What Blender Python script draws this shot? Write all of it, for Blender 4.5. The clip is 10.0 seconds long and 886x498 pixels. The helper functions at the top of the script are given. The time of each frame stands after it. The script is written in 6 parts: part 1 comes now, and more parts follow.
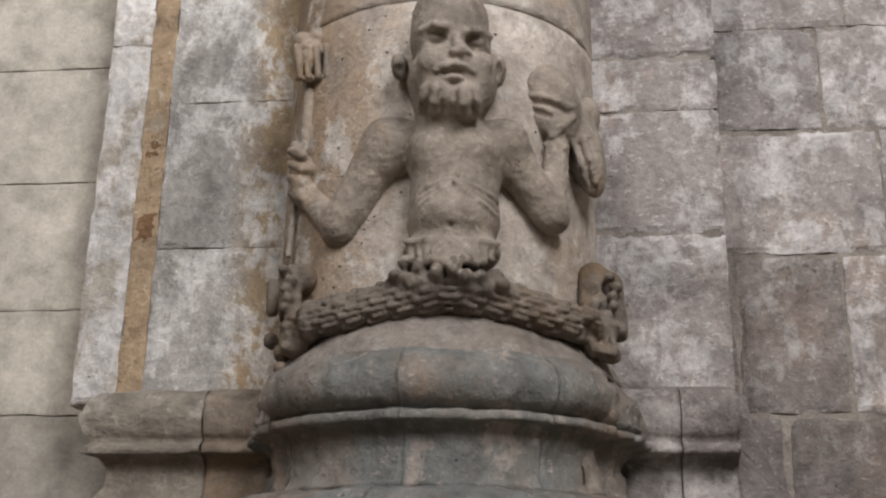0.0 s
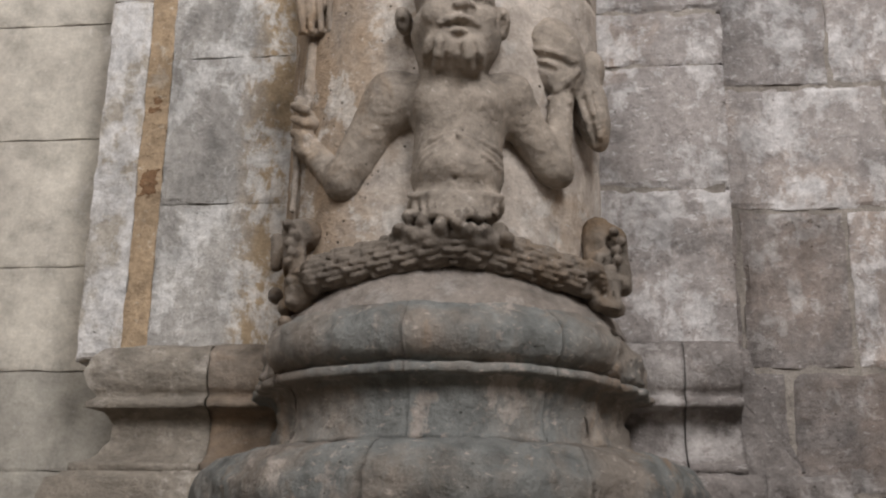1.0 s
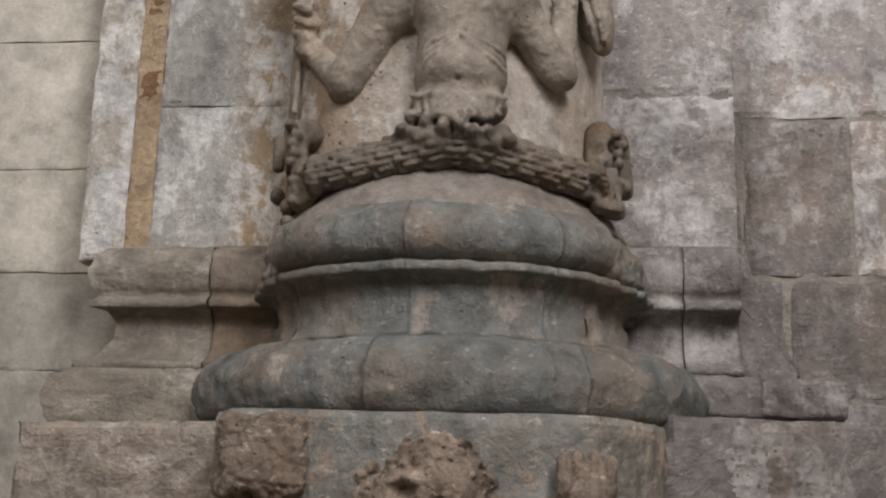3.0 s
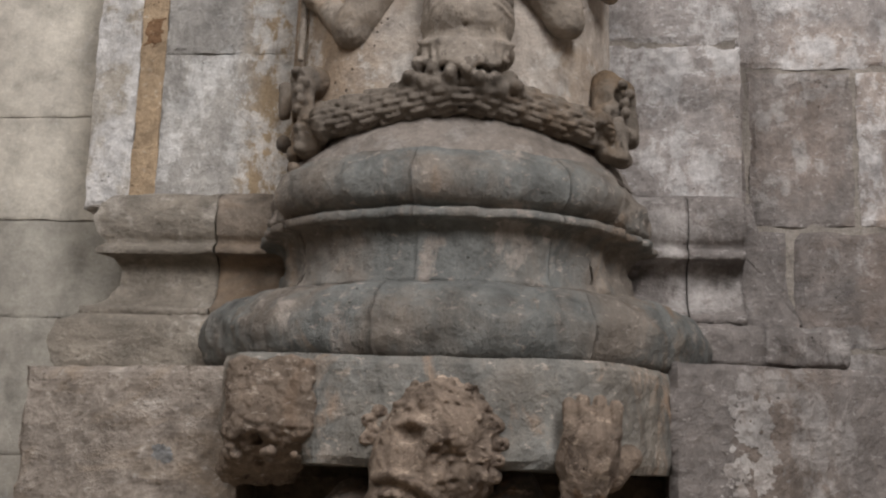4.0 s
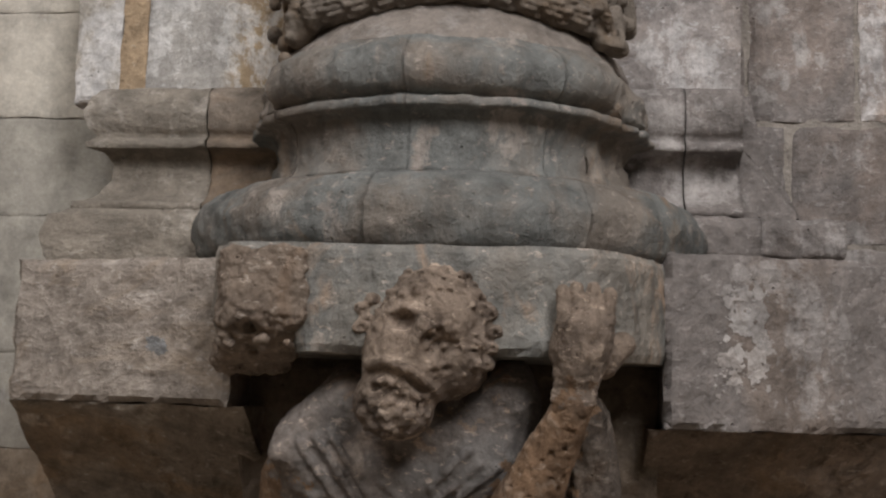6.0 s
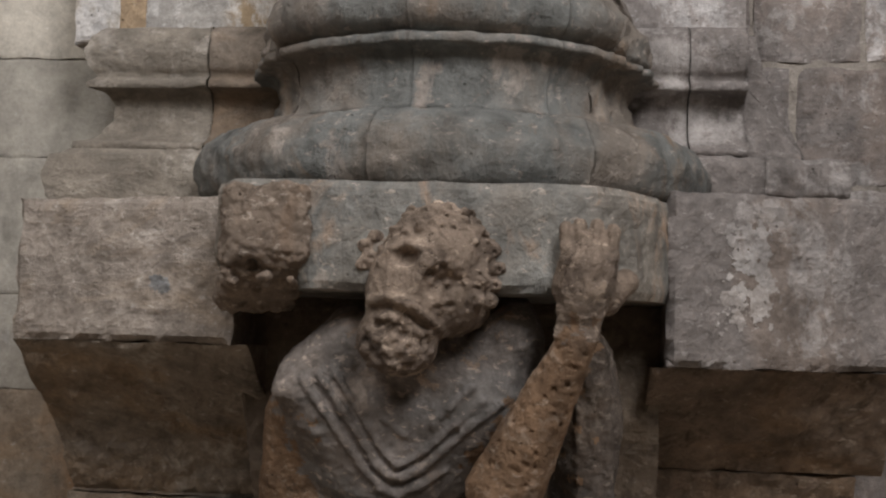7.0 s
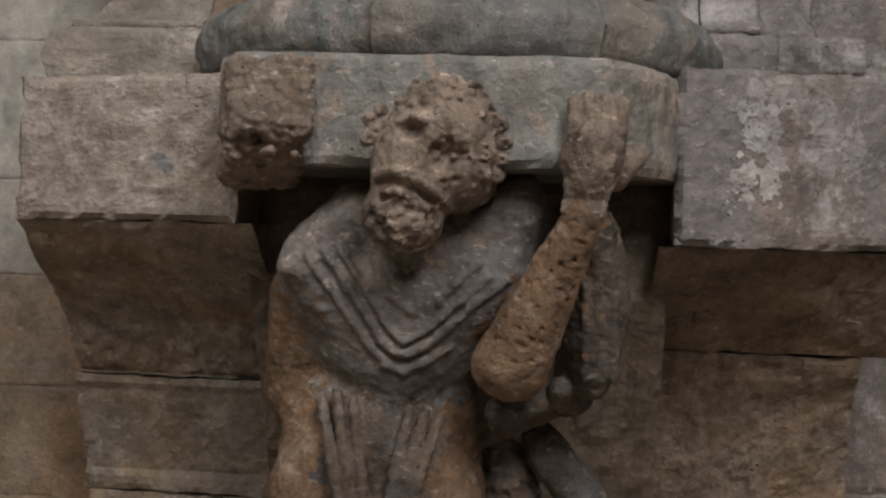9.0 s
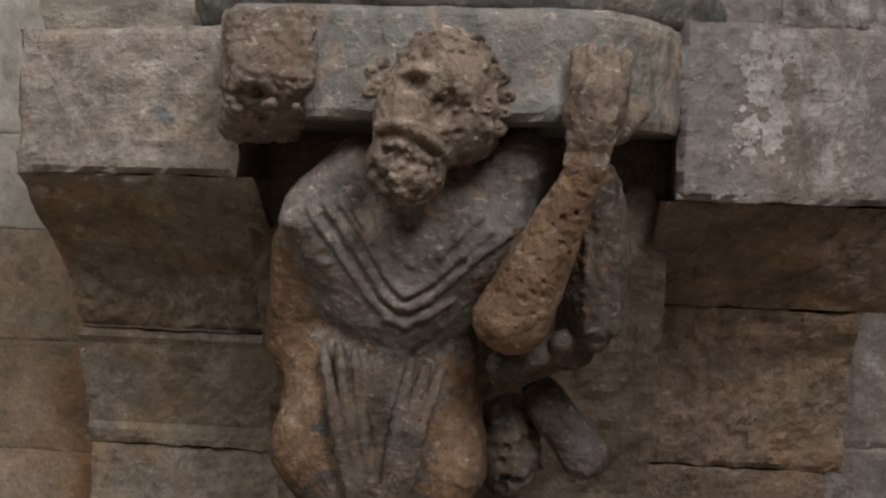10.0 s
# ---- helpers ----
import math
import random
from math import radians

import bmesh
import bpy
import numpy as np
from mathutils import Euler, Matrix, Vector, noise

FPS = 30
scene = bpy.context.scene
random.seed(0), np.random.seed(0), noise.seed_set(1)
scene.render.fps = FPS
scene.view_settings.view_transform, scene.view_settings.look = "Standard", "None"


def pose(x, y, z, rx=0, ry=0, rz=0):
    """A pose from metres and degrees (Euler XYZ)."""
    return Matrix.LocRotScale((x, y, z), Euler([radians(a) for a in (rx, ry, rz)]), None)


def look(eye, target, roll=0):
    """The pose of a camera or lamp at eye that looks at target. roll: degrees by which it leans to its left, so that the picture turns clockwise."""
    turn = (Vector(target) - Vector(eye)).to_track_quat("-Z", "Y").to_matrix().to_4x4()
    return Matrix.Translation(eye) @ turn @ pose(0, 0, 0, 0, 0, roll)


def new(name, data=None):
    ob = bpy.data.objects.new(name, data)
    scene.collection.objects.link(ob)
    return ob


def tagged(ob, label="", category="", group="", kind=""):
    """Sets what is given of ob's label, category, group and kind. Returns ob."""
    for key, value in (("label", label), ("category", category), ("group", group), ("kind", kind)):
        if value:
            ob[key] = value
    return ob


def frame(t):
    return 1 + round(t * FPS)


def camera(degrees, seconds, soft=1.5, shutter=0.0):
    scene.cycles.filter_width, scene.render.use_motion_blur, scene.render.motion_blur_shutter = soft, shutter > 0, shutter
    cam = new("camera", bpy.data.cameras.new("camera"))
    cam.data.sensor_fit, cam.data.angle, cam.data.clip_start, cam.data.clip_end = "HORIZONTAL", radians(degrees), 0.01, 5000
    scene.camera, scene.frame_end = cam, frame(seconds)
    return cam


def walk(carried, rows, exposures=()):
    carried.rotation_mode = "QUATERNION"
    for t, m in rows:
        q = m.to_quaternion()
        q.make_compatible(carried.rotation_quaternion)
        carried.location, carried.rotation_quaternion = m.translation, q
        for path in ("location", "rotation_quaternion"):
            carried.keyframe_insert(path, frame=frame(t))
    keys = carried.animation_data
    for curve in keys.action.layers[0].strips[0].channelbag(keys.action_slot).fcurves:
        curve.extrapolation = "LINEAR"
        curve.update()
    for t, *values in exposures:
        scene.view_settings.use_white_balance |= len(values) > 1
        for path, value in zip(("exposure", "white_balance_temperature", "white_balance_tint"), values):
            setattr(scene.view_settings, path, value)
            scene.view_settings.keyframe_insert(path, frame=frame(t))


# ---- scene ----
cam = camera(41.0, 10.0, soft=2.2)
PATH = [
    (0, (0.298, -2.773, 1.647), (0.077, -0.893, 2.293), 1.1),
    (0.5, (0.296, -2.769, 1.639), (0.071, -0.879, 2.256), 1.1),
    (1, (0.295, -2.766, 1.628), (0.068, -0.867, 2.215), 1.1),
    (1.5, (0.296, -2.761, 1.618), (0.068, -0.854, 2.176), 1.2),
    (2, (0.297, -2.762, 1.605), (0.069, -0.845, 2.131), 1.4),
    (2.5, (0.296, -2.762, 1.592), (0.069, -0.837, 2.087), 1.5),
    (4, (0.271, -2.77, 1.555), (0.05, -0.821, 1.946), 1.9),
    (4.5, (0.272, -2.763, 1.542), (0.052, -0.808, 1.902), 1.9),
    (5, (0.277, -2.753, 1.528), (0.058, -0.792, 1.853), 1.9),
    (5.5, (0.281, -2.744, 1.516), (0.063, -0.778, 1.807), 1.8),
    (7, (0.278, -2.731, 1.476), (0.059, -0.75, 1.649), 1.8),
    (7.5, (0.274, -2.726, 1.46), (0.053, -0.742, 1.595), 1.8),
    (8, (0.273, -2.717, 1.444), (0.05, -0.732, 1.538), 1.8),
    (8.5, (0.274, -2.708, 1.431), (0.05, -0.722, 1.486), 1.9),
    (9, (0.277, -2.703, 1.418), (0.052, -0.715, 1.434), 1.9),
    (9.5, (0.275, -2.701, 1.411), (0.052, -0.714, 1.393), 2.0),
    (10, (0.271, -2.704, 1.405), (0.051, -0.717, 1.354), 2.0),
]
walk(cam, [(t, look(eye, target, roll)) for t, eye, target, roll in PATH])

# ---- world, light, exposure ----
world = bpy.data.worlds.new("world")
scene.world = world
world.use_nodes = True
wn = world.node_tree
sky = wn.nodes.new("ShaderNodeTexSky")
sky.sky_type, sky.sun_disc = "NISHITA", False
sky.sun_elevation, sky.sun_rotation = radians(40), radians(150)
wn.nodes["Background"].inputs["Strength"].default_value = 0.08
wn.links.new(sky.outputs[0], wn.nodes["Background"].inputs["Color"])


def window_light(name, eye, target, width, height, power, colour):
    data = bpy.data.lights.new(name, "AREA")
    data.shape, data.size, data.size_y, data.energy, data.color = "RECTANGLE", width, height, power, colour
    lamp = new(name, data)
    lamp.matrix_world = look(eye, target)
    return tagged(lamp, kind="structure")


window_light("window_light", (2.0, -4.5, 5.6), (0.0, 0.0, 2.6), 1.5, 2.4, 252, (1.0, 0.975, 0.985))
window_light("window_light", (-1.5, -4.5, 5.6), (-0.4, 0.0, 2.6), 1.5, 2.4, 122, (1.0, 0.97, 0.965))

# ---- materials ----


def ramp(nt, fac, stops):
    r = nt.nodes.new("ShaderNodeValToRGB")
    el = r.color_ramp.elements
    while len(el) < len(stops):
        el.new(0.5)
    for e, (p, c) in zip(el, stops):
        e.position = p
        e.color = (*c, 1) if isinstance(c, tuple) else (c, c, c, 1)
    nt.links.new(fac, r.inputs[0])
    return r.outputs[0]


def tex(nt, co, scale, detail=6, rough=0.6, stretch=(1, 1, 1), distort=0.0, shift=(0, 0, 0)):
    m = nt.nodes.new("ShaderNodeMapping")
    m.inputs["Scale"].default_value = stretch
    m.inputs["Location"].default_value = shift
    nt.links.new(co, m.inputs["Vector"])
    n = nt.nodes.new("ShaderNodeTexNoise")
    n.inputs["Scale"].default_value, n.inputs["Detail"].default_value = scale, detail
    n.inputs["Roughness"].default_value, n.inputs["Distortion"].default_value = rough, distort
    nt.links.new(m.outputs[0], n.inputs["Vector"])
    return n.outputs["Fac"]


def mix(nt, fac, a, b, mode="MIX"):
    m = nt.nodes.new("ShaderNodeMix")
    m.data_type, m.blend_type = "RGBA", mode
    for sock, v in ((m.inputs[0], fac), (m.inputs[6], a), (m.inputs[7], b)):
        if isinstance(v, (int, float)):
            sock.default_value = v
        elif isinstance(v, tuple):
            sock.default_value = (*v, 1)
        else:
            nt.links.new(v, sock)
    return m.outputs[2]


def maths(nt, op, a, b=0.0):
    m = nt.nodes.new("ShaderNodeMath")
    m.operation = op
    for sock, v in ((m.inputs[0], a), (m.inputs[1], b)):
        if isinstance(v, (int, float)):
            sock.default_value = v
        else:
            nt.links.new(v, sock)
    return m.outputs[0]


def stone_material(name, base, alt, pale, dark, pale_at=0.60, dark_at=0.64, stretch=(1, 1, 1), stain=None, stain_at=0.58,
                   pits=0.5, relief=1.0, vary=0.25, shift=(0, 0, 0), stain2=None, stain2_at=0.6, band=None, gritty=0.5, crust=0.63, crumbs=0.75, holes=False):
    """Weathered limestone: two base tones, flaking pale limewash, dark grime, a coloured stain, pits and grain."""
    mat = bpy.data.materials.new(name)
    mat.use_nodes = True
    nt = mat.node_tree
    bsdf = nt.nodes["Principled BSDF"]
    co = nt.nodes.new("ShaderNodeTexCoord").outputs["Object"]
    info = nt.nodes.new("ShaderNodeObjectInfo")
    add = nt.nodes.new("ShaderNodeVectorMath")
    add.operation = "ADD"
    add.inputs[1].default_value = shift
    nt.links.new(co, add.inputs[0])
    co = add.outputs[0]
    broad = tex(nt, co, 3.2, 5, 0.6, stretch)
    mid = tex(nt, co, 9.0, 7, 0.62, stretch, 0.2, (3, 1, 2))
    fine = tex(nt, co, 85.0, 6, 0.7, (1, 1, 1), 0.0, (7, 2, 9))
    col = mix(nt, ramp(nt, broad, [(0.35, 0.0), (0.65, 1.0)]), base, alt)
    if stain:
        s = tex(nt, co, 2.3, 6, 0.62, stretch, 0.8, (11, 5, 3))
        col = mix(nt, ramp(nt, s, [(stain_at - 0.07, 0.0), (stain_at + 0.06, 0.85)]), col, stain)
    if stain2:
        s = tex(nt, co, 4.4, 7, 0.66, stretch, 0.9, (2, 15, 8))
        col = mix(nt, ramp(nt, s, [(stain2_at - 0.06, 0.0), (stain2_at + 0.06, 0.8)]), col, stain2)
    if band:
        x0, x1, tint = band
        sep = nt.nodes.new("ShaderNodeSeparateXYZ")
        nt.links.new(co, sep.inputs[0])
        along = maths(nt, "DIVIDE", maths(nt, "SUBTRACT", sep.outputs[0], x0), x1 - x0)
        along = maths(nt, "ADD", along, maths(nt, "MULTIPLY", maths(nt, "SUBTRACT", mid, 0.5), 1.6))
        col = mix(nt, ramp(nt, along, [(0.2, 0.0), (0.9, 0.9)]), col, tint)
    flake = tex(nt, co, 5.0, 9, 0.70, stretch, 0.25, (21, 8, 4))
    scratch = tex(nt, co, 18.0, 6, 0.65, (1.3, 1.3, 0.85), 0.3, (4, 2, 33))
    flake = maths(nt, "ADD", maths(nt, "MULTIPLY", flake, 0.72), maths(nt, "MULTIPLY", scratch, 0.28))
    col = mix(nt, ramp(nt, flake, [(pale_at - 0.02, 0.0), (pale_at + 0.015, 0.6), (pale_at + 0.08, 0.95)]), col, pale)
    grime = tex(nt, co, 9.0, 9, 0.75, stretch, 0.9, (5, 31, 17))
    col = mix(nt, ramp(nt, grime, [(dark_at - 0.03, 0.0), (dark_at + 0.09, 0.8)]), col, dark)
    speck = tex(nt, co, 48.0, 5, 0.65, (0.8, 0.8, 1.5), 0.4, (1, 41, 3))
    col = mix(nt, ramp(nt, speck, [(crust, 0.0), (crust + 0.05, crumbs)]), col, pale)
    col = mix(nt, 0.7, col, ramp(nt, mid, [(0.28, 0.40), (0.5, 0.98), (0.72, 1.4)]), "MULTIPLY")
    col = mix(nt, 0.22, col, ramp(nt, fine, [(0.3, 0.5), (0.52, 1.0), (0.72, 1.35)]), "MULTIPLY")
    grit = tex(nt, co, 34.0, 6, 0.72, (1, 1, 1), 0.2, (13, 4, 6))
    col = mix(nt, gritty, col, ramp(nt, grit, [(0.30, 0.6), (0.5, 1.0), (0.70, 1.5)]), "MULTIPLY")
    pit = nt.nodes.new("ShaderNodeTexVoronoi")
    pit.inputs["Scale"].default_value = 46.0
    nt.links.new(co, pit.inputs["Vector"])
    gate = ramp(nt, tex(nt, co, 8.0, 3, 0.5, (1, 1, 1), 0.0, (9, 9, 1)), [(0.54, 0.0), (0.66, 1.0)])
    hole = maths(nt, "MULTIPLY", ramp(nt, pit.outputs["Distance"], [(0.04, 1.0), (0.16, 0.0)]), gate)
    hole = maths(nt, "MULTIPLY", hole, pits)
    if holes:
        cell = nt.nodes.new("ShaderNodeTexVoronoi")
        cell.inputs["Scale"].default_value = 19.0
        nt.links.new(co, cell.inputs["Vector"])
        hole = maths(nt, "MAXIMUM", hole, ramp(nt, cell.outputs["Distance"], [(0.035, 1.0), (0.08, 0.0)]))
    col = mix(nt, hole, col, tuple(c * 0.3 for c in dark))
    tone = maths(nt, "ADD", maths(nt, "MULTIPLY", info.outputs["Random"], vary), 1.0 - vary / 2)
    col = mix(nt, 1.0, col, tone, "MULTIPLY")
    nt.links.new(col, bsdf.inputs["Base Color"])
    bsdf.inputs["Roughness"].default_value = 0.88
    bsdf.inputs["Specular IOR Level"].default_value = 0.25
    h = maths(nt, "ADD", maths(nt, "MULTIPLY", mid, 0.9), maths(nt, "MULTIPLY", fine, 0.16))
    h = maths(nt, "ADD", h, maths(nt, "MULTIPLY", flake, 0.5))
    h = maths(nt, "ADD", h, maths(nt, "MULTIPLY", grit, 0.45))
    h = maths(nt, "SUBTRACT", h, maths(nt, "MULTIPLY", hole, 0.6))
    bump = nt.nodes.new("ShaderNodeBump")
    bump.inputs["Strength"].default_value = 1.0
    bump.inputs["Distance"].default_value = 0.019 * relief
    nt.links.new(h, bump.inputs["Height"])
    nt.links.new(bump.outputs[0], bsdf.inputs["Normal"])
    return mat


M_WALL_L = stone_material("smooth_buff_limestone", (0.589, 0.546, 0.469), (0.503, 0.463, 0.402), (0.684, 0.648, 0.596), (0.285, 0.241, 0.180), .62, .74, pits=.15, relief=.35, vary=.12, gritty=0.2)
# M_WALL_L at two thirds: shade of the middle courses put into their colour
M_WALL_L_SHADED = stone_material("shaded_buff_ashlar", (0.389, 0.366, 0.317), (0.333, 0.310, 0.271), (0.452, 0.433, 0.401), (0.189, 0.161, 0.121), .62, .74, pits=.15, relief=.35, vary=.12, gritty=0.2)
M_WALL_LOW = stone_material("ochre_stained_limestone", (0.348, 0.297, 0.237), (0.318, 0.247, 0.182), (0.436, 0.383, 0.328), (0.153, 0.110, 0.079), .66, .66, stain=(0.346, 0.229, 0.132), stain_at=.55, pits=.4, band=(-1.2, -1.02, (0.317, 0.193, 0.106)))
M_PILASTER = stone_material("limewashed_grey_limestone", (0.361, 0.344, 0.318), (0.318, 0.301, 0.280), (0.568, 0.555, 0.533), (0.215, 0.172, 0.129), .515, .68, (1, 1, .7), band=(-0.66, -0.54, (0.310, 0.228, 0.138)))
M_WHITE = stone_material("flaking_white_limewash", (0.482, 0.447, 0.396), (0.413, 0.361, 0.292), (0.688, 0.671, 0.654), (0.258, 0.189, 0.129), .48, .64, (1, 1, .8))
M_OCHRE = stone_material("ochre_mortar", (.42, .31, .20), (.37, .275, .18), (.54, .47, .38), (.22, .14, .08), .60, .64)
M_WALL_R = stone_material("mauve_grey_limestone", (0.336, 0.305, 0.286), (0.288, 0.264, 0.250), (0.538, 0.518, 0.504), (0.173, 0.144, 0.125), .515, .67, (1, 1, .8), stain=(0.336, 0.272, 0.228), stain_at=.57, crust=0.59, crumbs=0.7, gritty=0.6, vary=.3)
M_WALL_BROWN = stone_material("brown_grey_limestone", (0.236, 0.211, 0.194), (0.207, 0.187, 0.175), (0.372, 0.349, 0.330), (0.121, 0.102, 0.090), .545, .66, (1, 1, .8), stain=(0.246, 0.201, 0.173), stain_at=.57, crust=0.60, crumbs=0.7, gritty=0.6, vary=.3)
M_CORBEL_R = stone_material("dusty_mauve_limestone", (0.235, 0.209, 0.193), (0.193, 0.174, 0.162), (0.376, 0.350, 0.331), (0.119, 0.100, 0.088), .545, .66, (1, 1, .8), stain=(0.229, 0.187, 0.158), stain_at=.55, crust=0.605, crumbs=0.8, gritty=0.6)
# band: brown staining, plus shade beside the figure's left-hand arm painted into the shaft
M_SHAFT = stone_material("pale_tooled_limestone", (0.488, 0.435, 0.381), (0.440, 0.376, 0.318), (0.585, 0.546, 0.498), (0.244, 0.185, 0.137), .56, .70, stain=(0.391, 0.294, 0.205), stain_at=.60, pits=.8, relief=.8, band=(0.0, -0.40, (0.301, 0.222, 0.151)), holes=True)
M_RING = stone_material("blue_grey_weathered_limestone", (0.224, 0.193, 0.163), (0.195, 0.171, 0.145), (0.344, 0.300, 0.262), (0.096, 0.079, 0.063), .585, .66, (1.4, 1.4, .7), stain=(0.167, 0.176, 0.169), stain_at=.47, stain2=(0.269, 0.193, 0.131), stain2_at=.64, crust=0.605, crumbs=0.8, gritty=0.45)
M_CORBEL = stone_material("buff_rough_limestone", (0.378, 0.329, 0.283), (0.334, 0.285, 0.242), (0.524, 0.469, 0.419), (0.175, 0.130, 0.094), .57, .66, (1, 1, 1.8), stain=(0.393, 0.301, 0.211), stain_at=.64, crust=0.605, crumbs=0.8, gritty=0.6)
M_SLAB = stone_material("slate_grey_limestone", (0.294, 0.260, 0.221), (0.252, 0.240, 0.213), (0.480, 0.418, 0.358), (0.129, 0.102, 0.078), .59, .66, (1.3, 1.3, .8), stain=(0.207, 0.207, 0.193), stain_at=.5, stain2=(0.458, 0.325, 0.230), stain2_at=.62, crust=0.605, crumbs=0.8, gritty=0.6)
# browner than the corbel faces, for the right underside and the stones below
M_UNDER = stone_material("deep_brown_limestone", (0.246, 0.187, 0.142), (0.195, 0.149, 0.111), (0.353, 0.292, 0.231), (0.069, 0.052, 0.037), .60, .58, stain=(0.277, 0.188, 0.117), stain_at=.58, pits=.9, relief=1.6, crust=0.605, crumbs=0.8, gritty=0.6)
M_STATUE = stone_material("grey_brown_carved_limestone", (0.344, 0.293, 0.240), (0.281, 0.244, 0.206), (0.477, 0.426, 0.373), (0.145, 0.114, 0.086), .59, .66, stain=(0.354, 0.258, 0.172), stain_at=.62, relief=.7)
# browner legs, with the shade under the torso darkened into the colour
M_STATUE_LEGS = stone_material("brown_shaded_carved_limestone", (0.209, 0.176, 0.142), (0.171, 0.146, 0.122), (0.290, 0.256, 0.221), (0.089, 0.069, 0.049), .59, .66, stain=(0.201, 0.138, 0.085), stain_at=.55, relief=.9)
M_MORTAR = stone_material("lime_mortar", (.30, .27, .235), (.26, .23, .20), (.45, .42, .39), (.06, .05, .04), .62, .60)
M_CLOAK = stone_material("slate_grey_eroded_limestone", (0.189, 0.161, 0.140), (0.159, 0.143, 0.132), (0.339, 0.281, 0.236), (0.056, 0.044, 0.034), .59, .64, stain=(0.147, 0.138, 0.129), stain_at=.52, stain2=(0.272, 0.188, 0.133), stain2_at=.64, relief=.8, crust=0.585, crumbs=0.9, gritty=0.75)
M_OCHRE_ARM = stone_material("pitted_ochre_limestone", (0.213, 0.136, 0.083), (0.177, 0.110, 0.066), (0.293, 0.220, 0.162), (0.036, 0.022, 0.013), .58, .60, stain=(0.118, 0.092, 0.074), stain_at=.62, pits=1.0, relief=1.2, crust=0.585, crumbs=0.9, gritty=0.75)
M_FACE = stone_material("crusted_buff_limestone", (0.268, 0.208, 0.161), (0.220, 0.171, 0.132), (0.394, 0.314, 0.245), (0.044, 0.030, 0.023), .57, .57, stain=(0.123, 0.096, 0.078), stain_at=.57, pits=.8, relief=1.2, crust=0.585, crumbs=0.9, gritty=0.75)
M_STUB = stone_material("crusted_ochre_limestone", (0.252, 0.198, 0.154), (0.199, 0.156, 0.122), (0.406, 0.347, 0.290), (0.038, 0.026, 0.020), .60, .57, stain=(0.267, 0.177, 0.116), stain_at=.58, pits=.8, relief=1.2, crust=0.585, crumbs=0.9, gritty=0.75)
M_MOULD = stone_material("dusty_buff_limestone", (0.280, 0.249, 0.208), (0.244, 0.213, 0.175), (0.415, 0.376, 0.328), (0.119, 0.088, 0.060), .56, .64, (1, 1, 1.6))
M_FILL = stone_material("ochre_filled_limestone", (0.243, 0.205, 0.169), (0.214, 0.174, 0.135), (0.327, 0.290, 0.252), (0.088, 0.068, 0.051), .66, .62, stain=(0.244, 0.176, 0.120), stain_at=.52)
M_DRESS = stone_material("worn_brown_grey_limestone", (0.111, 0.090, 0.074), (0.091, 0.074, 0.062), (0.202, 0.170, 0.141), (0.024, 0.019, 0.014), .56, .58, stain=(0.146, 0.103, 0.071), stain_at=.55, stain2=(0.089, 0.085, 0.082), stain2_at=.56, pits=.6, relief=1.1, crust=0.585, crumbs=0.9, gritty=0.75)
# shaft stone darkened to hold the shade that the legs throw on the apron
M_APRON = stone_material("shaded_tooled_limestone", (0.240, 0.211, 0.186), (0.204, 0.175, 0.149), (0.313, 0.288, 0.263), (0.117, 0.092, 0.069), .56, .66, relief=.8)
M_LOWER = stone_material("plain_brown_limestone", (0.288, 0.245, 0.198), (0.245, 0.204, 0.164), (0.423, 0.378, 0.323), (0.098, 0.078, 0.058), .58, .60, stain=(0.291, 0.212, 0.141), stain_at=.58, crust=0.605, crumbs=0.8, gritty=0.6)
# dark brown tone of the console block
M_CONSOLE = stone_material("console_brown_limestone", (0.208, 0.166, 0.125), (0.159, 0.126, 0.097), (0.317, 0.268, 0.218), (0.073, 0.057, 0.044), .62, .58, pits=.8)
M_FLOOR = stone_material("worn_dark_paving", (0.351, 0.297, 0.243), (0.284, 0.243, 0.196), (0.270, 0.243, 0.216), (0.095, 0.081, 0.068))
M_ROOM = stone_material("nave_limestone", (0.546, 0.494, 0.429), (0.468, 0.416, 0.364), (0.650, 0.611, 0.559), (0.325, 0.260, 0.208), .66, .7)

# ---- helpers for meshes ----


def mesh_object(name, verts, faces, mat, parent=None, label="", smooth=False):
    me = bpy.data.meshes.new(name)
    me.from_pydata([tuple(v) for v in verts], [], faces)
    me.materials.append(mat)
    if smooth:
        me.polygons.foreach_set("use_smooth", [True] * len(me.polygons))
    me.update()
    ob = new(name, me)
    if parent:
        ob.parent = parent
    if label:
        tagged(ob, label)
    return ob


def fbm(p, scale, octaves=4):
    return noise.fractal(Vector(p) * scale, 1.0, 2.0, octaves)


def wear(x, z, seed, amount):
    """How far the face of a stone has weathered back at a place on it."""
    return amount * (0.6 * fbm((x, seed * 3.1, z), 9.0) + 0.4 * fbm((x, seed * 1.7, z), 30.0, 3))


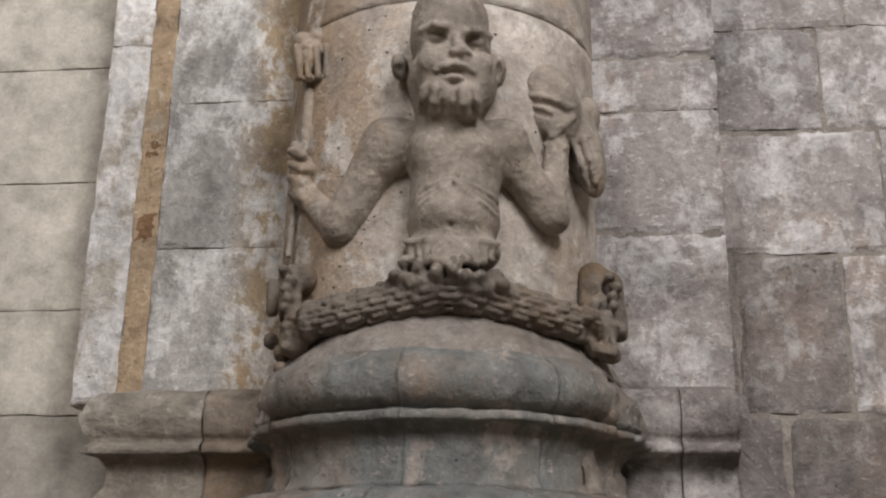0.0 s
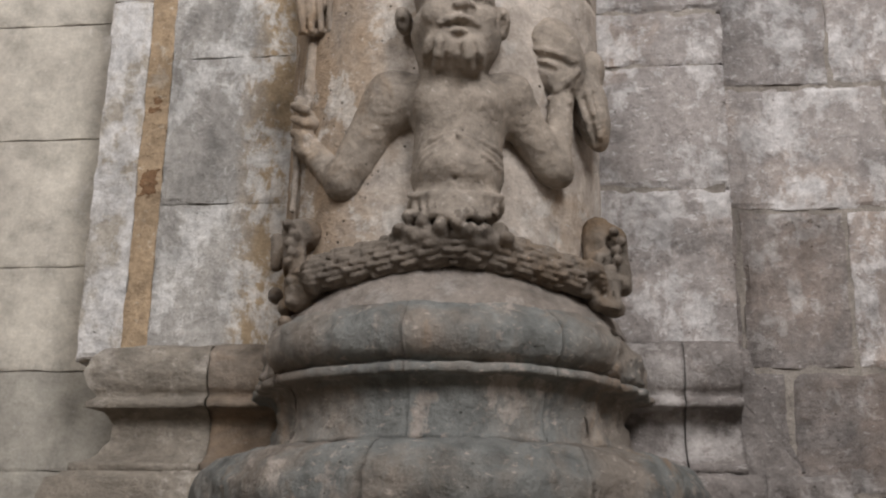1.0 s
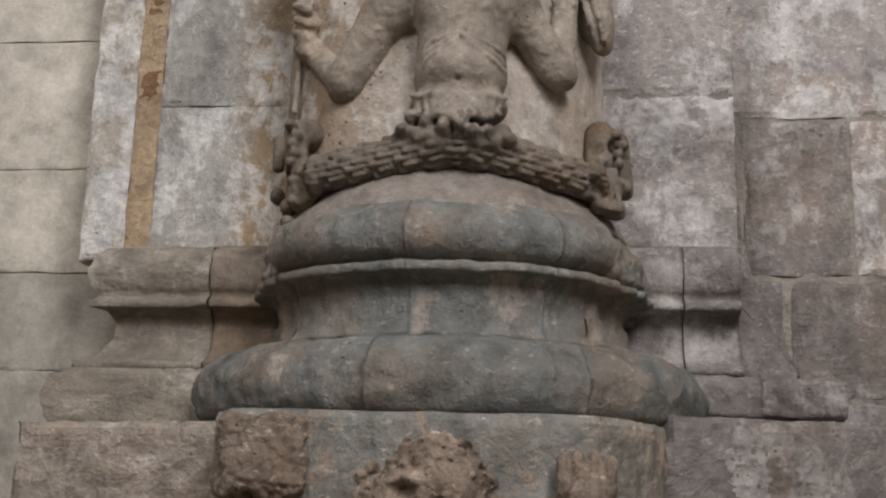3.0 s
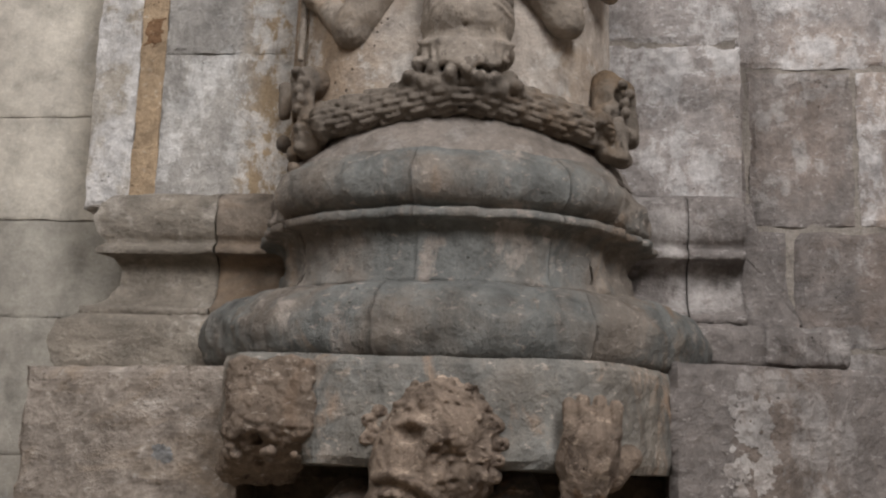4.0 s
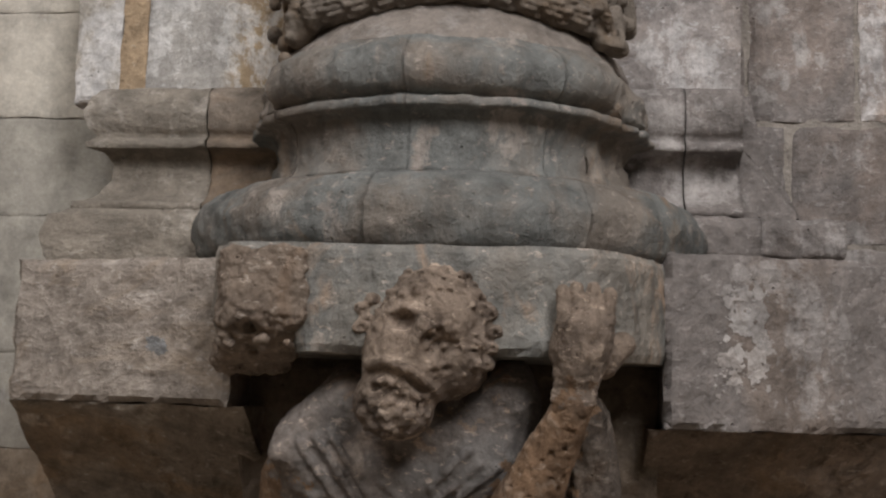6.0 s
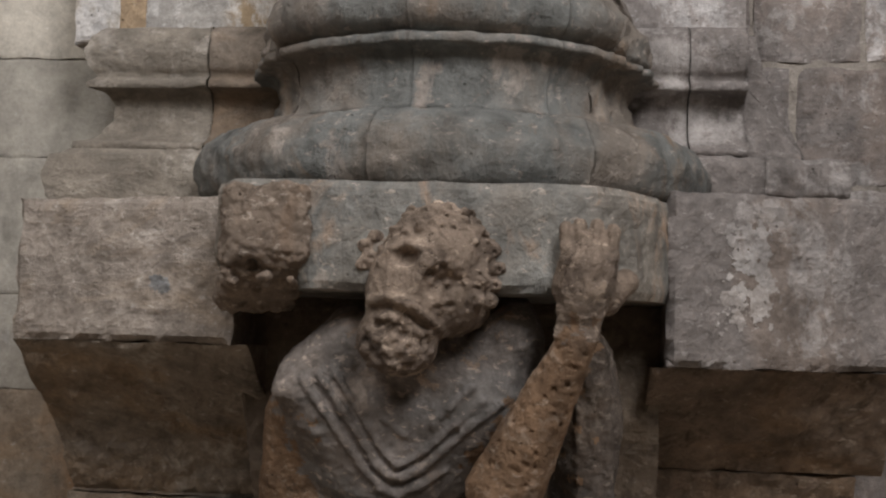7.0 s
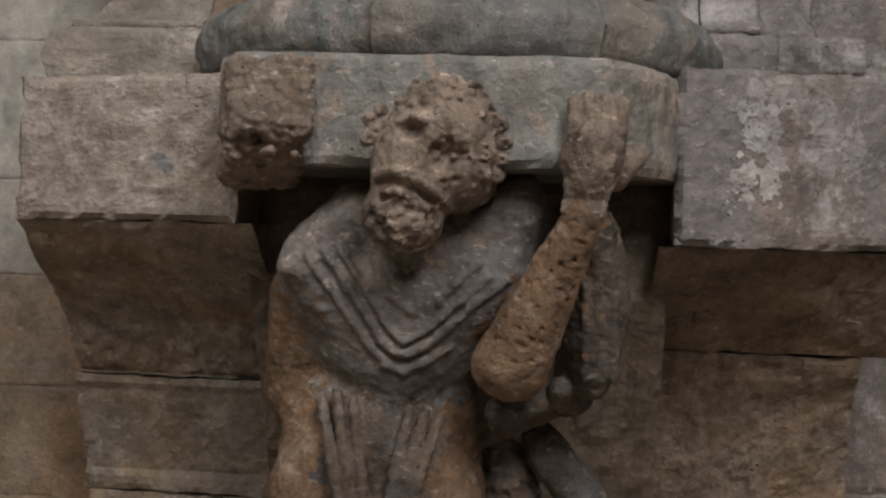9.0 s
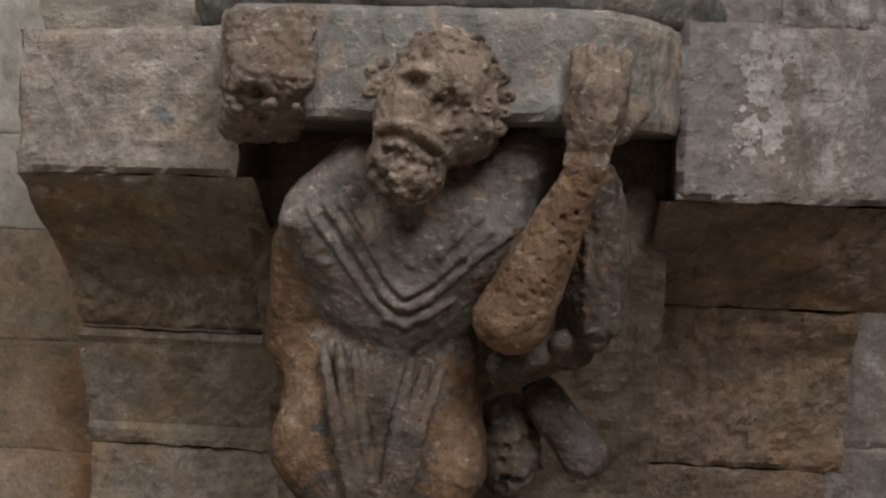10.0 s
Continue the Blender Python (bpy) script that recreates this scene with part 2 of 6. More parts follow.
def stone(name, mat, parent, x0, x1, z0, z1, front, depth=0.12, seed=0.0, cell=0.022, worn=0.006, chip=0.012, gap=0.004):
    """One ashlar: a block whose face follows front(x, z), with weathered arrises and a slightly rough face."""
    x0, x1, z0, z1 = x0 + gap, x1 - gap, z0 + gap, z1 - gap
    nx, nz = max(3, round((x1 - x0) / cell)), max(3, round((z1 - z0) / cell))
    us = [0.0, 0.25 / nx] + [i / nx for i in range(1, nx)] + [1 - 0.25 / nx, 1.0]
    ws = [0.0, 0.25 / nz] + [i / nz for i in range(1, nz)] + [1 - 0.25 / nz, 1.0]
    verts, faces = [], []
    for w in ws:
        for u in us:
            x, z = x0 + (x1 - x0) * u, z0 + (z1 - z0) * w
            edge = min(min(u, 1 - u) * (x1 - x0), min(w, 1 - w) * (z1 - z0))
            y = front(x, z) + wear(x, z, seed, worn)
            if edge < 0.02:
                k = (1 - edge / 0.02) ** 2
                y += k * chip * max(0.1, 0.5 + 1.2 * fbm((x, seed + 4, z), 14.0))
            n = 0.35 * gap + 0.004 * fbm((x * 1.0, seed + 9, z), 12.0)
            x += n if u == 0 else -n if u == 1 else 0
            z += n if w == 0 else -n if w == 1 else 0
            verts.append((x, y, z))
    k, m = len(us), len(ws)
    for j in range(m - 1):
        for i in range(k - 1):
            a = j * k + i
            faces.append((a, a + 1, a + k + 1, a + k))
    rim = [i for i in range(k)] + [j * k + k - 1 for j in range(1, m)] + [(m - 1) * k + i for i in range(k - 2, -1, -1)] + [j * k for j in range(m - 2, 0, -1)]
    base = len(verts)
    for r in rim:
        v = verts[r]
        verts.append((v[0], v[1] + depth, v[2]))
    n = len(rim)
    for i in range(n):
        j = (i + 1) % n
        faces.append((rim[i], base + i, base + j, rim[j]))
    faces.append(tuple(base + i for i in range(n)))
    return mesh_object(name, verts, faces, mat, parent, smooth=False)


def box(name, mat, lo, hi, parent=None, label=""):
    (a, b, c), (d, e, f) = lo, hi
    v = [(a, b, c), (d, b, c), (d, e, c), (a, e, c), (a, b, f), (d, b, f), (d, e, f), (a, e, f)]
    q = [(0, 3, 2, 1), (4, 5, 6, 7), (0, 1, 5, 4), (1, 2, 6, 5), (2, 3, 7, 6), (3, 0, 4, 7)]
    return mesh_object(name, v, q, mat, parent, label)


def empty(name, at, label, category, kind=""):
    ob = new(name)
    ob.location = at
    ob["label"], ob["category"] = label, category
    if kind:
        ob["kind"] = kind
    bpy.context.view_layer.update()
    return ob


def under(child, parent):
    child.parent = parent
    child.matrix_parent_inverse = parent.matrix_world.inverted()
    return child


def smooth_profile(pts, n):
    """A profile of rounded and straight runs, resampled by distance."""
    pts = [Vector(p) for p in pts]
    out = []
    for a, b in zip(pts, pts[1:]):
        k = max(1, round((b - a).length / n))
        out += [a.lerp(b, i / k) for i in range(k)]
    return out + [pts[-1]]


def sweep(name, mat, parent, plan, profile, seed=0.0, worn=0.006, label="", caps=True):
    """A moulding: a profile of (outward, height) carried along a plan of (place, outward direction), with weathered surface."""
    verts, faces = [], []
    k = len(profile)
    for (px, py), (ox, oy) in plan:
        for r, z in profile:
            x, y = px + ox * r, py + oy * r
            d = worn * (0.7 * fbm((x, y + seed, z), 8.0) + 0.5 * fbm((x, y + seed, z), 26.0, 3))
            verts.append((x + ox * d, y + oy * d, z + 0.35 * d))
    n = len(plan)
    for i in range(n - 1):
        for j in range(k - 1):
            a = i * k + j
            faces.append((a, a + 1, a + k + 1, a + k))
    if caps:
        faces.append(tuple(range(k)))
        faces.append(tuple((n - 1) * k + j for j in range(k - 1, -1, -1)))
    return mesh_object(name, verts, faces, mat, parent, label, smooth=True)


# ---- the setting: the nave round the camera ----
BACK = 0.422
AXIS = (-0.054, 0.16)
RING = (-0.010, 0.0)
box("floor", M_FLOOR, (-6, -4.7, -0.2), (6, 0.9, 0.0))
box("ceiling", M_ROOM, (-6.3, -5.0, 9.0), (6.3, 0.9, 9.3))
box("wall_west", M_ROOM, (-6.3, -5.0, 0), (-6.0, 0.9, 9.0))
box("wall_east", M_ROOM, (6.0, -5.0, 0), (6.3, 0.9, 9.0))
for nm, x0, x1, z0, z1 in (("wall_south_low", -6, 6, 0, 4.3), ("wall_south_high", -6, 6, 6.9, 9), ("wall_south_west", -6, -2.3, 4.3, 6.9),
                           ("wall_south_middle", -0.7, 1.2, 4.3, 6.9), ("wall_south_east", 2.8, 6, 4.3, 6.9)):
    box(nm, M_ROOM, (x0, -5.0, z0), (x1, -4.7, z1))
box("wall_north", M_MORTAR, (-6, BACK + 0.007, 0), (6, 0.85, 9.0))
for nm in ("floor", "ceiling", "wall_west", "wall_east", "wall_south_low", "wall_south_high", "wall_south_west", "wall_south_middle", "wall_south_east", "wall_north"):
    tagged(bpy.data.objects[nm], "weathered limestone masonry of the church nave", nm.split("_")[0], kind="structure")
wall_north = bpy.data.objects["wall_north"]


def flat(y):
    return lambda x, z: y


# ---- courses of the back wall ----
random.seed(4)
LEFT_COURSES = [(3.70, 4.2), (3.367, 3.70), (2.98, 3.367), (2.577, 2.98), (2.267, 2.577), (1.984, 2.267), (1.601, 1.984), (1.337, 1.601), (1.031, 1.337), (0.728, 1.031), (0.35, 0.728), (0.0, 0.35)]
for i, (z0, z1) in enumerate(LEFT_COURSES):
    for x0, x1 in ((-2.05, -1.50 - 0.1 * (i % 3)), (-1.50 - 0.1 * (i % 3), -0.86)):
        stone("ashlar", M_WALL_L if z0 > 2.2 else M_WALL_L_SHADED if z0 > 1.3 else M_WALL_LOW, wall_north, x0, x1, z0, z1, flat(BACK), 0.03, i * 1.3 + x0, 0.03, 0.002, 0.004, 0.0015)
RIGHT_COURSES = [
    (3.70, 4.2, (0.4, 0.95, 1.6)), (3.414, 3.70, (0.4, 1.10, 1.6)), (3.086, 3.414, (0.4, 0.70, 1.013, 1.6)),
    (2.71, 3.086, (0.4, 0.70, 1.16, 1.7)), (2.262, 2.71, (0.4, 0.735, 1.025, 1.7)), (1.93, 2.262, (0.4, 0.845, 1.35, 1.8)),
    (1.62, 1.93, (0.4, 0.9, 1.4, 1.8)), (1.30, 1.62, (0.4, 1.0, 1.7)), (0.85, 1.30, (0.4, 0.93, 1.4)), (0.40, 0.85, (0.4, 1.1, 1.6)), (0.0, 0.40, (0.4, 0.9, 1.5))]
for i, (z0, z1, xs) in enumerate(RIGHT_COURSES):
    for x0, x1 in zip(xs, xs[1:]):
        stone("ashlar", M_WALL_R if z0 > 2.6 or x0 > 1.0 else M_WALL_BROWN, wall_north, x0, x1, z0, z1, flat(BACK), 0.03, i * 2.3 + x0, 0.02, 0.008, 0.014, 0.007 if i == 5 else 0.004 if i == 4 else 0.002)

# ---- pilasters ----
PIL = 0.171
pil_l = empty("pilaster", (-0.76, PIL, 2.26), "flat limewashed limestone pilaster with an ochre strip beside the half-column", "pilaster", "structure")
pil_r = empty("pilaster", (0.55, PIL, 2.26), "flat mauve-grey limestone pilaster of flaking ashlar beside the half-column", "pilaster", "structure")
under(box("core", M_MORTAR, (-1.02, PIL + 0.007, 2.25), (-0.44, 0.43, 4.2)), pil_l)
under(box("core", M_MORTAR, (0.33, PIL + 0.007, 2.1), (0.675, 0.43, 4.2)), pil_r)
for i, (z0, z1) in enumerate(((2.245, 3.3), (3.3, 4.2))):
    under(stone("ashlar", M_WHITE, None, -1.03, -0.905, z0, z1, flat(PIL), 0.24, i * 1.9, 0.02, 0.006, 0.012, 0.001), pil_l)
for i, (z0, z1) in enumerate(((2.20, 2.9), (2.9, 3.5), (3.5, 4.2))):
    under(stone("mortar_strip", M_OCHRE, None, -0.905, -0.835, z0, z1, flat(PIL - 0.002), 0.2, i * 1.1 + 7, 0.015, 0.007, 0.004, 0.0), pil_l)
for i, (z0, z1) in enumerate(((2.245, 2.672), (2.672, 3.107), (3.107, 3.55), (3.55, 4.2))):
    under(stone("ashlar", M_PILASTER, None, -0.835, -0.44, z0, z1, flat(PIL - 0.004), 0.2, i * 3.7, 0.018, 0.005, 0.006, 0.0005), pil_l)
for i, (z0, z1) in enumerate(((2.245, 2.69), (2.69, 3.04), (3.04, 3.2), (3.2, 3.6), (3.6, 4.2))):
    under(stone("ashlar", M_WALL_R, None, 0.33, 0.69, z0, z1, flat(PIL), 0.24, i * 4.1 + 2, 0.018, 0.008, 0.014, 0.0015), pil_r)

# ---- moulded base: straight runs on the pilasters, rings round the half-column ----
base = empty("moulded_base", (AXIS[0], -0.3, 1.8), "weathered blue-grey stone base of a half-column with tori, lip and hollow", "column base")
STRAIGHT = smooth_profile([(-0.20, 2.274), (-0.10, 2.268), (-0.03, 2.248), (-0.008, 2.222), (0.002, 2.185), (-0.004, 2.145), (-0.024, 2.126), (0.0, 2.108), (0.0, 2.095),
                           (-0.035, 2.088), (-0.058, 2.06), (-0.058, 2.02), (-0.04, 1.985), (-0.01, 1.962), (0.012, 1.955), (0.012, 1.938), (-0.02, 1.935), (-0.20, 1.93)], 0.012)
PLINTH_R = smooth_profile([(-0.3, 1.94), (0.02, 1.937), (0.05, 1.92), (0.055, 1.88), (0.045, 1.845), (-0.02, 1.835), (-0.3, 1.83)], 0.012)
PLINTH = smooth_profile([(-0.2, 1.94), (0.03, 1.937), (0.055, 1.915), (0.06, 1.87), (0.055, 1.80), (-0.2, 1.795)], 0.015)


def straight(x0, x1, n=14):
    return [((x0 + (x1 - x0) * i / n, 0.0), (0.0, -1.0)) for i in range(n + 1)]


def returned(x0, x1, n=14):
    """A straight run with a mitred corner at its west end."""
    return [((x0, 0.0), (-1.0, -1.0))] + straight(x0 + 0.2, x1, n)


for x0, x1, mat, nm in ((-0.917, -0.609, M_MOULD, 3.0), (-0.606, -0.35, M_FILL, 5.0), (0.34, 0.5355, M_CORBEL_R, 7.0), (0.5380, 0.668, M_CORBEL_R, 9.0)):
    under(sweep("moulding", mat, None, returned(x0, x1) if x0 < -0.9 else straight(x0, x1), STRAIGHT, nm, 0.010), base)
for x0, x1, mat, nm in ((-0.905, -0.58, M_MOULD, 1.0), (-0.577, -0.46, M_FILL, 2.0), (0.40, 0.55, M_CORBEL_R, 4.0), (0.5505, 0.70, M_CORBEL_R, 4.0), (0.7005, 0.885, M_CORBEL_R, 4.0)):
    under(sweep("plinth_block", mat, None, returned(x0, x1) if x0 < -0.9 else straight(x0, x1), PLINTH if x0 < 0.5 else PLINTH_R, nm, 0.022), base)


def wedge(name, mat, poly, y0, y1):
    """A worn end stone: an outline of (x, z) carried back from y0 to y1, its edge broken up."""
    ring = smooth_profile([(x, 0, z) for x, z in poly + poly[:1]], 0.012)[:-1]
    n = len(ring)
    ring = [p + Vector((0.006 * fbm(p, 20.0), 0, 0.006 * fbm(p + Vector((3, 0, 0)), 20.0))) for p in ring]
    verts = [(p.x, y0 + 0.01 * fbm(p, 12.0), p.z) for p in ring] + [(p.x, y1, p.z) for p in ring]
    faces = [tuple(range(n))] + [(i, n + i, n + (i + 1) % n, (i + 1) % n) for i in range(n)]
    return mesh_object(name, verts, faces, mat)


under(wedge("moulding_end", M_CORBEL_R, [(0.66, 2.125), (0.69, 2.10), (0.80, 1.965), (0.80, 1.935), (0.66, 1.935)], 0.075, 0.425), base)
under(wedge("moulding_end", M_CORBEL_R, [(0.66, 2.26), (0.70, 2.255), (0.74, 2.10), (0.82, 1.96), (0.66, 1.95)], 0.12, 0.425), base)


def arc(a0, a1, n, at=AXIS, wide=1.0):
    out = []
    for i in range(n + 1):
        a = radians(a0 + (a1 - a0) * i / n)
        d = (wide * math.sin(a), -math.cos(a))
        out.append((at, d))
    return out


UPPER = smooth_profile([(0.276, 2.262), (0.360, 2.258), (0.405, 2.245), (0.442, 2.215), (0.461, 2.180), (0.460, 2.158), (0.450, 2.138), (0.436, 2.126), (0.422, 2.121), (0.421, 2.116),
                        (0.434, 2.113), (0.438, 2.109), (0.438, 2.097), (0.434, 2.093), (0.404, 2.089), (0.394, 2.075), (0.387, 2.05), (0.386, 2.02), (0.392, 1.985), (0.405, 1.962), (0.276, 1.958)], 0.012)
LOWER = smooth_profile([(0.276, 1.962), (0.415, 1.962), (0.430, 1.958), (0.465, 1.945), (0.495, 1.915), (0.510, 1.88), (0.508, 1.845), (0.498, 1.815), (0.485, 1.798), (0.276, 1.796)], 0.012)
for a0, a1, s in ((-52, -6, 1.0), (-6, 34, 1.0), (34, 53, 1.0)):
    under(sweep("torus_stone", M_RING, None, arc(a0, a1, round((a1 - a0) * 0.9), RING, 1.05), UPPER, s, 0.010), base)
ENDS = [Vector((min(p[0], 0.432 - 0.9 * max(0.0, p[1] - 2.19)) if p[1] > 2.112 else p[0], p[1])) for p in UPPER]
for a0, a1, s in ((-92, -49, 1.0), (50, 92, 1.0)):
    under(sweep("broken_torus_end", M_RING, None, arc(a0, a1, 34, RING, 1.05), ENDS, s, 0.024), base)
for a0, a1, s in ((-88, -11, 6.0), (-11, 33, 6.0), (33, 88, 6.0)):
    under(sweep("torus_stone", M_RING, None, arc(a0, a1, round((a1 - a0) * 0.9), RING, 1.16), LOWER, s, 0.013), base)

# ---- half-column ----
shaft = empty("half_column", (AXIS[0], -0.2, 2.26), "pale tooled limestone half-column shaft with pitted surface", "column")
RS = 0.407
for i, (z0, z1) in enumerate(((2.255, 3.158), (3.162, 4.2))):
    prof = smooth_profile([(0.2, z0), (RS, z0), (RS, z1), (0.2, z1)], 0.02)
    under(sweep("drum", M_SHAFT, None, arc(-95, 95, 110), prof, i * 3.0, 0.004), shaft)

APRON = smooth_profile([(0.176, 2.225), (0.406, 2.225), (0.388, 2.262), (0.362, 2.295), (0.334, 2.335), (0.291, 2.385), (0.226, 2.44), (0.176, 2.47)], 0.012)
under(sweep("apron", M_APRON, None, arc(-76, 76, 80, RING, 1.05), APRON, 6.0, 0.008), shaft)

# ---- slab and corbels ----
def slab_outline(n=60):
    pts = [(-0.46, 0.1), (-0.445, -0.33), (-0.425, -0.46), (-0.383, -0.53), (-0.2, -0.535), (0.0, -0.535), (0.2, -0.533), (0.32, -0.515), (0.40, -0.44), (0.46, -0.32), (0.50, -0.2), (0.50, 0.1)]
    return smooth_profile([(x, y, 0) for x, y in pts], 0.02)


def slab_mesh(name, mat, z0, z1, seed, outline, worn=0.008):
    n, rows = len(outline), 14
    verts, faces = [], []
    for j in range(rows + 1):
        w = j / rows
        z = z0 + (z1 - z0) * w
        lip = 0.012 * (max(0, 1 - w * 8) ** 2 + max(0, 1 - (1 - w) * 8) ** 2)
        for p in outline:
            d = worn * (fbm((p.x, p.y + seed, z), 9.0) + 0.4 * fbm((p.x, p.y + seed, z), 30.0, 3)) - lip * (1 + fbm((p.x, seed, p.y), 12.0))
            broken = 1.6 * max(0.0, 1.648 - z) * min(1.0, max(0.0, (-0.235 - p.x) / 0.03))
            verts.append((p.x * (1 + d), p.y - d + (broken if p.y < -0.3 else 0.0), z + 0.004 * fbm((p.x, seed + 2, z), 7.0)))
    for j in range(rows):
        for i in range(n - 1):
            a = j * n + i
            faces.append((a, a + 1, a + n + 1, a + n))
    faces.append(tuple(range(n - 1, -1, -1)))
    faces.append(tuple(rows * n + i for i in range(n)))
    return mesh_object(name, verts, faces, mat)


slab = slab_mesh("abacus_slab", M_SLAB, 1.587, 1.797, 2.0, slab_outline())
tagged(slab, "slate-grey stone slab with chipped edges, borne by the crouching figure", "slab")


def corbel_face_left(x, z):
    y = -0.216 - 0.19 * (x + 0.954)
    return y


def corbel_face_right(x, z):
    return -0.305 + 0.29 * (x - 0.464)


def receding(x0, y_top, slope_x, ledge=True):
    """The underside: leans back from the corbel's face to the wall below."""
    def f(x, z):
        top = y_top + slope_x * (x - x0)
        if z > 1.245:
            return top + 0.02 + (0.05 - top) * (1.478 - z) / 0.233
        if z > 1.105:
            return 0.07 + 0.10 * (1.245 - z) / 0.14
        if not ledge:
            return 0.17 + 0.06 * (1.105 - z) / 0.28
        if z > 1.065:
            return 0.150
        if z > 0.84:
            return 0.165 + 0.08 * (1.065 - z) / 0.225
        return 0.228 if z > 0.795 else 0.240
    return f


corbel_l = empty("corbel", (-0.7, 0.2, 1.47), "rough buff limestone corbel with a brown receding underside", "corbel")
under(stone("corbel_block", M_CORBEL, None, -0.958, -0.43, 1.478, 1.79, corbel_face_left, 0.6, 3.3, 0.014, 0.012, 0.036, 0.0), corbel_l)
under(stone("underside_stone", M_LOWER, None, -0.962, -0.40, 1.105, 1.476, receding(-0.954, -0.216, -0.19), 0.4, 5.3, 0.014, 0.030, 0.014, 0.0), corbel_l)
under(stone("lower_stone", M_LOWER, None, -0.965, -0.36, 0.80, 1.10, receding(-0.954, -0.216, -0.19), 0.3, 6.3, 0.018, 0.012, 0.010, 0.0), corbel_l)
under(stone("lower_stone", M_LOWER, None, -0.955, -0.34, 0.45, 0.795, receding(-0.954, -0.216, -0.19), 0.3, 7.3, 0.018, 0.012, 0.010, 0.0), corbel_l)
corbel_r = empty("corbel", (0.7, 0.2, 1.47), "flaking mauve-grey limestone corbel with a dark receding underside", "corbel")
under(stone("corbel_block", M_CORBEL_R, None, 0.470, 1.05, 1.460, 1.822, corbel_face_right, 0.6, 4.4, 0.014, 0.010, 0.032, 0.0), corbel_r)
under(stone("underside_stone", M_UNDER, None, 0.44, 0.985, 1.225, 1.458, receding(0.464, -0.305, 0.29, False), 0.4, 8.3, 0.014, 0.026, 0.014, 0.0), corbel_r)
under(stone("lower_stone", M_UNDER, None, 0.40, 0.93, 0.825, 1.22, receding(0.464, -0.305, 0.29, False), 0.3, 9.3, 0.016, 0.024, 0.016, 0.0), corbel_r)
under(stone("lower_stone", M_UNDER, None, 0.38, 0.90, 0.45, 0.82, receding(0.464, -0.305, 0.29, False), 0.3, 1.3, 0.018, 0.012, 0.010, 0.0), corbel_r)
console = stone("console_stone", M_CONSOLE, None, -0.45, 0.47, 0.45, 1.588, lambda x, z: -0.13 if z > 1.36 else min(0.2, -0.13 + 0.55 * (1.36 - z)), 0.3, 2.9, 0.025, 0.02, 0.01, 0.0)
tagged(console, "dark brown stone console block behind the crouching figure", "console")

# ---- carved figures ----


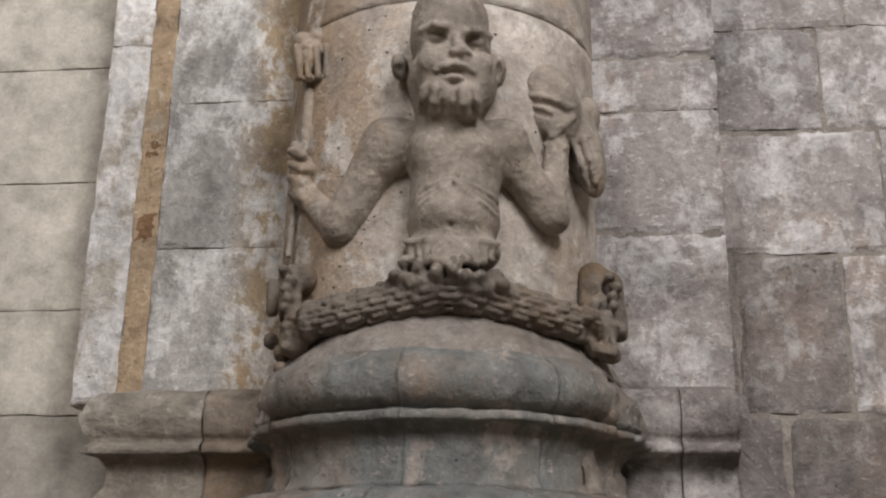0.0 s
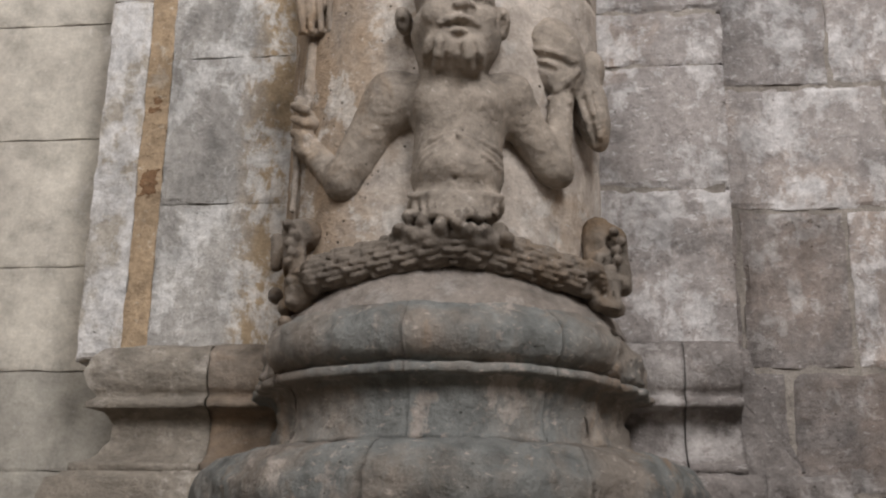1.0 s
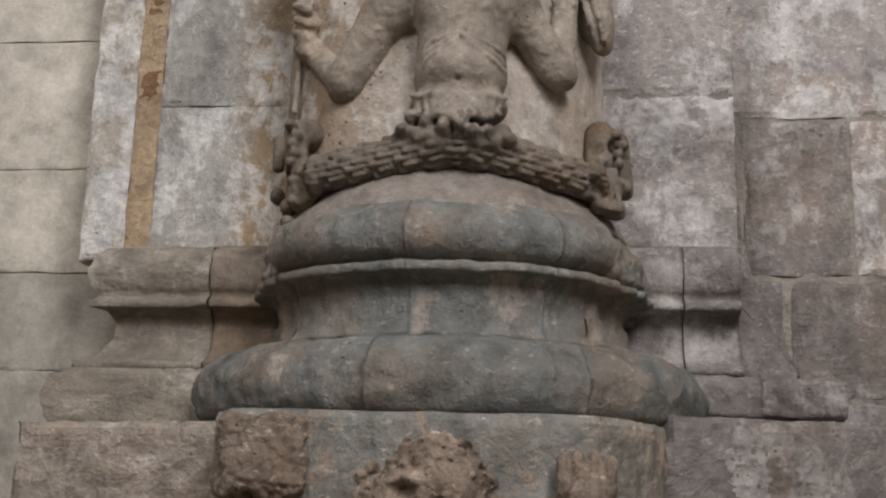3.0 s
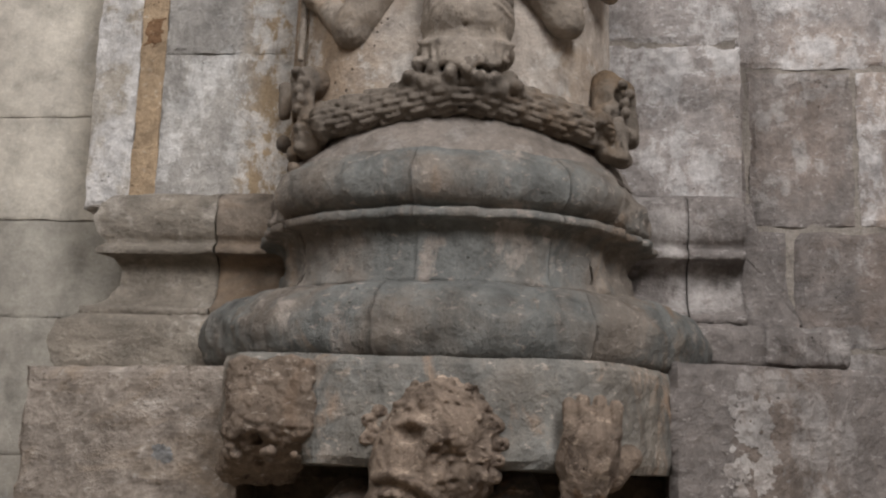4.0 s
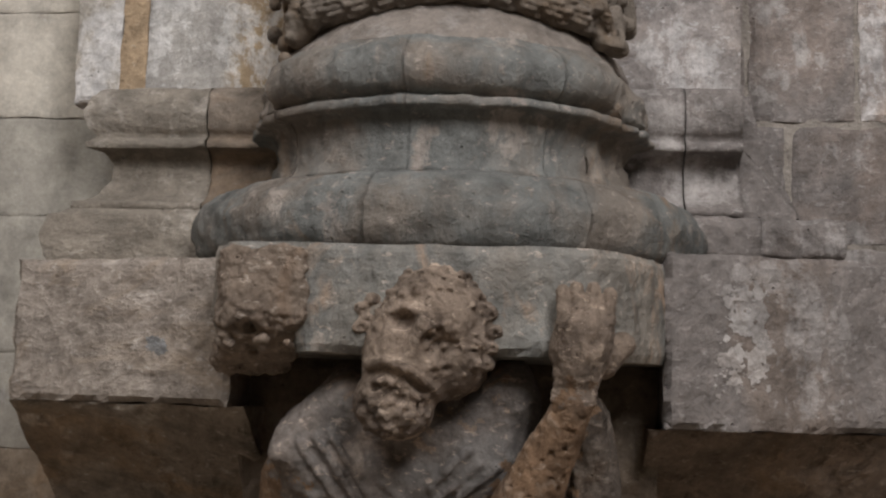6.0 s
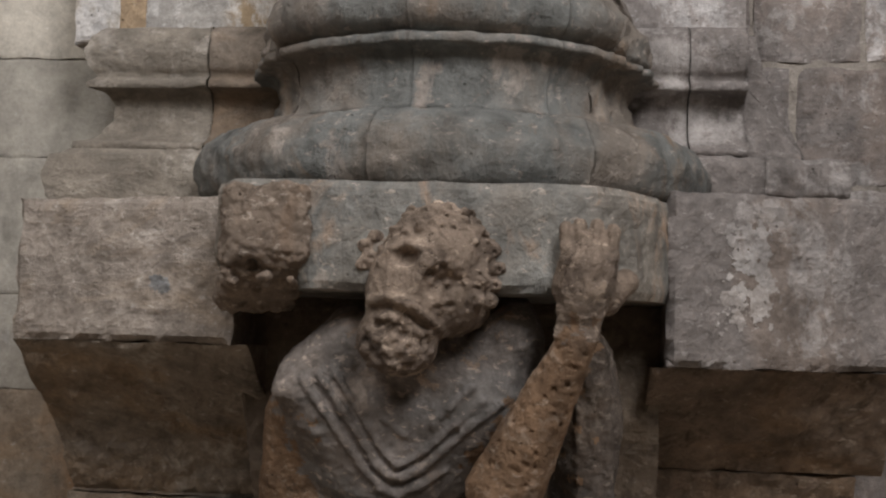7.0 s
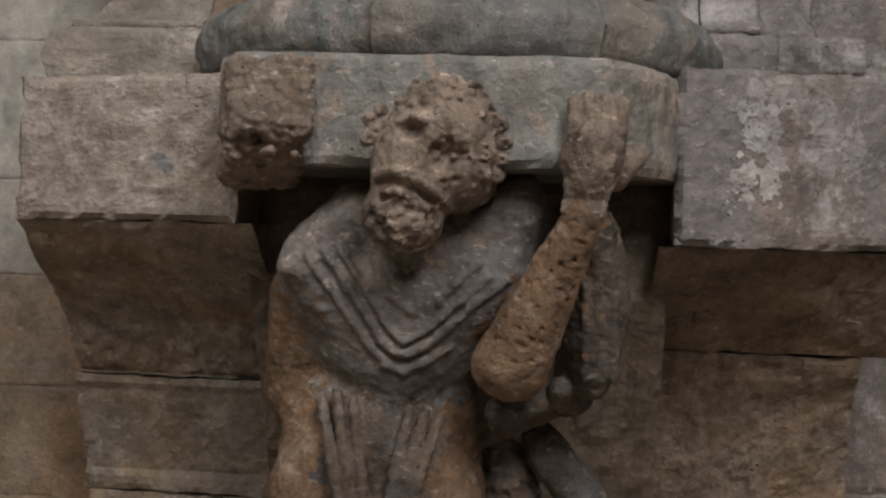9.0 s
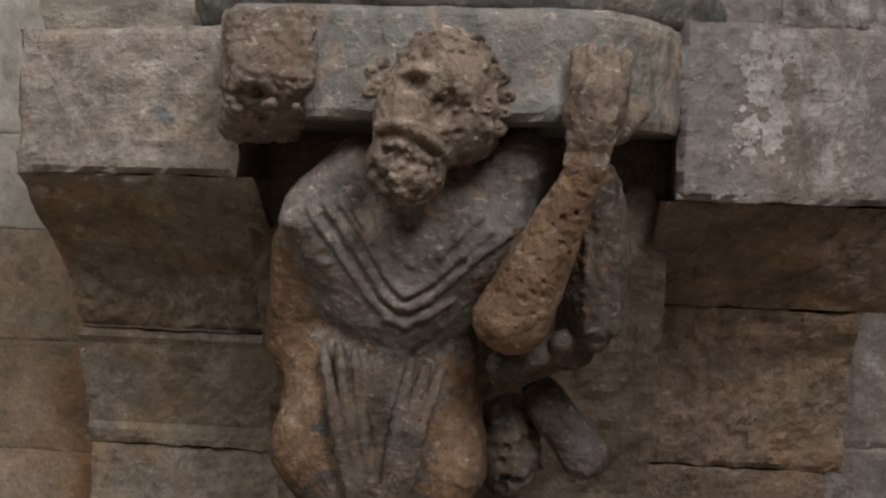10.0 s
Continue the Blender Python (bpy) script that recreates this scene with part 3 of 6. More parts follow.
class Carving:
    """A carved form as a distance field on a grid: rounded masses are joined softly or cut away, then skinned as one mesh."""

    def __init__(self, lo, hi, step):
        self.lo, self.step = np.array(lo), step
        self.size = np.ceil((np.array(hi) - self.lo) / step).astype(int) + 1
        self.field = np.full(self.size, 0.06, np.float32)
        self.owner = np.zeros(self.size, np.int8)
        self.tone = 0

    def window(self, lo, hi):
        a = np.clip(np.floor((np.array(lo) - self.lo) / self.step).astype(int), 0, self.size - 1)
        b = np.clip(np.ceil((np.array(hi) - self.lo) / self.step).astype(int) + 1, 1, self.size)
        b = np.maximum(b, a + 1)
        cut = tuple(slice(i, j) for i, j in zip(a, b))
        axes = [self.lo[i] + self.step * np.arange(a[i], b[i]) for i in range(3)]
        return cut, np.meshgrid(*axes, indexing="ij", sparse=True)

    def join(self, cut, d, k, away):
        f = self.field[cut]
        if away:
            d = -d
            t = np.clip(0.5 - 0.5 * (d - f) / k, 0, 1)
            self.field[cut] = f * t + d * (1 - t) + k * t * (1 - t)
        else:
            t = np.clip(0.5 + 0.5 * (d - f) / k, 0, 1)
            self.owner[cut] = np.where(d < f, self.tone, self.owner[cut])
            self.field[cut] = d * (1 - t) + f * t - k * t * (1 - t)

    def ball(self, c, r, turn=0.0, k=0.02, away=False):
        reach = max(r) + 0.05
        cut, (x, y, z) = self.window([v - reach for v in c], [v + reach for v in c])
        x, y, z = x - c[0], y - c[1], z - c[2]
        co, si = math.cos(radians(turn)), math.sin(radians(turn))
        u, w = co * x + si * z, co * z - si * x
        k0 = np.sqrt((u / r[0]) ** 2 + (y / r[1]) ** 2 + (w / r[2]) ** 2) + 1e-6
        k1 = np.sqrt((u / r[0] ** 2) ** 2 + (y / r[1] ** 2) ** 2 + (w / r[2] ** 2) ** 2) + 1e-6
        self.join(cut, k0 * (k0 - 1) / k1, k, away)

    def limb(self, a, b, ra, rb, k=0.015, away=False, scales=0):
        a, b = np.array(a), np.array(b)
        reach = max(ra, rb) + 0.05
        cut, (x, y, z) = self.window(np.minimum(a, b) - reach, np.maximum(a, b) + reach)
        e = b - a
        x, y, z = x - a[0], y - a[1], z - a[2]
        t = (x * e[0] + y * e[1] + z * e[2]) / e.dot(e)
        h = np.clip(t, 0, 1)
        px, py, pz = x - h * e[0], y - h * e[1], z - h * e[2]
        d = np.sqrt(px * px + py * py + pz * pz) - (ra + (rb - ra) * h)
        if scales:
            turn = np.arctan2(pz, -py) / 0.34
            file = np.floor(turn)
            run = t * np.sqrt(e.dot(e)) / 0.058 + 0.5 * np.mod(file, 2) + 0.13 * np.sin(file * 2.7)
            along = run - np.floor(run)
            across = 1 - np.abs(2 * (turn - file) - 1) ** 2.5
            leaf = np.clip(across, 0, 1) ** 0.6 * (0.25 + 0.75 * along ** 0.7) * np.clip((1 - along) * 7, 0, 1) ** 0.5
            d = d + 0.006 - 0.014 * leaf
        self.join(cut, d, k, away)

    def mesh(self, name, mats, rough, seed):
        f = self.field
        inside = f < 0
        n = np.array(f.shape) - 1
        count = np.zeros(n, np.int8)
        for i in (0, 1):
            for j in (0, 1):
                for k in (0, 1):
                    count += inside[i:n[0] + i, j:n[1] + j, k:n[2] + k]
        live = (count > 0) & (count < 8)
        cells = np.argwhere(live)
        index = np.full(n, -1, np.int64)
        index[live] = np.arange(len(cells))
        total, hits = np.zeros((len(cells), 3)), np.zeros(len(cells))
        corners = [np.array(c) for c in ((0, 0, 0), (1, 0, 0), (0, 1, 0), (1, 1, 0), (0, 0, 1), (1, 0, 1), (0, 1, 1), (1, 1, 1))]
        for p in corners:
            for axis in range(3):
                if p[axis]:
                    continue
                q = p.copy()
                q[axis] = 1
                fa = f[tuple((cells + p).T)].astype(float)
                fb = f[tuple((cells + q).T)].astype(float)
                cross = (fa < 0) != (fb < 0)
                t = np.where(cross, fa / np.where(cross, fa - fb, 1.0), 0.0)
                total += np.where(cross[:, None], p + t[:, None] * (q - p), 0.0)
                hits += cross
        places = self.lo + self.step * (cells + total / hits[:, None])
        faces = []
        for axis in range(3):
            u, w = (axis + 1) % 3, (axis + 2) % 3
            lower = [slice(1, -1)] * 3
            lower[axis] = slice(0, -1)
            upper = list(lower)
            upper[axis] = slice(1, None)
            a, b = inside[tuple(lower)], inside[tuple(upper)]
            for flip, which in ((False, a & ~b), (True, ~a & b)):
                at = np.argwhere(which) + 1
                at[:, axis] -= 1
                du, dw = np.zeros(3, int), np.zeros(3, int)
                du[u], dw[w] = 1, 1
                quad = [index[tuple((at - o).T)] for o in (du * 0, du, du + dw, dw)]
                if not flip:
                    quad = quad[::-1]
                faces.append(np.stack(quad, 1))
        faces = np.concatenate(faces)[:, ::-1]
        faces = faces[(faces >= 0).all(1)]
        p = places * 31.0
        shift = [np.round(3.2 * (np.sin(p[:, 0] * a + 2.1 * np.sin(p[:, 2] * b)) + np.sin(p[:, 1] * c + 3.0 * p[:, 2] * a + 1.7 * np.sin(p[:, 0] * b * 2)))).astype(int)
                 for a, b, c in ((1.0, 1.7, 2.3), (2.1, 1.1, 1.5), (1.4, 2.6, 0.9))]
        at = np.clip(cells + np.stack(shift, 1), 0, n - 1)
        tones = self.owner[tuple(at.T)]
        me = bpy.data.meshes.new(name)
        me.from_pydata(places.tolist(), [], faces.tolist())
        for m in mats:
            me.materials.append(m)
        me.polygons.foreach_set("use_smooth", [True] * len(me.polygons))
        me.polygons.foreach_set("material_index", np.minimum(tones[faces[:, 0]], len(mats) - 1).astype(np.int32))
        me.update()
        for v, nrm in zip(me.vertices, [tuple(w.vector) for w in me.vertex_normals]):
            p = v.co
            lump = noise.fractal(Vector((p.x, p.y, p.z + seed)) * 22.0, 1.0, 2.0, 4)
            grain = noise.fractal(Vector((p.x + seed, p.y, p.z)) * 75.0, 1.0, 2.0, 2)
            v.co = p + Vector(nrm) * rough * (0.7 * lump + 0.45 * grain)
        me.update()
        return new(name, me)


def upper_figure():
    g = Carving((-0.50, -0.56, 2.18), (0.50, 0.08, 3.24), 0.0046)
    g.ball((0.030, -0.275, 2.698), (0.1065, 0.105, 0.1004), 0, 0.05)
    g.ball((0.028, -0.280, 2.585), (0.1012, 0.105, 0.1002), 0, 0.05)
    g.ball((0.028, -0.300, 2.544), (0.0903, 0.105, 0.0557), 0, 0.04)
    g.ball((-0.018, -0.330, 2.729), (0.0471, 0.045, 0.0445), 0, 0.04)
    g.ball((0.082, -0.330, 2.731), (0.0446, 0.045, 0.0445), 0, 0.04)
    g.limb((-0.114, -0.260, 2.771), (0.137, -0.250, 2.774), 0.0510, 0.0486, 0.035)
    g.limb((0.013, -0.300, 2.772), (0.019, -0.335, 2.827), 0.0753, 0.0767, 0.02)
    g.ball((-0.036, -0.350, 2.878), (0.0369, 0.070, 0.0598), 0, 0.03)
    g.ball((0.094, -0.350, 2.873), (0.0344, 0.070, 0.0598), 0, 0.03)
    g.ball((0.019, -0.330, 3.000), (0.0942, 0.115, 0.1205), 4, 0.02)
    g.ball((0.017, -0.315, 3.069), (0.0823, 0.100, 0.0501), 0, 0.03)
    g.ball((0.019, -0.375, 2.885), (0.0754, 0.085, 0.0720), 0, 0.025)
    g.ball((0.006, -0.400, 2.821), (0.0385, 0.050, 0.0382), 0, 0.02)
    g.ball((0.066, -0.400, 2.810), (0.0337, 0.050, 0.0407), 0, 0.02)
    g.ball((-0.004, -0.434, 2.953), (0.0285, 0.024, 0.0188), -6, 0.01, True)
    g.ball((0.085, -0.404, 2.954), (0.0264, 0.024, 0.0191), -8, 0.01, True)
    g.ball((-0.007, -0.410, 2.963), (0.0204, 0.014, 0.0114), -4, 0.003)
    g.ball((0.083, -0.380, 2.964), (0.0194, 0.014, 0.0115), -6, 0.003)
    g.limb((-0.040, -0.418, 2.980), (-0.004, -0.442, 2.981), 0.0072, 0.0071, 0.008)
    g.limb((-0.004, -0.442, 2.981), (0.030, -0.442, 2.972), 0.0071, 0.0071, 0.008)
    g.limb((0.064, -0.428, 2.970), (0.090, -0.406, 2.981), 0.0071, 0.0072, 0.008)
    g.limb((0.090, -0.406, 2.981), (0.113, -0.340, 3.000), 0.0072, 0.0074, 0.008)
    g.limb((0.041, -0.432, 2.963), (0.053, -0.456, 2.907), 0.0095, 0.0141, 0.012)
    g.ball((0.039, -0.460, 2.899), (0.0094, 0.014, 0.0074), 0, 0.006)
    g.ball((0.068, -0.434, 2.909), (0.0095, 0.014, 0.0075), 0, 0.006)
    g.ball((-0.017, -0.448, 2.892), (0.0236, 0.016, 0.0224), 0, 0.02)
    g.ball((0.104, -0.410, 2.899), (0.0192, 0.016, 0.0228), 0, 0.02)
    g.limb((0.003, -0.455, 2.860), (0.023, -0.459, 2.867), 0.0065, 0.0065, 0.006)
    g.limb((0.023, -0.459, 2.867), (0.048, -0.455, 2.875), 0.0065, 0.0065, 0.006)
    g.limb((0.048, -0.463, 2.870), (0.069, -0.439, 2.874), 0.0064, 0.0065, 0.006)
    g.limb((0.069, -0.439, 2.874), (0.083, -0.427, 2.866), 0.0065, 0.0065, 0.006)
    g.limb((0.021, -0.451, 2.854), (0.042, -0.449, 2.859), 0.0053, 0.0053, 0.003, True)
    g.limb((0.042, -0.449, 2.859), (0.064, -0.437, 2.858), 0.0053, 0.0053, 0.003, True)
    g.ball((0.042, -0.442, 2.844), (0.0213, 0.014, 0.0087), 0, 0.005)
    g.limb((-0.027, -0.427, 2.828), (-0.031, -0.415, 2.812), 0.0083, 0.0084, 0.009)
    g.limb((-0.031, -0.415, 2.812), (-0.037, -0.387, 2.804), 0.0084, 0.0085, 0.009)
    g.limb((0.001, -0.449, 2.816), (-0.003, -0.435, 2.794), 0.0083, 0.0083, 0.009)
    g.limb((-0.003, -0.435, 2.794), (-0.009, -0.401, 2.782), 0.0083, 0.0084, 0.009)
    g.limb((0.084, -0.441, 2.817), (0.089, -0.431, 2.793), 0.0083, 0.0083, 0.009)
    g.limb((0.089, -0.431, 2.793), (0.091, -0.393, 2.782), 0.0083, 0.0085, 0.009)
    g.limb((0.060, -0.449, 2.811), (0.065, -0.439, 2.786), 0.0083, 0.0083, 0.009)
    g.limb((0.065, -0.439, 2.786), (0.067, -0.409, 2.770), 0.0083, 0.0084, 0.009)
    g.limb((-0.013, -0.442, 2.815), (-0.017, -0.428, 2.800), 0.0047, 0.0048, 0.004, True)
    g.limb((-0.017, -0.428, 2.800), (-0.023, -0.398, 2.792), 0.0048, 0.0048, 0.004, True)
    g.limb((0.015, -0.448, 2.816), (0.013, -0.436, 2.796), 0.0047, 0.0047, 0.004, True)
    g.limb((0.013, -0.436, 2.796), (0.009, -0.410, 2.783), 0.0047, 0.0048, 0.004, True)
    g.limb((0.078, -0.448, 2.811), (0.081, -0.440, 2.792), 0.0047, 0.0047, 0.004, True)
    g.limb((0.081, -0.440, 2.792), (0.083, -0.420, 2.778), 0.0047, 0.0048, 0.004, True)
    g.limb((0.042, -0.438, 2.812), (0.045, -0.432, 2.791), 0.0047, 0.0048, 0.004, True)
    g.limb((0.045, -0.432, 2.791), (0.047, -0.412, 2.778), 0.0048, 0.0048, 0.004, True)
    g.ball((-0.104, -0.290, 2.956), (0.0214, 0.040, 0.0319), 10, 0.02)
    g.ball((-0.101, -0.325, 2.931), (0.0099, 0.020, 0.0171), 10, 0.006, True)
    g.ball((0.126, -0.290, 2.938), (0.0202, 0.040, 0.0399), -6, 0.02)
    g.ball((0.131, -0.325, 2.919), (0.0087, 0.020, 0.0223), -6, 0.006, True)
    g.limb((-0.138, -0.245, 2.770), (-0.243, -0.200, 2.593), 0.0616, 0.0496, 0.06)
    g.limb((-0.255, -0.180, 2.594), (-0.346, -0.120, 2.701), 0.0395, 0.0337, 0.025)
    g.ball((-0.365, -0.120, 2.721), (0.0269, 0.035, 0.0427), 0, 0.012)
    g.limb((-0.401, -0.120, 2.824), (-0.361, -0.150, 2.797), 0.0108, 0.0120, 0.004)
    g.limb((-0.395, -0.120, 2.787), (-0.359, -0.150, 2.761), 0.0108, 0.0120, 0.004)
    g.limb((-0.397, -0.120, 2.751), (-0.357, -0.150, 2.725), 0.0108, 0.0120, 0.004)
    g.limb((-0.390, -0.120, 2.711), (-0.355, -0.150, 2.687), 0.0108, 0.0120, 0.004)
    g.limb((-0.393, -0.100, 2.847), (-0.347, -0.130, 2.769), 0.0136, 0.0188, 0.01)
    g.limb((-0.359, -0.100, 3.024), (-0.365, -0.105, 2.838), 0.0203, 0.0176, 0.006)
    g.limb((-0.390, -0.100, 2.704), (-0.394, -0.100, 2.557), 0.0108, 0.0081, 0.006)
    g.ball((-0.362, -0.115, 3.076), (0.0445, 0.050, 0.0513), 0, 0.012)
    g.ball((-0.346, -0.105, 3.140), (0.0271, 0.040, 0.0286), 0, 0.012)
    g.ball((-0.388, -0.105, 3.131), (0.0271, 0.040, 0.0286), 0, 0.01)
    g.limb((-0.381, -0.150, 3.014), (-0.389, -0.165, 3.089), 0.0080, 0.0106, 0.004)
    g.limb((-0.359, -0.150, 3.013), (-0.367, -0.165, 3.088), 0.0080, 0.0106, 0.004)
    g.limb((-0.334, -0.150, 3.012), (-0.340, -0.165, 3.087), 0.0080, 0.0106, 0.004)
    g.limb((-0.311, -0.150, 3.011), (-0.313, -0.165, 3.086), 0.0080, 0.0106, 0.004)
    g.ball((-0.303, -0.110, 3.122), (0.0095, 0.040, 0.0200), -20, 0.005, True)
    g.limb((-0.388, -0.140, 3.013), (-0.315, -0.140, 3.013), 0.0080, 0.0080, 0.004)
    g.limb((0.139, -0.230, 2.768), (0.231, -0.170, 2.633), 0.0542, 0.0436, 0.04)
    g.limb((0.245, -0.160, 2.622), (0.260, -0.140, 2.804), 0.0371, 0.0294, 0.02)
    g.ball((0.253, -0.160, 2.611), (0.0331, 0.040, 0.0308), 0, 0.015)
    g.ball((0.248, -0.125, 2.925), (0.0672, 0.050, 0.1136), 14, 0.01)
    g.ball((0.225, -0.164, 2.968), (0.0318, 0.014, 0.0336), 0, 0.02)
    g.ball((0.261, -0.158, 2.852), (0.0318, 0.014, 0.0308), 0, 0.012)
    g.limb((0.197, -0.163, 2.936), (0.225, -0.175, 2.925), 0.0066, 0.0066, 0.003)
    g.limb((0.225, -0.175, 2.925), (0.252, -0.177, 2.915), 0.0066, 0.0066, 0.003)
    g.limb((0.252, -0.177, 2.915), (0.297, -0.163, 2.899), 0.0066, 0.0066, 0.003)
    g.limb((0.194, -0.154, 2.922), (0.224, -0.170, 2.909), 0.0053, 0.0053, 0.003, True)
    g.limb((0.224, -0.170, 2.909), (0.251, -0.172, 2.900), 0.0053, 0.0053, 0.003, True)
    g.limb((0.251, -0.172, 2.900), (0.292, -0.162, 2.882), 0.0053, 0.0053, 0.003, True)
    g.limb((0.210, -0.160, 2.892), (0.243, -0.170, 2.875), 0.0086, 0.0086, 0.003, True)
    g.limb((0.300, -0.159, 2.874), (0.275, -0.171, 2.843), 0.0093, 0.0092, 0.005)
    g.limb((0.275, -0.171, 2.843), (0.250, -0.167, 2.822), 0.0092, 0.0093, 0.005)
    g.limb((0.234, -0.155, 2.807), (0.280, -0.165, 2.792), 0.0080, 0.0079, 0.004)
    g.ball((0.330, -0.060, 2.910), (0.0358, 0.060, 0.0582), -10, 0.01)
    g.ball((0.323, -0.060, 2.837), (0.0468, 0.070, 0.1338), 14, 0.008)
    g.limb((0.299, -0.124, 2.827), (0.319, -0.112, 2.765), 0.0081, 0.0081, 0.004)
    g.limb((0.319, -0.112, 2.765), (0.340, -0.076, 2.713), 0.0081, 0.0082, 0.004)
    g.limb((0.326, -0.130, 2.831), (0.341, -0.122, 2.775), 0.0067, 0.0067, 0.004)
    g.limb((0.341, -0.122, 2.775), (0.352, -0.098, 2.726), 0.0067, 0.0068, 0.004)
    g.limb((0.312, -0.125, 2.818), (0.330, -0.117, 2.763), 0.0047, 0.0047, 0.003, True)
    g.limb((0.330, -0.117, 2.763), (0.347, -0.087, 2.716), 0.0047, 0.0048, 0.003, True)
    g.limb((0.338, -0.127, 2.831), (0.349, -0.121, 2.775), 0.0047, 0.0047, 0.003, True)
    g.limb((0.349, -0.121, 2.775), (0.357, -0.105, 2.742), 0.0047, 0.0047, 0.003, True)
    g.ball((0.033, -0.335, 2.554), (0.0717, 0.078, 0.0601), 0, 0.025)
    g.limb((-0.045, -0.372, 2.558), (-0.033, -0.384, 2.569), 0.0063, 0.0063, 0.003)
    g.limb((-0.033, -0.384, 2.569), (-0.013, -0.396, 2.580), 0.0063, 0.0063, 0.003)
    g.limb((-0.013, -0.396, 2.580), (0.011, -0.396, 2.597), 0.0063, 0.0063, 0.003)
    g.limb((0.011, -0.396, 2.597), (0.035, -0.386, 2.615), 0.0063, 0.0063, 0.003)
    g.limb((0.040, -0.390, 2.614), (0.066, -0.392, 2.594), 0.0063, 0.0063, 0.003)
    g.limb((0.066, -0.392, 2.594), (0.094, -0.382, 2.575), 0.0063, 0.0063, 0.003)
    g.limb((0.094, -0.382, 2.575), (0.114, -0.354, 2.568), 0.0063, 0.0064, 0.003)
    g.limb((0.114, -0.354, 2.568), (0.127, -0.322, 2.562), 0.0064, 0.0065, 0.003)
    g.limb((-0.047, -0.362, 2.577), (-0.035, -0.370, 2.591), 0.0064, 0.0063, 0.003)
    g.limb((-0.035, -0.370, 2.591), (-0.016, -0.380, 2.601), 0.0063, 0.0063, 0.003)
    g.limb((-0.016, -0.380, 2.601), (0.010, -0.386, 2.612), 0.0063, 0.0063, 0.003)
    g.limb((0.010, -0.386, 2.612), (0.034, -0.382, 2.624), 0.0063, 0.0063, 0.003)
    g.limb((0.040, -0.394, 2.619), (0.065, -0.382, 2.608), 0.0063, 0.0063, 0.003)
    g.limb((0.065, -0.382, 2.608), (0.093, -0.370, 2.595), 0.0063, 0.0063, 0.003)
    g.limb((0.093, -0.370, 2.595), (0.113, -0.346, 2.588), 0.0063, 0.0064, 0.003)
    g.limb((0.113, -0.346, 2.588), (0.126, -0.318, 2.581), 0.0064, 0.0065, 0.003)
    g.limb((-0.049, -0.352, 2.597), (-0.037, -0.360, 2.611), 0.0064, 0.0064, 0.003)
    g.limb((-0.037, -0.360, 2.611), (-0.017, -0.372, 2.620), 0.0064, 0.0063, 0.003)
    g.limb((-0.017, -0.372, 2.620), (0.009, -0.380, 2.625), 0.0063, 0.0063, 0.003)
    g.limb((0.009, -0.380, 2.625), (0.034, -0.382, 2.631), 0.0063, 0.0063, 0.003)
    g.limb((0.039, -0.386, 2.629), (0.065, -0.376, 2.621), 0.0063, 0.0063, 0.003)
    g.limb((0.065, -0.376, 2.621), (0.092, -0.362, 2.613), 0.0063, 0.0064, 0.003)
    g.limb((0.092, -0.362, 2.613), (0.113, -0.338, 2.608), 0.0064, 0.0064, 0.003)
    g.limb((0.113, -0.338, 2.608), (0.126, -0.310, 2.602), 0.0064, 0.0065, 0.003)
    g.ball((0.034, -0.402, 2.515), (0.0072, 0.012, 0.0076), 0, 0.003, True)
    g.ball((0.027, -0.290, 2.490), (0.1083, 0.105, 0.0479), 0, 0.02)
    g.limb((-0.068, -0.360, 2.495), (-0.018, -0.390, 2.488), 0.0061, 0.0060, 0.006)
    g.limb((-0.018, -0.390, 2.488), (0.038, -0.400, 2.484), 0.0060, 0.0060, 0.006)
    g.limb((0.038, -0.400, 2.484), (0.092, -0.390, 2.484), 0.0060, 0.0060, 0.006)
    g.limb((0.092, -0.390, 2.484), (0.134, -0.355, 2.487), 0.0060, 0.0061, 0.006)
    g.limb((-0.054, -0.352, 2.489), (-0.053, -0.358, 2.451), 0.0092, 0.0104, 0.014)
    g.limb((-0.033, -0.373, 2.482), (-0.033, -0.379, 2.438), 0.0091, 0.0103, 0.014)
    g.limb((-0.014, -0.387, 2.476), (-0.014, -0.393, 2.440), 0.0091, 0.0103, 0.014)
    g.limb((0.004, -0.396, 2.473), (0.004, -0.402, 2.440), 0.0090, 0.0102, 0.014)
    g.limb((0.021, -0.400, 2.471), (0.022, -0.406, 2.431), 0.0090, 0.0102, 0.014)
    g.limb((0.038, -0.402, 2.470), (0.039, -0.408, 2.429), 0.0090, 0.0102, 0.014)
    g.limb((0.055, -0.400, 2.470), (0.055, -0.406, 2.437), 0.0090, 0.0102, 0.014)
    g.limb((0.072, -0.396, 2.472), (0.071, -0.402, 2.437), 0.0090, 0.0102, 0.014)
    g.limb((0.088, -0.387, 2.474), (0.088, -0.393, 2.432), 0.0091, 0.0103, 0.014)
    g.limb((0.104, -0.373, 2.479), (0.103, -0.379, 2.439), 0.0091, 0.0103, 0.014)
    g.limb((0.119, -0.352, 2.486), (0.119, -0.358, 2.453), 0.0092, 0.0104, 0.014)
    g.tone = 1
    g.ball((-0.072, -0.341, 2.452), (0.0160, 0.022, 0.0169), 0, 0.008)
    g.ball((-0.069, -0.353, 2.427), (0.0086, 0.012, 0.0078), 0, 0.004, True)
    g.ball((-0.034, -0.377, 2.429), (0.0158, 0.022, 0.0167), 0, 0.008)
    g.ball((-0.032, -0.389, 2.405), (0.0085, 0.012, 0.0077), 0, 0.004, True)
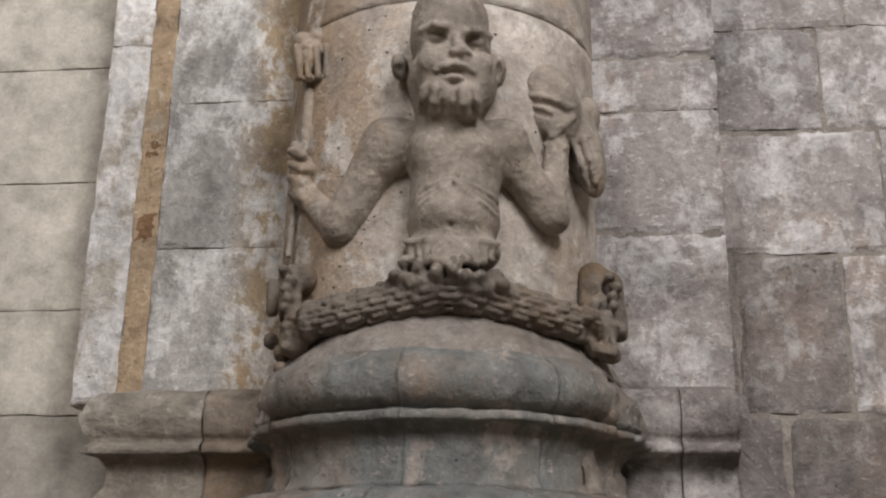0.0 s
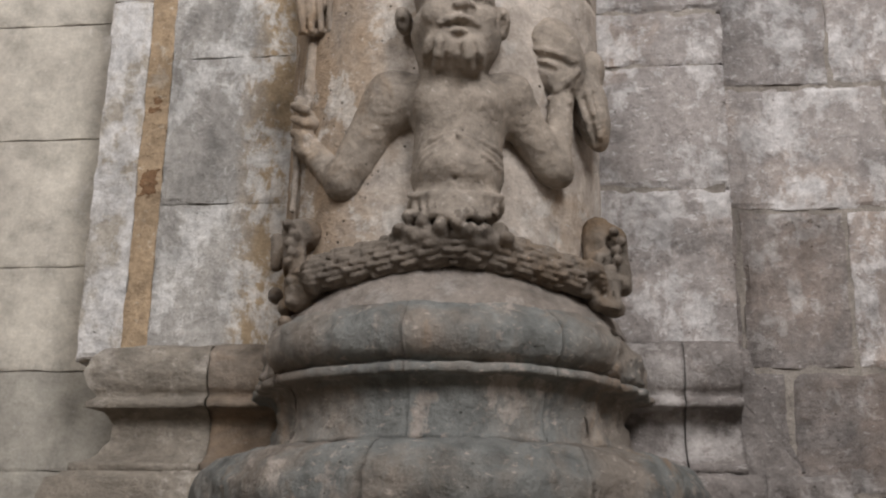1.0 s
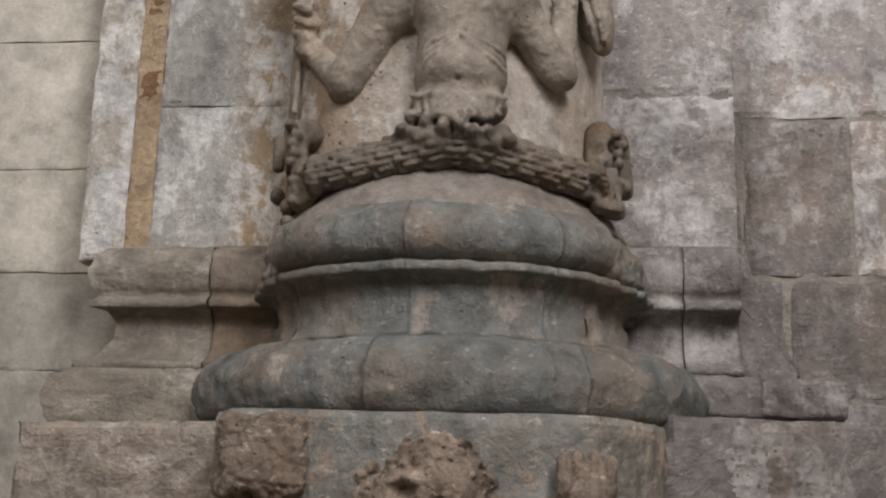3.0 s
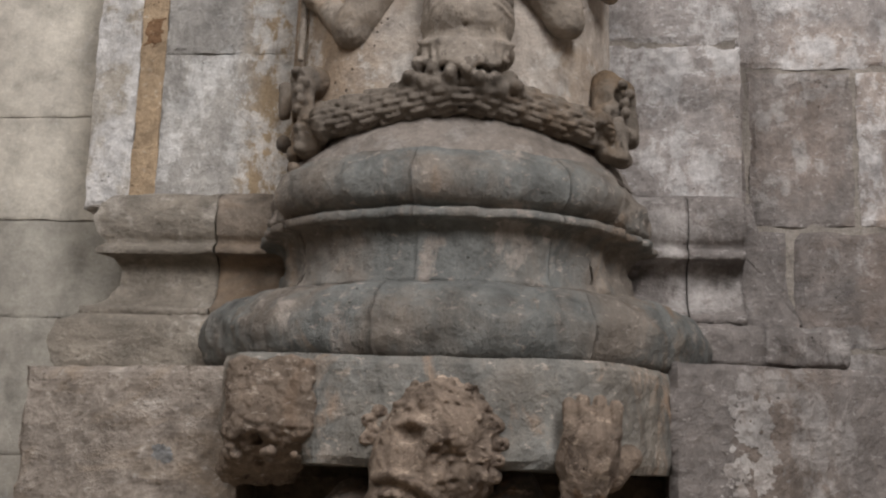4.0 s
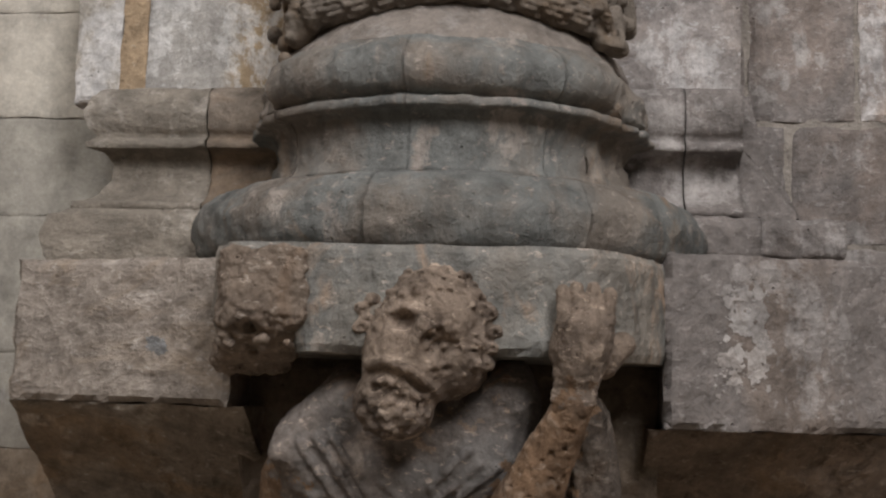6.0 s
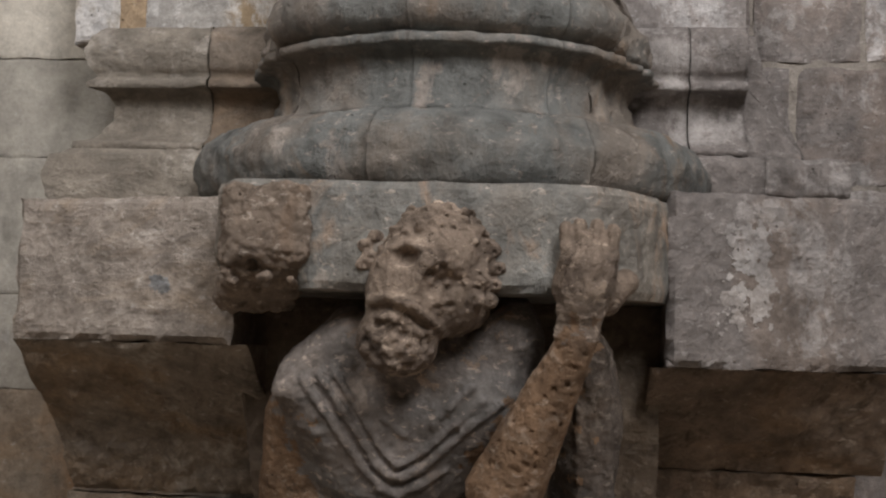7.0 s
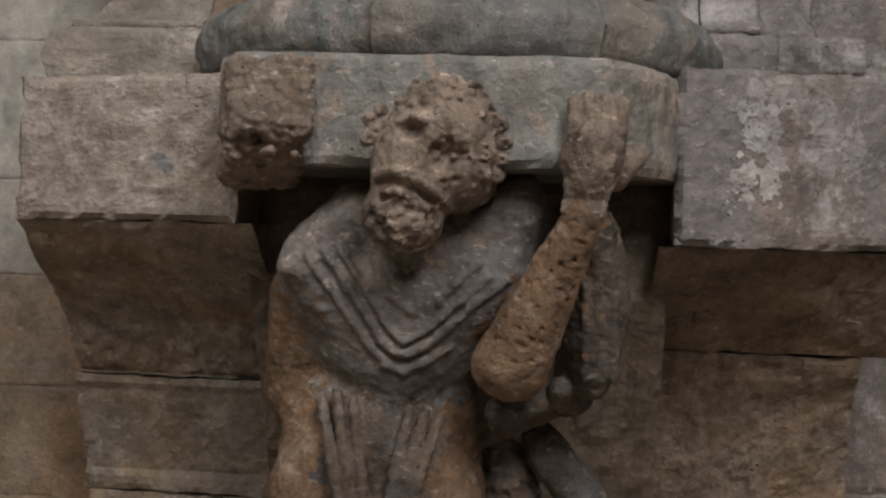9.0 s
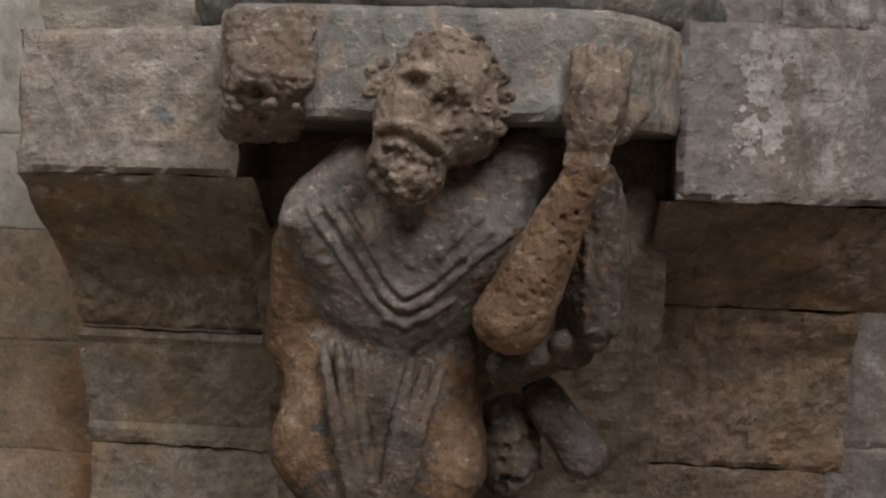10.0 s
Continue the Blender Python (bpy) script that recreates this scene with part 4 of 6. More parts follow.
    g.ball((0.005, -0.395, 2.412), (0.0157, 0.022, 0.0166), 0, 0.008)
    g.ball((0.007, -0.407, 2.389), (0.0084, 0.012, 0.0076), 0, 0.004, True)
    g.ball((0.042, -0.400, 2.418), (0.0157, 0.022, 0.0165), 0, 0.008)
    g.ball((0.043, -0.412, 2.394), (0.0084, 0.012, 0.0076), 0, 0.004, True)
    g.ball((0.070, -0.396, 2.401), (0.0157, 0.022, 0.0166), 0, 0.008)
    g.ball((0.072, -0.408, 2.377), (0.0084, 0.012, 0.0076), 0, 0.004, True)
    g.ball((0.100, -0.382, 2.402), (0.0158, 0.022, 0.0167), 0, 0.008)
    g.ball((0.101, -0.394, 2.379), (0.0084, 0.012, 0.0077), 0, 0.004, True)
    g.ball((0.129, -0.353, 2.414), (0.0160, 0.022, 0.0169), 0, 0.008)
    g.ball((0.130, -0.365, 2.390), (0.0086, 0.012, 0.0077), 0, 0.004, True)
    g.ball((-0.086, -0.370, 2.414), (0.0171, 0.024, 0.0129), 20, 0.008)
    g.ball((-0.059, -0.370, 2.404), (0.0171, 0.024, 0.0129), 20, 0.008)
    g.ball((-0.029, -0.370, 2.398), (0.0171, 0.024, 0.0129), 20, 0.008)
    g.ball((-0.005, -0.370, 2.388), (0.0171, 0.024, 0.0129), 20, 0.008)
    g.ball((0.080, -0.370, 2.386), (0.0171, 0.022, 0.0142), -10, 0.008)
    g.ball((0.111, -0.370, 2.383), (0.0171, 0.022, 0.0142), -10, 0.008)
    g.ball((0.143, -0.370, 2.390), (0.0171, 0.022, 0.0142), -10, 0.008)
    g.tone = 1
    g.limb((0.003, -0.335, 2.388), (-0.278, -0.290, 2.341), 0.0470, 0.0391, 0.025, scales=1)
    g.limb((0.057, -0.335, 2.387), (0.316, -0.255, 2.330), 0.0470, 0.0370, 0.025, scales=1)
    g.ball((0.041, -0.445, 2.354), (0.0130, 0.050, 0.0087), 0, 0.006, True)
    g.ball((0.102, -0.425, 2.347), (0.0083, 0.020, 0.0050), -20, 0.004, True)
    g.ball((-0.289, -0.285, 2.334), (0.0215, 0.040, 0.0453), 0, 0.012)
    g.ball((0.316, -0.235, 2.330), (0.0180, 0.040, 0.0354), 0, 0.012)
    g.limb((-0.363, -0.200, 2.467), (-0.334, -0.245, 2.293), 0.0261, 0.0282, 0.02)
    g.ball((-0.343, -0.150, 2.477), (0.0399, 0.050, 0.0394), 0, 0.03)
    g.limb((-0.429, -0.090, 2.484), (-0.425, -0.100, 2.415), 0.0177, 0.0149, 0.012)
    g.ball((-0.423, -0.100, 2.342), (0.0176, 0.030, 0.0201), 0, 0.01)
    g.ball((-0.368, -0.200, 2.287), (0.0196, 0.030, 0.0221), 0, 0.012)
    g.ball((-0.358, -0.240, 2.239), (0.0167, 0.030, 0.0190), 0, 0.012)
    g.ball((-0.366, -0.235, 2.473), (0.0142, 0.024, 0.0136), 2.65375351775711, 0.007)
    g.ball((-0.350, -0.238, 2.448), (0.0141, 0.024, 0.0136), 6.235202315771666, 0.007)
    g.ball((-0.357, -0.241, 2.425), (0.0141, 0.024, 0.0136), -26.068268445611213, 0.007)
    g.ball((-0.350, -0.244, 2.401), (0.0141, 0.024, 0.0136), 20.2481449257876, 0.007)
    g.ball((-0.357, -0.247, 2.377), (0.0141, 0.024, 0.0135), -15.940142337198218, 0.007)
    g.ball((-0.335, -0.250, 2.354), (0.0141, 0.024, 0.0135), -1.7841895486531243, 0.007)
    g.ball((-0.346, -0.253, 2.331), (0.0141, 0.024, 0.0135), -1.418807478039902, 0.007)
    g.ball((-0.335, -0.256, 2.308), (0.0140, 0.024, 0.0135), -20.963014558588565, 0.007)
    g.ball((-0.344, -0.259, 2.285), (0.0140, 0.024, 0.0135), 22.082718428597808, 0.007)
    g.ball((-0.369, -0.240, 2.417), (0.0090, 0.016, 0.0122), 0, 0.004, True)
    g.ball((-0.364, -0.240, 2.385), (0.0090, 0.016, 0.0122), 0, 0.004, True)
    g.ball((-0.363, -0.240, 2.353), (0.0090, 0.016, 0.0122), 0, 0.004, True)
    g.ball((-0.367, -0.240, 2.321), (0.0090, 0.016, 0.0122), 0, 0.004, True)
    g.ball((-0.358, -0.240, 2.290), (0.0090, 0.016, 0.0122), 0, 0.004, True)
    g.ball((-0.312, -0.250, 2.292), (0.0205, 0.030, 0.0216), 0, 0.012)
    g.limb((0.341, -0.030, 2.509), (0.348, -0.100, 2.377), 0.0376, 0.0380, 0.03)
    g.limb((0.389, -0.030, 2.497), (0.397, -0.080, 2.358), 0.0209, 0.0219, 0.03)
    g.ball((0.370, -0.085, 2.458), (0.0112, 0.014, 0.0203), 0, 0.008, True)
    g.ball((0.357, -0.133, 2.376), (0.0190, 0.014, 0.0184), 0, 0.008)
    g.ball((0.399, -0.069, 2.446), (0.0187, 0.014, 0.0161), 0, 0.008, True)
    g.ball((0.396, -0.101, 2.358), (0.0118, 0.014, 0.0128), 0, 0.008)
    g.ball((0.333, -0.265, 2.302), (0.0141, 0.014, 0.0167), 0, 0.008, True)
    g.ball((0.344, -0.119, 2.414), (0.0144, 0.014, 0.0149), 0, 0.008)
    g.ball((0.368, -0.121, 2.401), (0.0193, 0.014, 0.0182), 0, 0.008, True)
    g.ball((0.395, -0.111, 2.359), (0.0202, 0.014, 0.0181), 0, 0.008)
    g.ball((0.329, -0.281, 2.314), (0.0187, 0.014, 0.0191), 0, 0.008, True)
    g.ball((0.365, -0.141, 2.374), (0.0127, 0.014, 0.0195), 0, 0.008)
    g.ball((0.369, -0.067, 2.466), (0.0116, 0.014, 0.0203), 0, 0.008, True)
    g.ball((0.415, 0.153, 2.567), (0.0202, 0.014, 0.0171), 0, 0.008)
    g.ball((0.333, -0.095, 2.456), (0.0182, 0.014, 0.0203), 0, 0.008, True)
    g.ball((0.321, -0.285, 2.350), (0.0105, 0.014, 0.0174), 0, 0.008)
    g.ball((0.355, -0.200, 2.324), (0.0339, 0.045, 0.0414), 0, 0.02)
    g.ball((0.369, -0.210, 2.275), (0.0286, 0.035, 0.0206), -20, 0.012)
    g.ball((0.334, -0.220, 2.286), (0.0207, 0.030, 0.0192), 0, 0.01)
    g.ball((0.378, -0.100, 2.486), (0.0122, 0.020, 0.0129), 22.85431843484148, 0.006)
    g.ball((0.394, -0.108, 2.460), (0.0122, 0.020, 0.0129), 0.32522241888264247, 0.006)
    g.ball((0.383, -0.116, 2.435), (0.0121, 0.020, 0.0128), -11.419796791419657, 0.006)
    g.ball((0.383, -0.124, 2.409), (0.0121, 0.020, 0.0128), 5.98576852779604, 0.006)
    g.ball((0.371, -0.132, 2.384), (0.0121, 0.020, 0.0127), -18.156908614294835, 0.006)
    g.ball((0.384, -0.140, 2.359), (0.0120, 0.020, 0.0127), 6.628027378040493, 0.006)
    g.limb((0.342, -0.235, 2.322), (0.346, -0.240, 2.275), 0.0064, 0.0077, 0.004)
    g.limb((0.360, -0.235, 2.317), (0.363, -0.240, 2.270), 0.0064, 0.0077, 0.004)
    g.limb((0.377, -0.235, 2.314), (0.380, -0.240, 2.267), 0.0064, 0.0077, 0.004)
    g.limb((0.346, -0.240, 2.265), (0.382, -0.235, 2.259), 0.0051, 0.0052, 0.004, True)
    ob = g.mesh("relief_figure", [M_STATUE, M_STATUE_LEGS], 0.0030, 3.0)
    return tagged(ob, "weathered grey-brown limestone relief of a squatting bearded figure with scaly legs", "statue")


def lower_figure():
    g = Carving((-0.46, -0.72, 0.52), (0.52, 0.06, 1.82), 0.0048)
    g.tone = 2
    g.ball((0.024, -0.495, 1.645), (0.1103, 0.125, 0.1145), -20, 0.02)
    g.ball((-0.022, -0.530, 1.594), (0.0835, 0.090, 0.0835), -20, 0.03)
    g.ball((0.048, -0.490, 1.578), (0.0786, 0.090, 0.0702), -25, 0.03)
    g.limb((-0.026, -0.530, 1.562), (-0.046, -0.520, 1.499), 0.0689, 0.0650, 0.03)
    g.ball((-0.047, -0.525, 1.492), (0.0732, 0.080, 0.0586), -20, 0.03)
    g.ball((-0.027, -0.616, 1.645), (0.0271, 0.030, 0.0190), -12, 0.008, True)
    g.ball((-0.031, -0.578, 1.647), (0.0173, 0.016, 0.0122), -10, 0.003)
    g.ball((-0.027, -0.592, 1.648), (0.0061, 0.010, 0.0061), 0, 0.002, True)
    g.limb((-0.076, -0.586, 1.637), (-0.056, -0.590, 1.661), 0.0071, 0.0071, 0.006)
    g.limb((-0.056, -0.590, 1.661), (-0.023, -0.608, 1.672), 0.0071, 0.0070, 0.006)
    g.limb((-0.023, -0.608, 1.672), (0.007, -0.620, 1.661), 0.0070, 0.0070, 0.006)
    g.limb((0.007, -0.620, 1.661), (0.025, -0.624, 1.633), 0.0070, 0.0070, 0.006)
    g.limb((0.014, -0.622, 1.641), (0.002, -0.614, 1.607), 0.0120, 0.0120, 0.012)
    g.limb((0.002, -0.614, 1.607), (-0.011, -0.610, 1.570), 0.0120, 0.0121, 0.012)
    g.ball((0.049, -0.616, 1.593), (0.0421, 0.026, 0.0401), -20, 0.01, True)
    g.ball((0.021, -0.600, 1.616), (0.0081, 0.008, 0.0071), 0, 0.004, True)
    g.ball((0.055, -0.602, 1.630), (0.0081, 0.008, 0.0071), 0, 0.004)
    g.ball((0.042, -0.604, 1.630), (0.0081, 0.008, 0.0071), 0, 0.004, True)
    g.ball((0.071, -0.588, 1.591), (0.0081, 0.008, 0.0071), 0, 0.004)
    g.ball((0.074, -0.592, 1.606), (0.0081, 0.008, 0.0071), 0, 0.004, True)
    g.ball((0.055, -0.588, 1.603), (0.0081, 0.008, 0.0071), 0, 0.004)
    g.ball((0.026, -0.592, 1.591), (0.0081, 0.008, 0.0071), 0, 0.004, True)
    g.ball((0.017, -0.596, 1.602), (0.0081, 0.008, 0.0071), 0, 0.004)
    g.ball((0.062, -0.588, 1.594), (0.0081, 0.008, 0.0071), 0, 0.004, True)
    g.ball((0.039, -0.590, 1.559), (0.0081, 0.008, 0.0071), 0, 0.004)
    g.ball((0.046, -0.590, 1.610), (0.0081, 0.008, 0.0071), 0, 0.004, True)
    g.ball((0.047, -0.580, 1.610), (0.0082, 0.008, 0.0071), 0, 0.004)
    g.ball((0.034, -0.590, 1.604), (0.0081, 0.008, 0.0071), 0, 0.004, True)
    g.ball((0.080, -0.586, 1.596), (0.0081, 0.008, 0.0071), 0, 0.004)
    g.ball((0.050, -0.588, 1.578), (0.0081, 0.008, 0.0071), 0, 0.004, True)
    g.ball((0.080, -0.590, 1.600), (0.0081, 0.008, 0.0071), 0, 0.004)
    g.ball((0.037, -0.594, 1.558), (0.0081, 0.008, 0.0071), 0, 0.004, True)
    g.ball((0.015, -0.600, 1.601), (0.0081, 0.008, 0.0071), 0, 0.004)
    g.ball((0.056, -0.584, 1.560), (0.0081, 0.008, 0.0071), 0, 0.004, True)
    g.ball((0.031, -0.604, 1.628), (0.0081, 0.008, 0.0071), 0, 0.004)
    g.ball((0.061, -0.590, 1.608), (0.0081, 0.008, 0.0071), 0, 0.004, True)
    g.ball((0.035, -0.590, 1.583), (0.0081, 0.008, 0.0071), 0, 0.004)
    g.ball((0.051, -0.588, 1.588), (0.0081, 0.008, 0.0071), 0, 0.004, True)
    g.ball((0.036, -0.592, 1.566), (0.0081, 0.008, 0.0071), 0, 0.004)
    g.ball((0.077, -0.592, 1.595), (0.0081, 0.008, 0.0071), 0, 0.004, True)
    g.ball((0.034, -0.592, 1.576), (0.0081, 0.008, 0.0071), 0, 0.004)
    g.limb((-0.091, -0.580, 1.566), (-0.053, -0.614, 1.572), 0.0082, 0.0080, 0.006)
    g.limb((-0.053, -0.614, 1.572), (-0.013, -0.624, 1.562), 0.0080, 0.0080, 0.006)
    g.limb((-0.013, -0.624, 1.562), (0.022, -0.590, 1.534), 0.0080, 0.0081, 0.006)
    g.limb((0.022, -0.590, 1.534), (0.046, -0.532, 1.509), 0.0081, 0.0083, 0.006)
    g.limb((-0.084, -0.584, 1.550), (-0.052, -0.606, 1.555), 0.0056, 0.0055, 0.004, True)
    g.limb((-0.052, -0.606, 1.555), (-0.017, -0.606, 1.544), 0.0055, 0.0055, 0.004, True)
    g.limb((-0.017, -0.606, 1.544), (0.014, -0.580, 1.518), 0.0055, 0.0056, 0.004, True)
    g.limb((-0.075, -0.595, 1.533), (-0.047, -0.605, 1.537), 0.0061, 0.0060, 0.005)
    g.limb((-0.047, -0.605, 1.537), (-0.016, -0.603, 1.524), 0.0060, 0.0061, 0.005)
    g.limb((-0.016, -0.603, 1.524), (0.009, -0.585, 1.503), 0.0061, 0.0061, 0.005)
    g.ball((-0.016, -0.610, 1.519), (0.0080, 0.010, 0.0070), 0, 0.004, True)
    g.ball((-0.056, -0.586, 1.455), (0.0081, 0.010, 0.0071), 0, 0.004)
    g.ball((-0.041, -0.602, 1.498), (0.0081, 0.010, 0.0071), 0, 0.004)
    g.ball((-0.025, -0.604, 1.488), (0.0081, 0.010, 0.0071), 0, 0.004, True)
    g.ball((-0.037, -0.608, 1.533), (0.0080, 0.010, 0.0070), 0, 0.004)
    g.ball((0.019, -0.562, 1.485), (0.0082, 0.010, 0.0072), 0, 0.004)
    g.ball((-0.071, -0.586, 1.458), (0.0081, 0.010, 0.0071), 0, 0.004, True)
    g.ball((-0.023, -0.592, 1.487), (0.0081, 0.010, 0.0071), 0, 0.004)
    g.ball((-0.011, -0.564, 1.444), (0.0082, 0.010, 0.0072), 0, 0.004)
    g.ball((-0.018, -0.578, 1.447), (0.0082, 0.010, 0.0071), 0, 0.004, True)
    g.ball((0.019, -0.570, 1.511), (0.0082, 0.010, 0.0072), 0, 0.004)
    g.ball((-0.059, -0.590, 1.462), (0.0081, 0.010, 0.0071), 0, 0.004)
    g.ball((-0.098, -0.584, 1.493), (0.0081, 0.010, 0.0071), 0, 0.004, True)
    g.ball((0.006, -0.568, 1.462), (0.0082, 0.010, 0.0072), 0, 0.004)
    g.ball((-0.019, -0.602, 1.532), (0.0081, 0.010, 0.0071), 0, 0.004)
    g.ball((0.024, -0.564, 1.479), (0.0082, 0.010, 0.0072), 0, 0.004, True)
    g.ball((-0.005, -0.584, 1.473), (0.0081, 0.010, 0.0071), 0, 0.004)
    g.ball((-0.089, -0.586, 1.517), (0.0081, 0.010, 0.0071), 0, 0.004)
    g.ball((-0.074, -0.568, 1.445), (0.0082, 0.010, 0.0072), 0, 0.004, True)
    g.ball((-0.073, -0.598, 1.494), (0.0081, 0.010, 0.0071), 0, 0.004)
    g.ball((-0.048, -0.596, 1.467), (0.0081, 0.010, 0.0071), 0, 0.004)
    g.ball((-0.013, -0.596, 1.479), (0.0081, 0.010, 0.0071), 0, 0.004, True)
    g.ball((-0.063, -0.602, 1.533), (0.0081, 0.010, 0.0071), 0, 0.004)
    g.ball((-0.028, -0.598, 1.478), (0.0081, 0.010, 0.0071), 0, 0.004)
    g.ball((0.010, -0.580, 1.493), (0.0082, 0.010, 0.0071), 0, 0.004, True)
    g.ball((-0.064, -0.596, 1.473), (0.0081, 0.010, 0.0071), 0, 0.004)
    g.ball((-0.090, -0.590, 1.511), (0.0081, 0.010, 0.0071), 0, 0.004)
    g.ball((-0.079, -0.594, 1.477), (0.0081, 0.010, 0.0071), 0, 0.004, True)
    g.ball((0.020, -0.554, 1.474), (0.0083, 0.010, 0.0072), 0, 0.004)
    g.ball((0.008, -0.576, 1.482), (0.0082, 0.010, 0.0072), 0, 0.004)
    g.ball((-0.024, -0.602, 1.503), (0.0081, 0.010, 0.0071), 0, 0.004, True)
    g.ball((-0.044, -0.612, 1.535), (0.0080, 0.010, 0.0070), 0, 0.004)
    g.ball((-0.080, -0.592, 1.519), (0.0081, 0.010, 0.0071), 0, 0.004)
    g.ball((-0.002, -0.590, 1.468), (0.0081, 0.010, 0.0071), 0, 0.004, True)
    g.ball((-0.002, -0.566, 1.452), (0.0082, 0.010, 0.0072), 0, 0.004)
    g.ball((-0.049, -0.588, 1.454), (0.0081, 0.010, 0.0071), 0, 0.004)
    g.ball((0.022, -0.568, 1.490), (0.0082, 0.010, 0.0072), 0, 0.004, True)
    g.ball((0.005, -0.570, 1.495), (0.0082, 0.010, 0.0072), 0, 0.004)
    g.ball((-0.097, -0.580, 1.483), (0.0082, 0.010, 0.0071), 0, 0.004)
    g.ball((-0.072, -0.600, 1.482), (0.0081, 0.010, 0.0071), 0, 0.004, True)
    g.ball((-0.057, -0.600, 1.475), (0.0081, 0.010, 0.0071), 0, 0.004)
    g.ball((-0.090, -0.558, 1.451), (0.0082, 0.010, 0.0072), 0, 0.004)
    g.ball((0.013, -0.578, 1.500), (0.0082, 0.010, 0.0071), 0, 0.004, True)
    g.ball((-0.077, -0.590, 1.486), (0.0081, 0.010, 0.0071), 0, 0.004)
    g.ball((-0.008, -0.586, 1.474), (0.0081, 0.010, 0.0071), 0, 0.004)
    g.ball((-0.024, -0.612, 1.533), (0.0080, 0.010, 0.0070), 0, 0.004, True)
    g.ball((-0.078, -0.570, 1.452), (0.0082, 0.010, 0.0072), 0, 0.004)
    g.ball((-0.028, -0.604, 1.529), (0.0081, 0.010, 0.0071), 0, 0.004)
    g.ball((-0.068, -0.600, 1.524), (0.0081, 0.010, 0.0071), 0, 0.004, True)
    g.ball((-0.076, -0.576, 1.454), (0.0082, 0.010, 0.0072), 0, 0.004)
    g.ball((-0.045, -0.592, 1.452), (0.0081, 0.010, 0.0071), 0, 0.004)
    g.ball((-0.029, -0.614, 1.528), (0.0080, 0.010, 0.0070), 0, 0.004, True)
    g.ball((-0.057, -0.566, 1.440), (0.0082, 0.010, 0.0072), 0, 0.004)
    g.ball((-0.068, -0.594, 1.517), (0.0081, 0.010, 0.0071), 0, 0.004)
    g.ball((0.012, -0.584, 1.486), (0.0081, 0.010, 0.0071), 0, 0.004, True)
    g.ball((-0.038, -0.578, 1.446), (0.0082, 0.010, 0.0071), 0, 0.004)
    g.ball((-0.100, -0.574, 1.475), (0.0082, 0.010, 0.0072), 0, 0.004)
    g.ball((-0.074, -0.598, 1.522), (0.0081, 0.010, 0.0071), 0, 0.004, True)
    g.ball((-0.070, -0.578, 1.453), (0.0082, 0.010, 0.0071), 0, 0.004)
    g.ball((-0.040, -0.616, 1.532), (0.0080, 0.010, 0.0070), 0, 0.004)
    g.ball((0.099, -0.541, 1.718), (0.0093, 0.009, 0.0083), 0, 0.005)
    g.ball((0.102, -0.547, 1.715), (0.0052, 0.007, 0.0052), 0, 0.003, True)
    g.ball((0.122, -0.543, 1.668), (0.0093, 0.009, 0.0083), 0, 0.005)
    g.ball((0.028, 0.153, 1.847), (0.0123, 0.009, 0.0110), 0, 0.005)
    g.ball((0.028, 0.147, 1.844), (0.0068, 0.007, 0.0068), 0, 0.003, True)
    g.ball((-0.007, -0.559, 1.735), (0.0093, 0.009, 0.0082), 0, 0.005)
    g.ball((0.025, -0.593, 1.713), (0.0091, 0.009, 0.0081), 0, 0.005)
    g.ball((0.027, -0.599, 1.710), (0.0051, 0.007, 0.0051), 0, 0.003, True)
    g.ball((0.046, -0.561, 1.738), (0.0093, 0.009, 0.0082), 0, 0.005)
    g.ball((0.022, -0.597, 1.705), (0.0091, 0.009, 0.0081), 0, 0.005)
    g.ball((0.021, -0.603, 1.702), (0.0050, 0.007, 0.0050), 0, 0.003, True)
    g.ball((0.108, -0.565, 1.614), (0.0092, 0.009, 0.0082), 0, 0.005)
    g.ball((-0.041, -0.573, 1.699), (0.0092, 0.009, 0.0082), 0, 0.005)
    g.ball((-0.042, -0.579, 1.696), (0.0051, 0.007, 0.0051), 0, 0.003, True)
    g.ball((0.093, -0.583, 1.678), (0.0092, 0.009, 0.0081), 0, 0.005)
    g.ball((0.075, -0.573, 1.715), (0.0092, 0.009, 0.0082), 0, 0.005)
    g.ball((0.073, -0.581, 1.712), (0.0051, 0.007, 0.0051), 0, 0.003, True)
    g.ball((0.070, -0.575, 1.719), (0.0092, 0.009, 0.0082), 0, 0.005)
    g.ball((0.068, -0.555, 1.733), (0.0093, 0.009, 0.0083), 0, 0.005)
    g.ball((0.068, -0.563, 1.730), (0.0051, 0.007, 0.0051), 0, 0.003, True)
    g.ball((0.128, -0.543, 1.663), (0.0093, 0.009, 0.0083), 0, 0.005)
    g.ball((0.111, -0.569, 1.639), (0.0092, 0.009, 0.0082), 0, 0.005)
    g.ball((0.111, -0.575, 1.636), (0.0051, 0.007, 0.0051), 0, 0.003, True)
    g.ball((-0.151, 0.153, 1.822), (0.0123, 0.009, 0.0110), 0, 0.005)
    g.ball((0.119, -0.553, 1.657), (0.0093, 0.009, 0.0083), 0, 0.005)
    g.ball((0.123, -0.559, 1.654), (0.0051, 0.007, 0.0051), 0, 0.003, True)
    g.ball((0.114, -0.543, 1.693), (0.0093, 0.009, 0.0083), 0, 0.005)
    g.ball((-0.031, -0.583, 1.697), (0.0092, 0.009, 0.0081), 0, 0.005)
    g.ball((-0.032, -0.589, 1.695), (0.0051, 0.007, 0.0051), 0, 0.003, True)
    g.ball((0.049, -0.537, 1.749), (0.0094, 0.009, 0.0083), 0, 0.005)
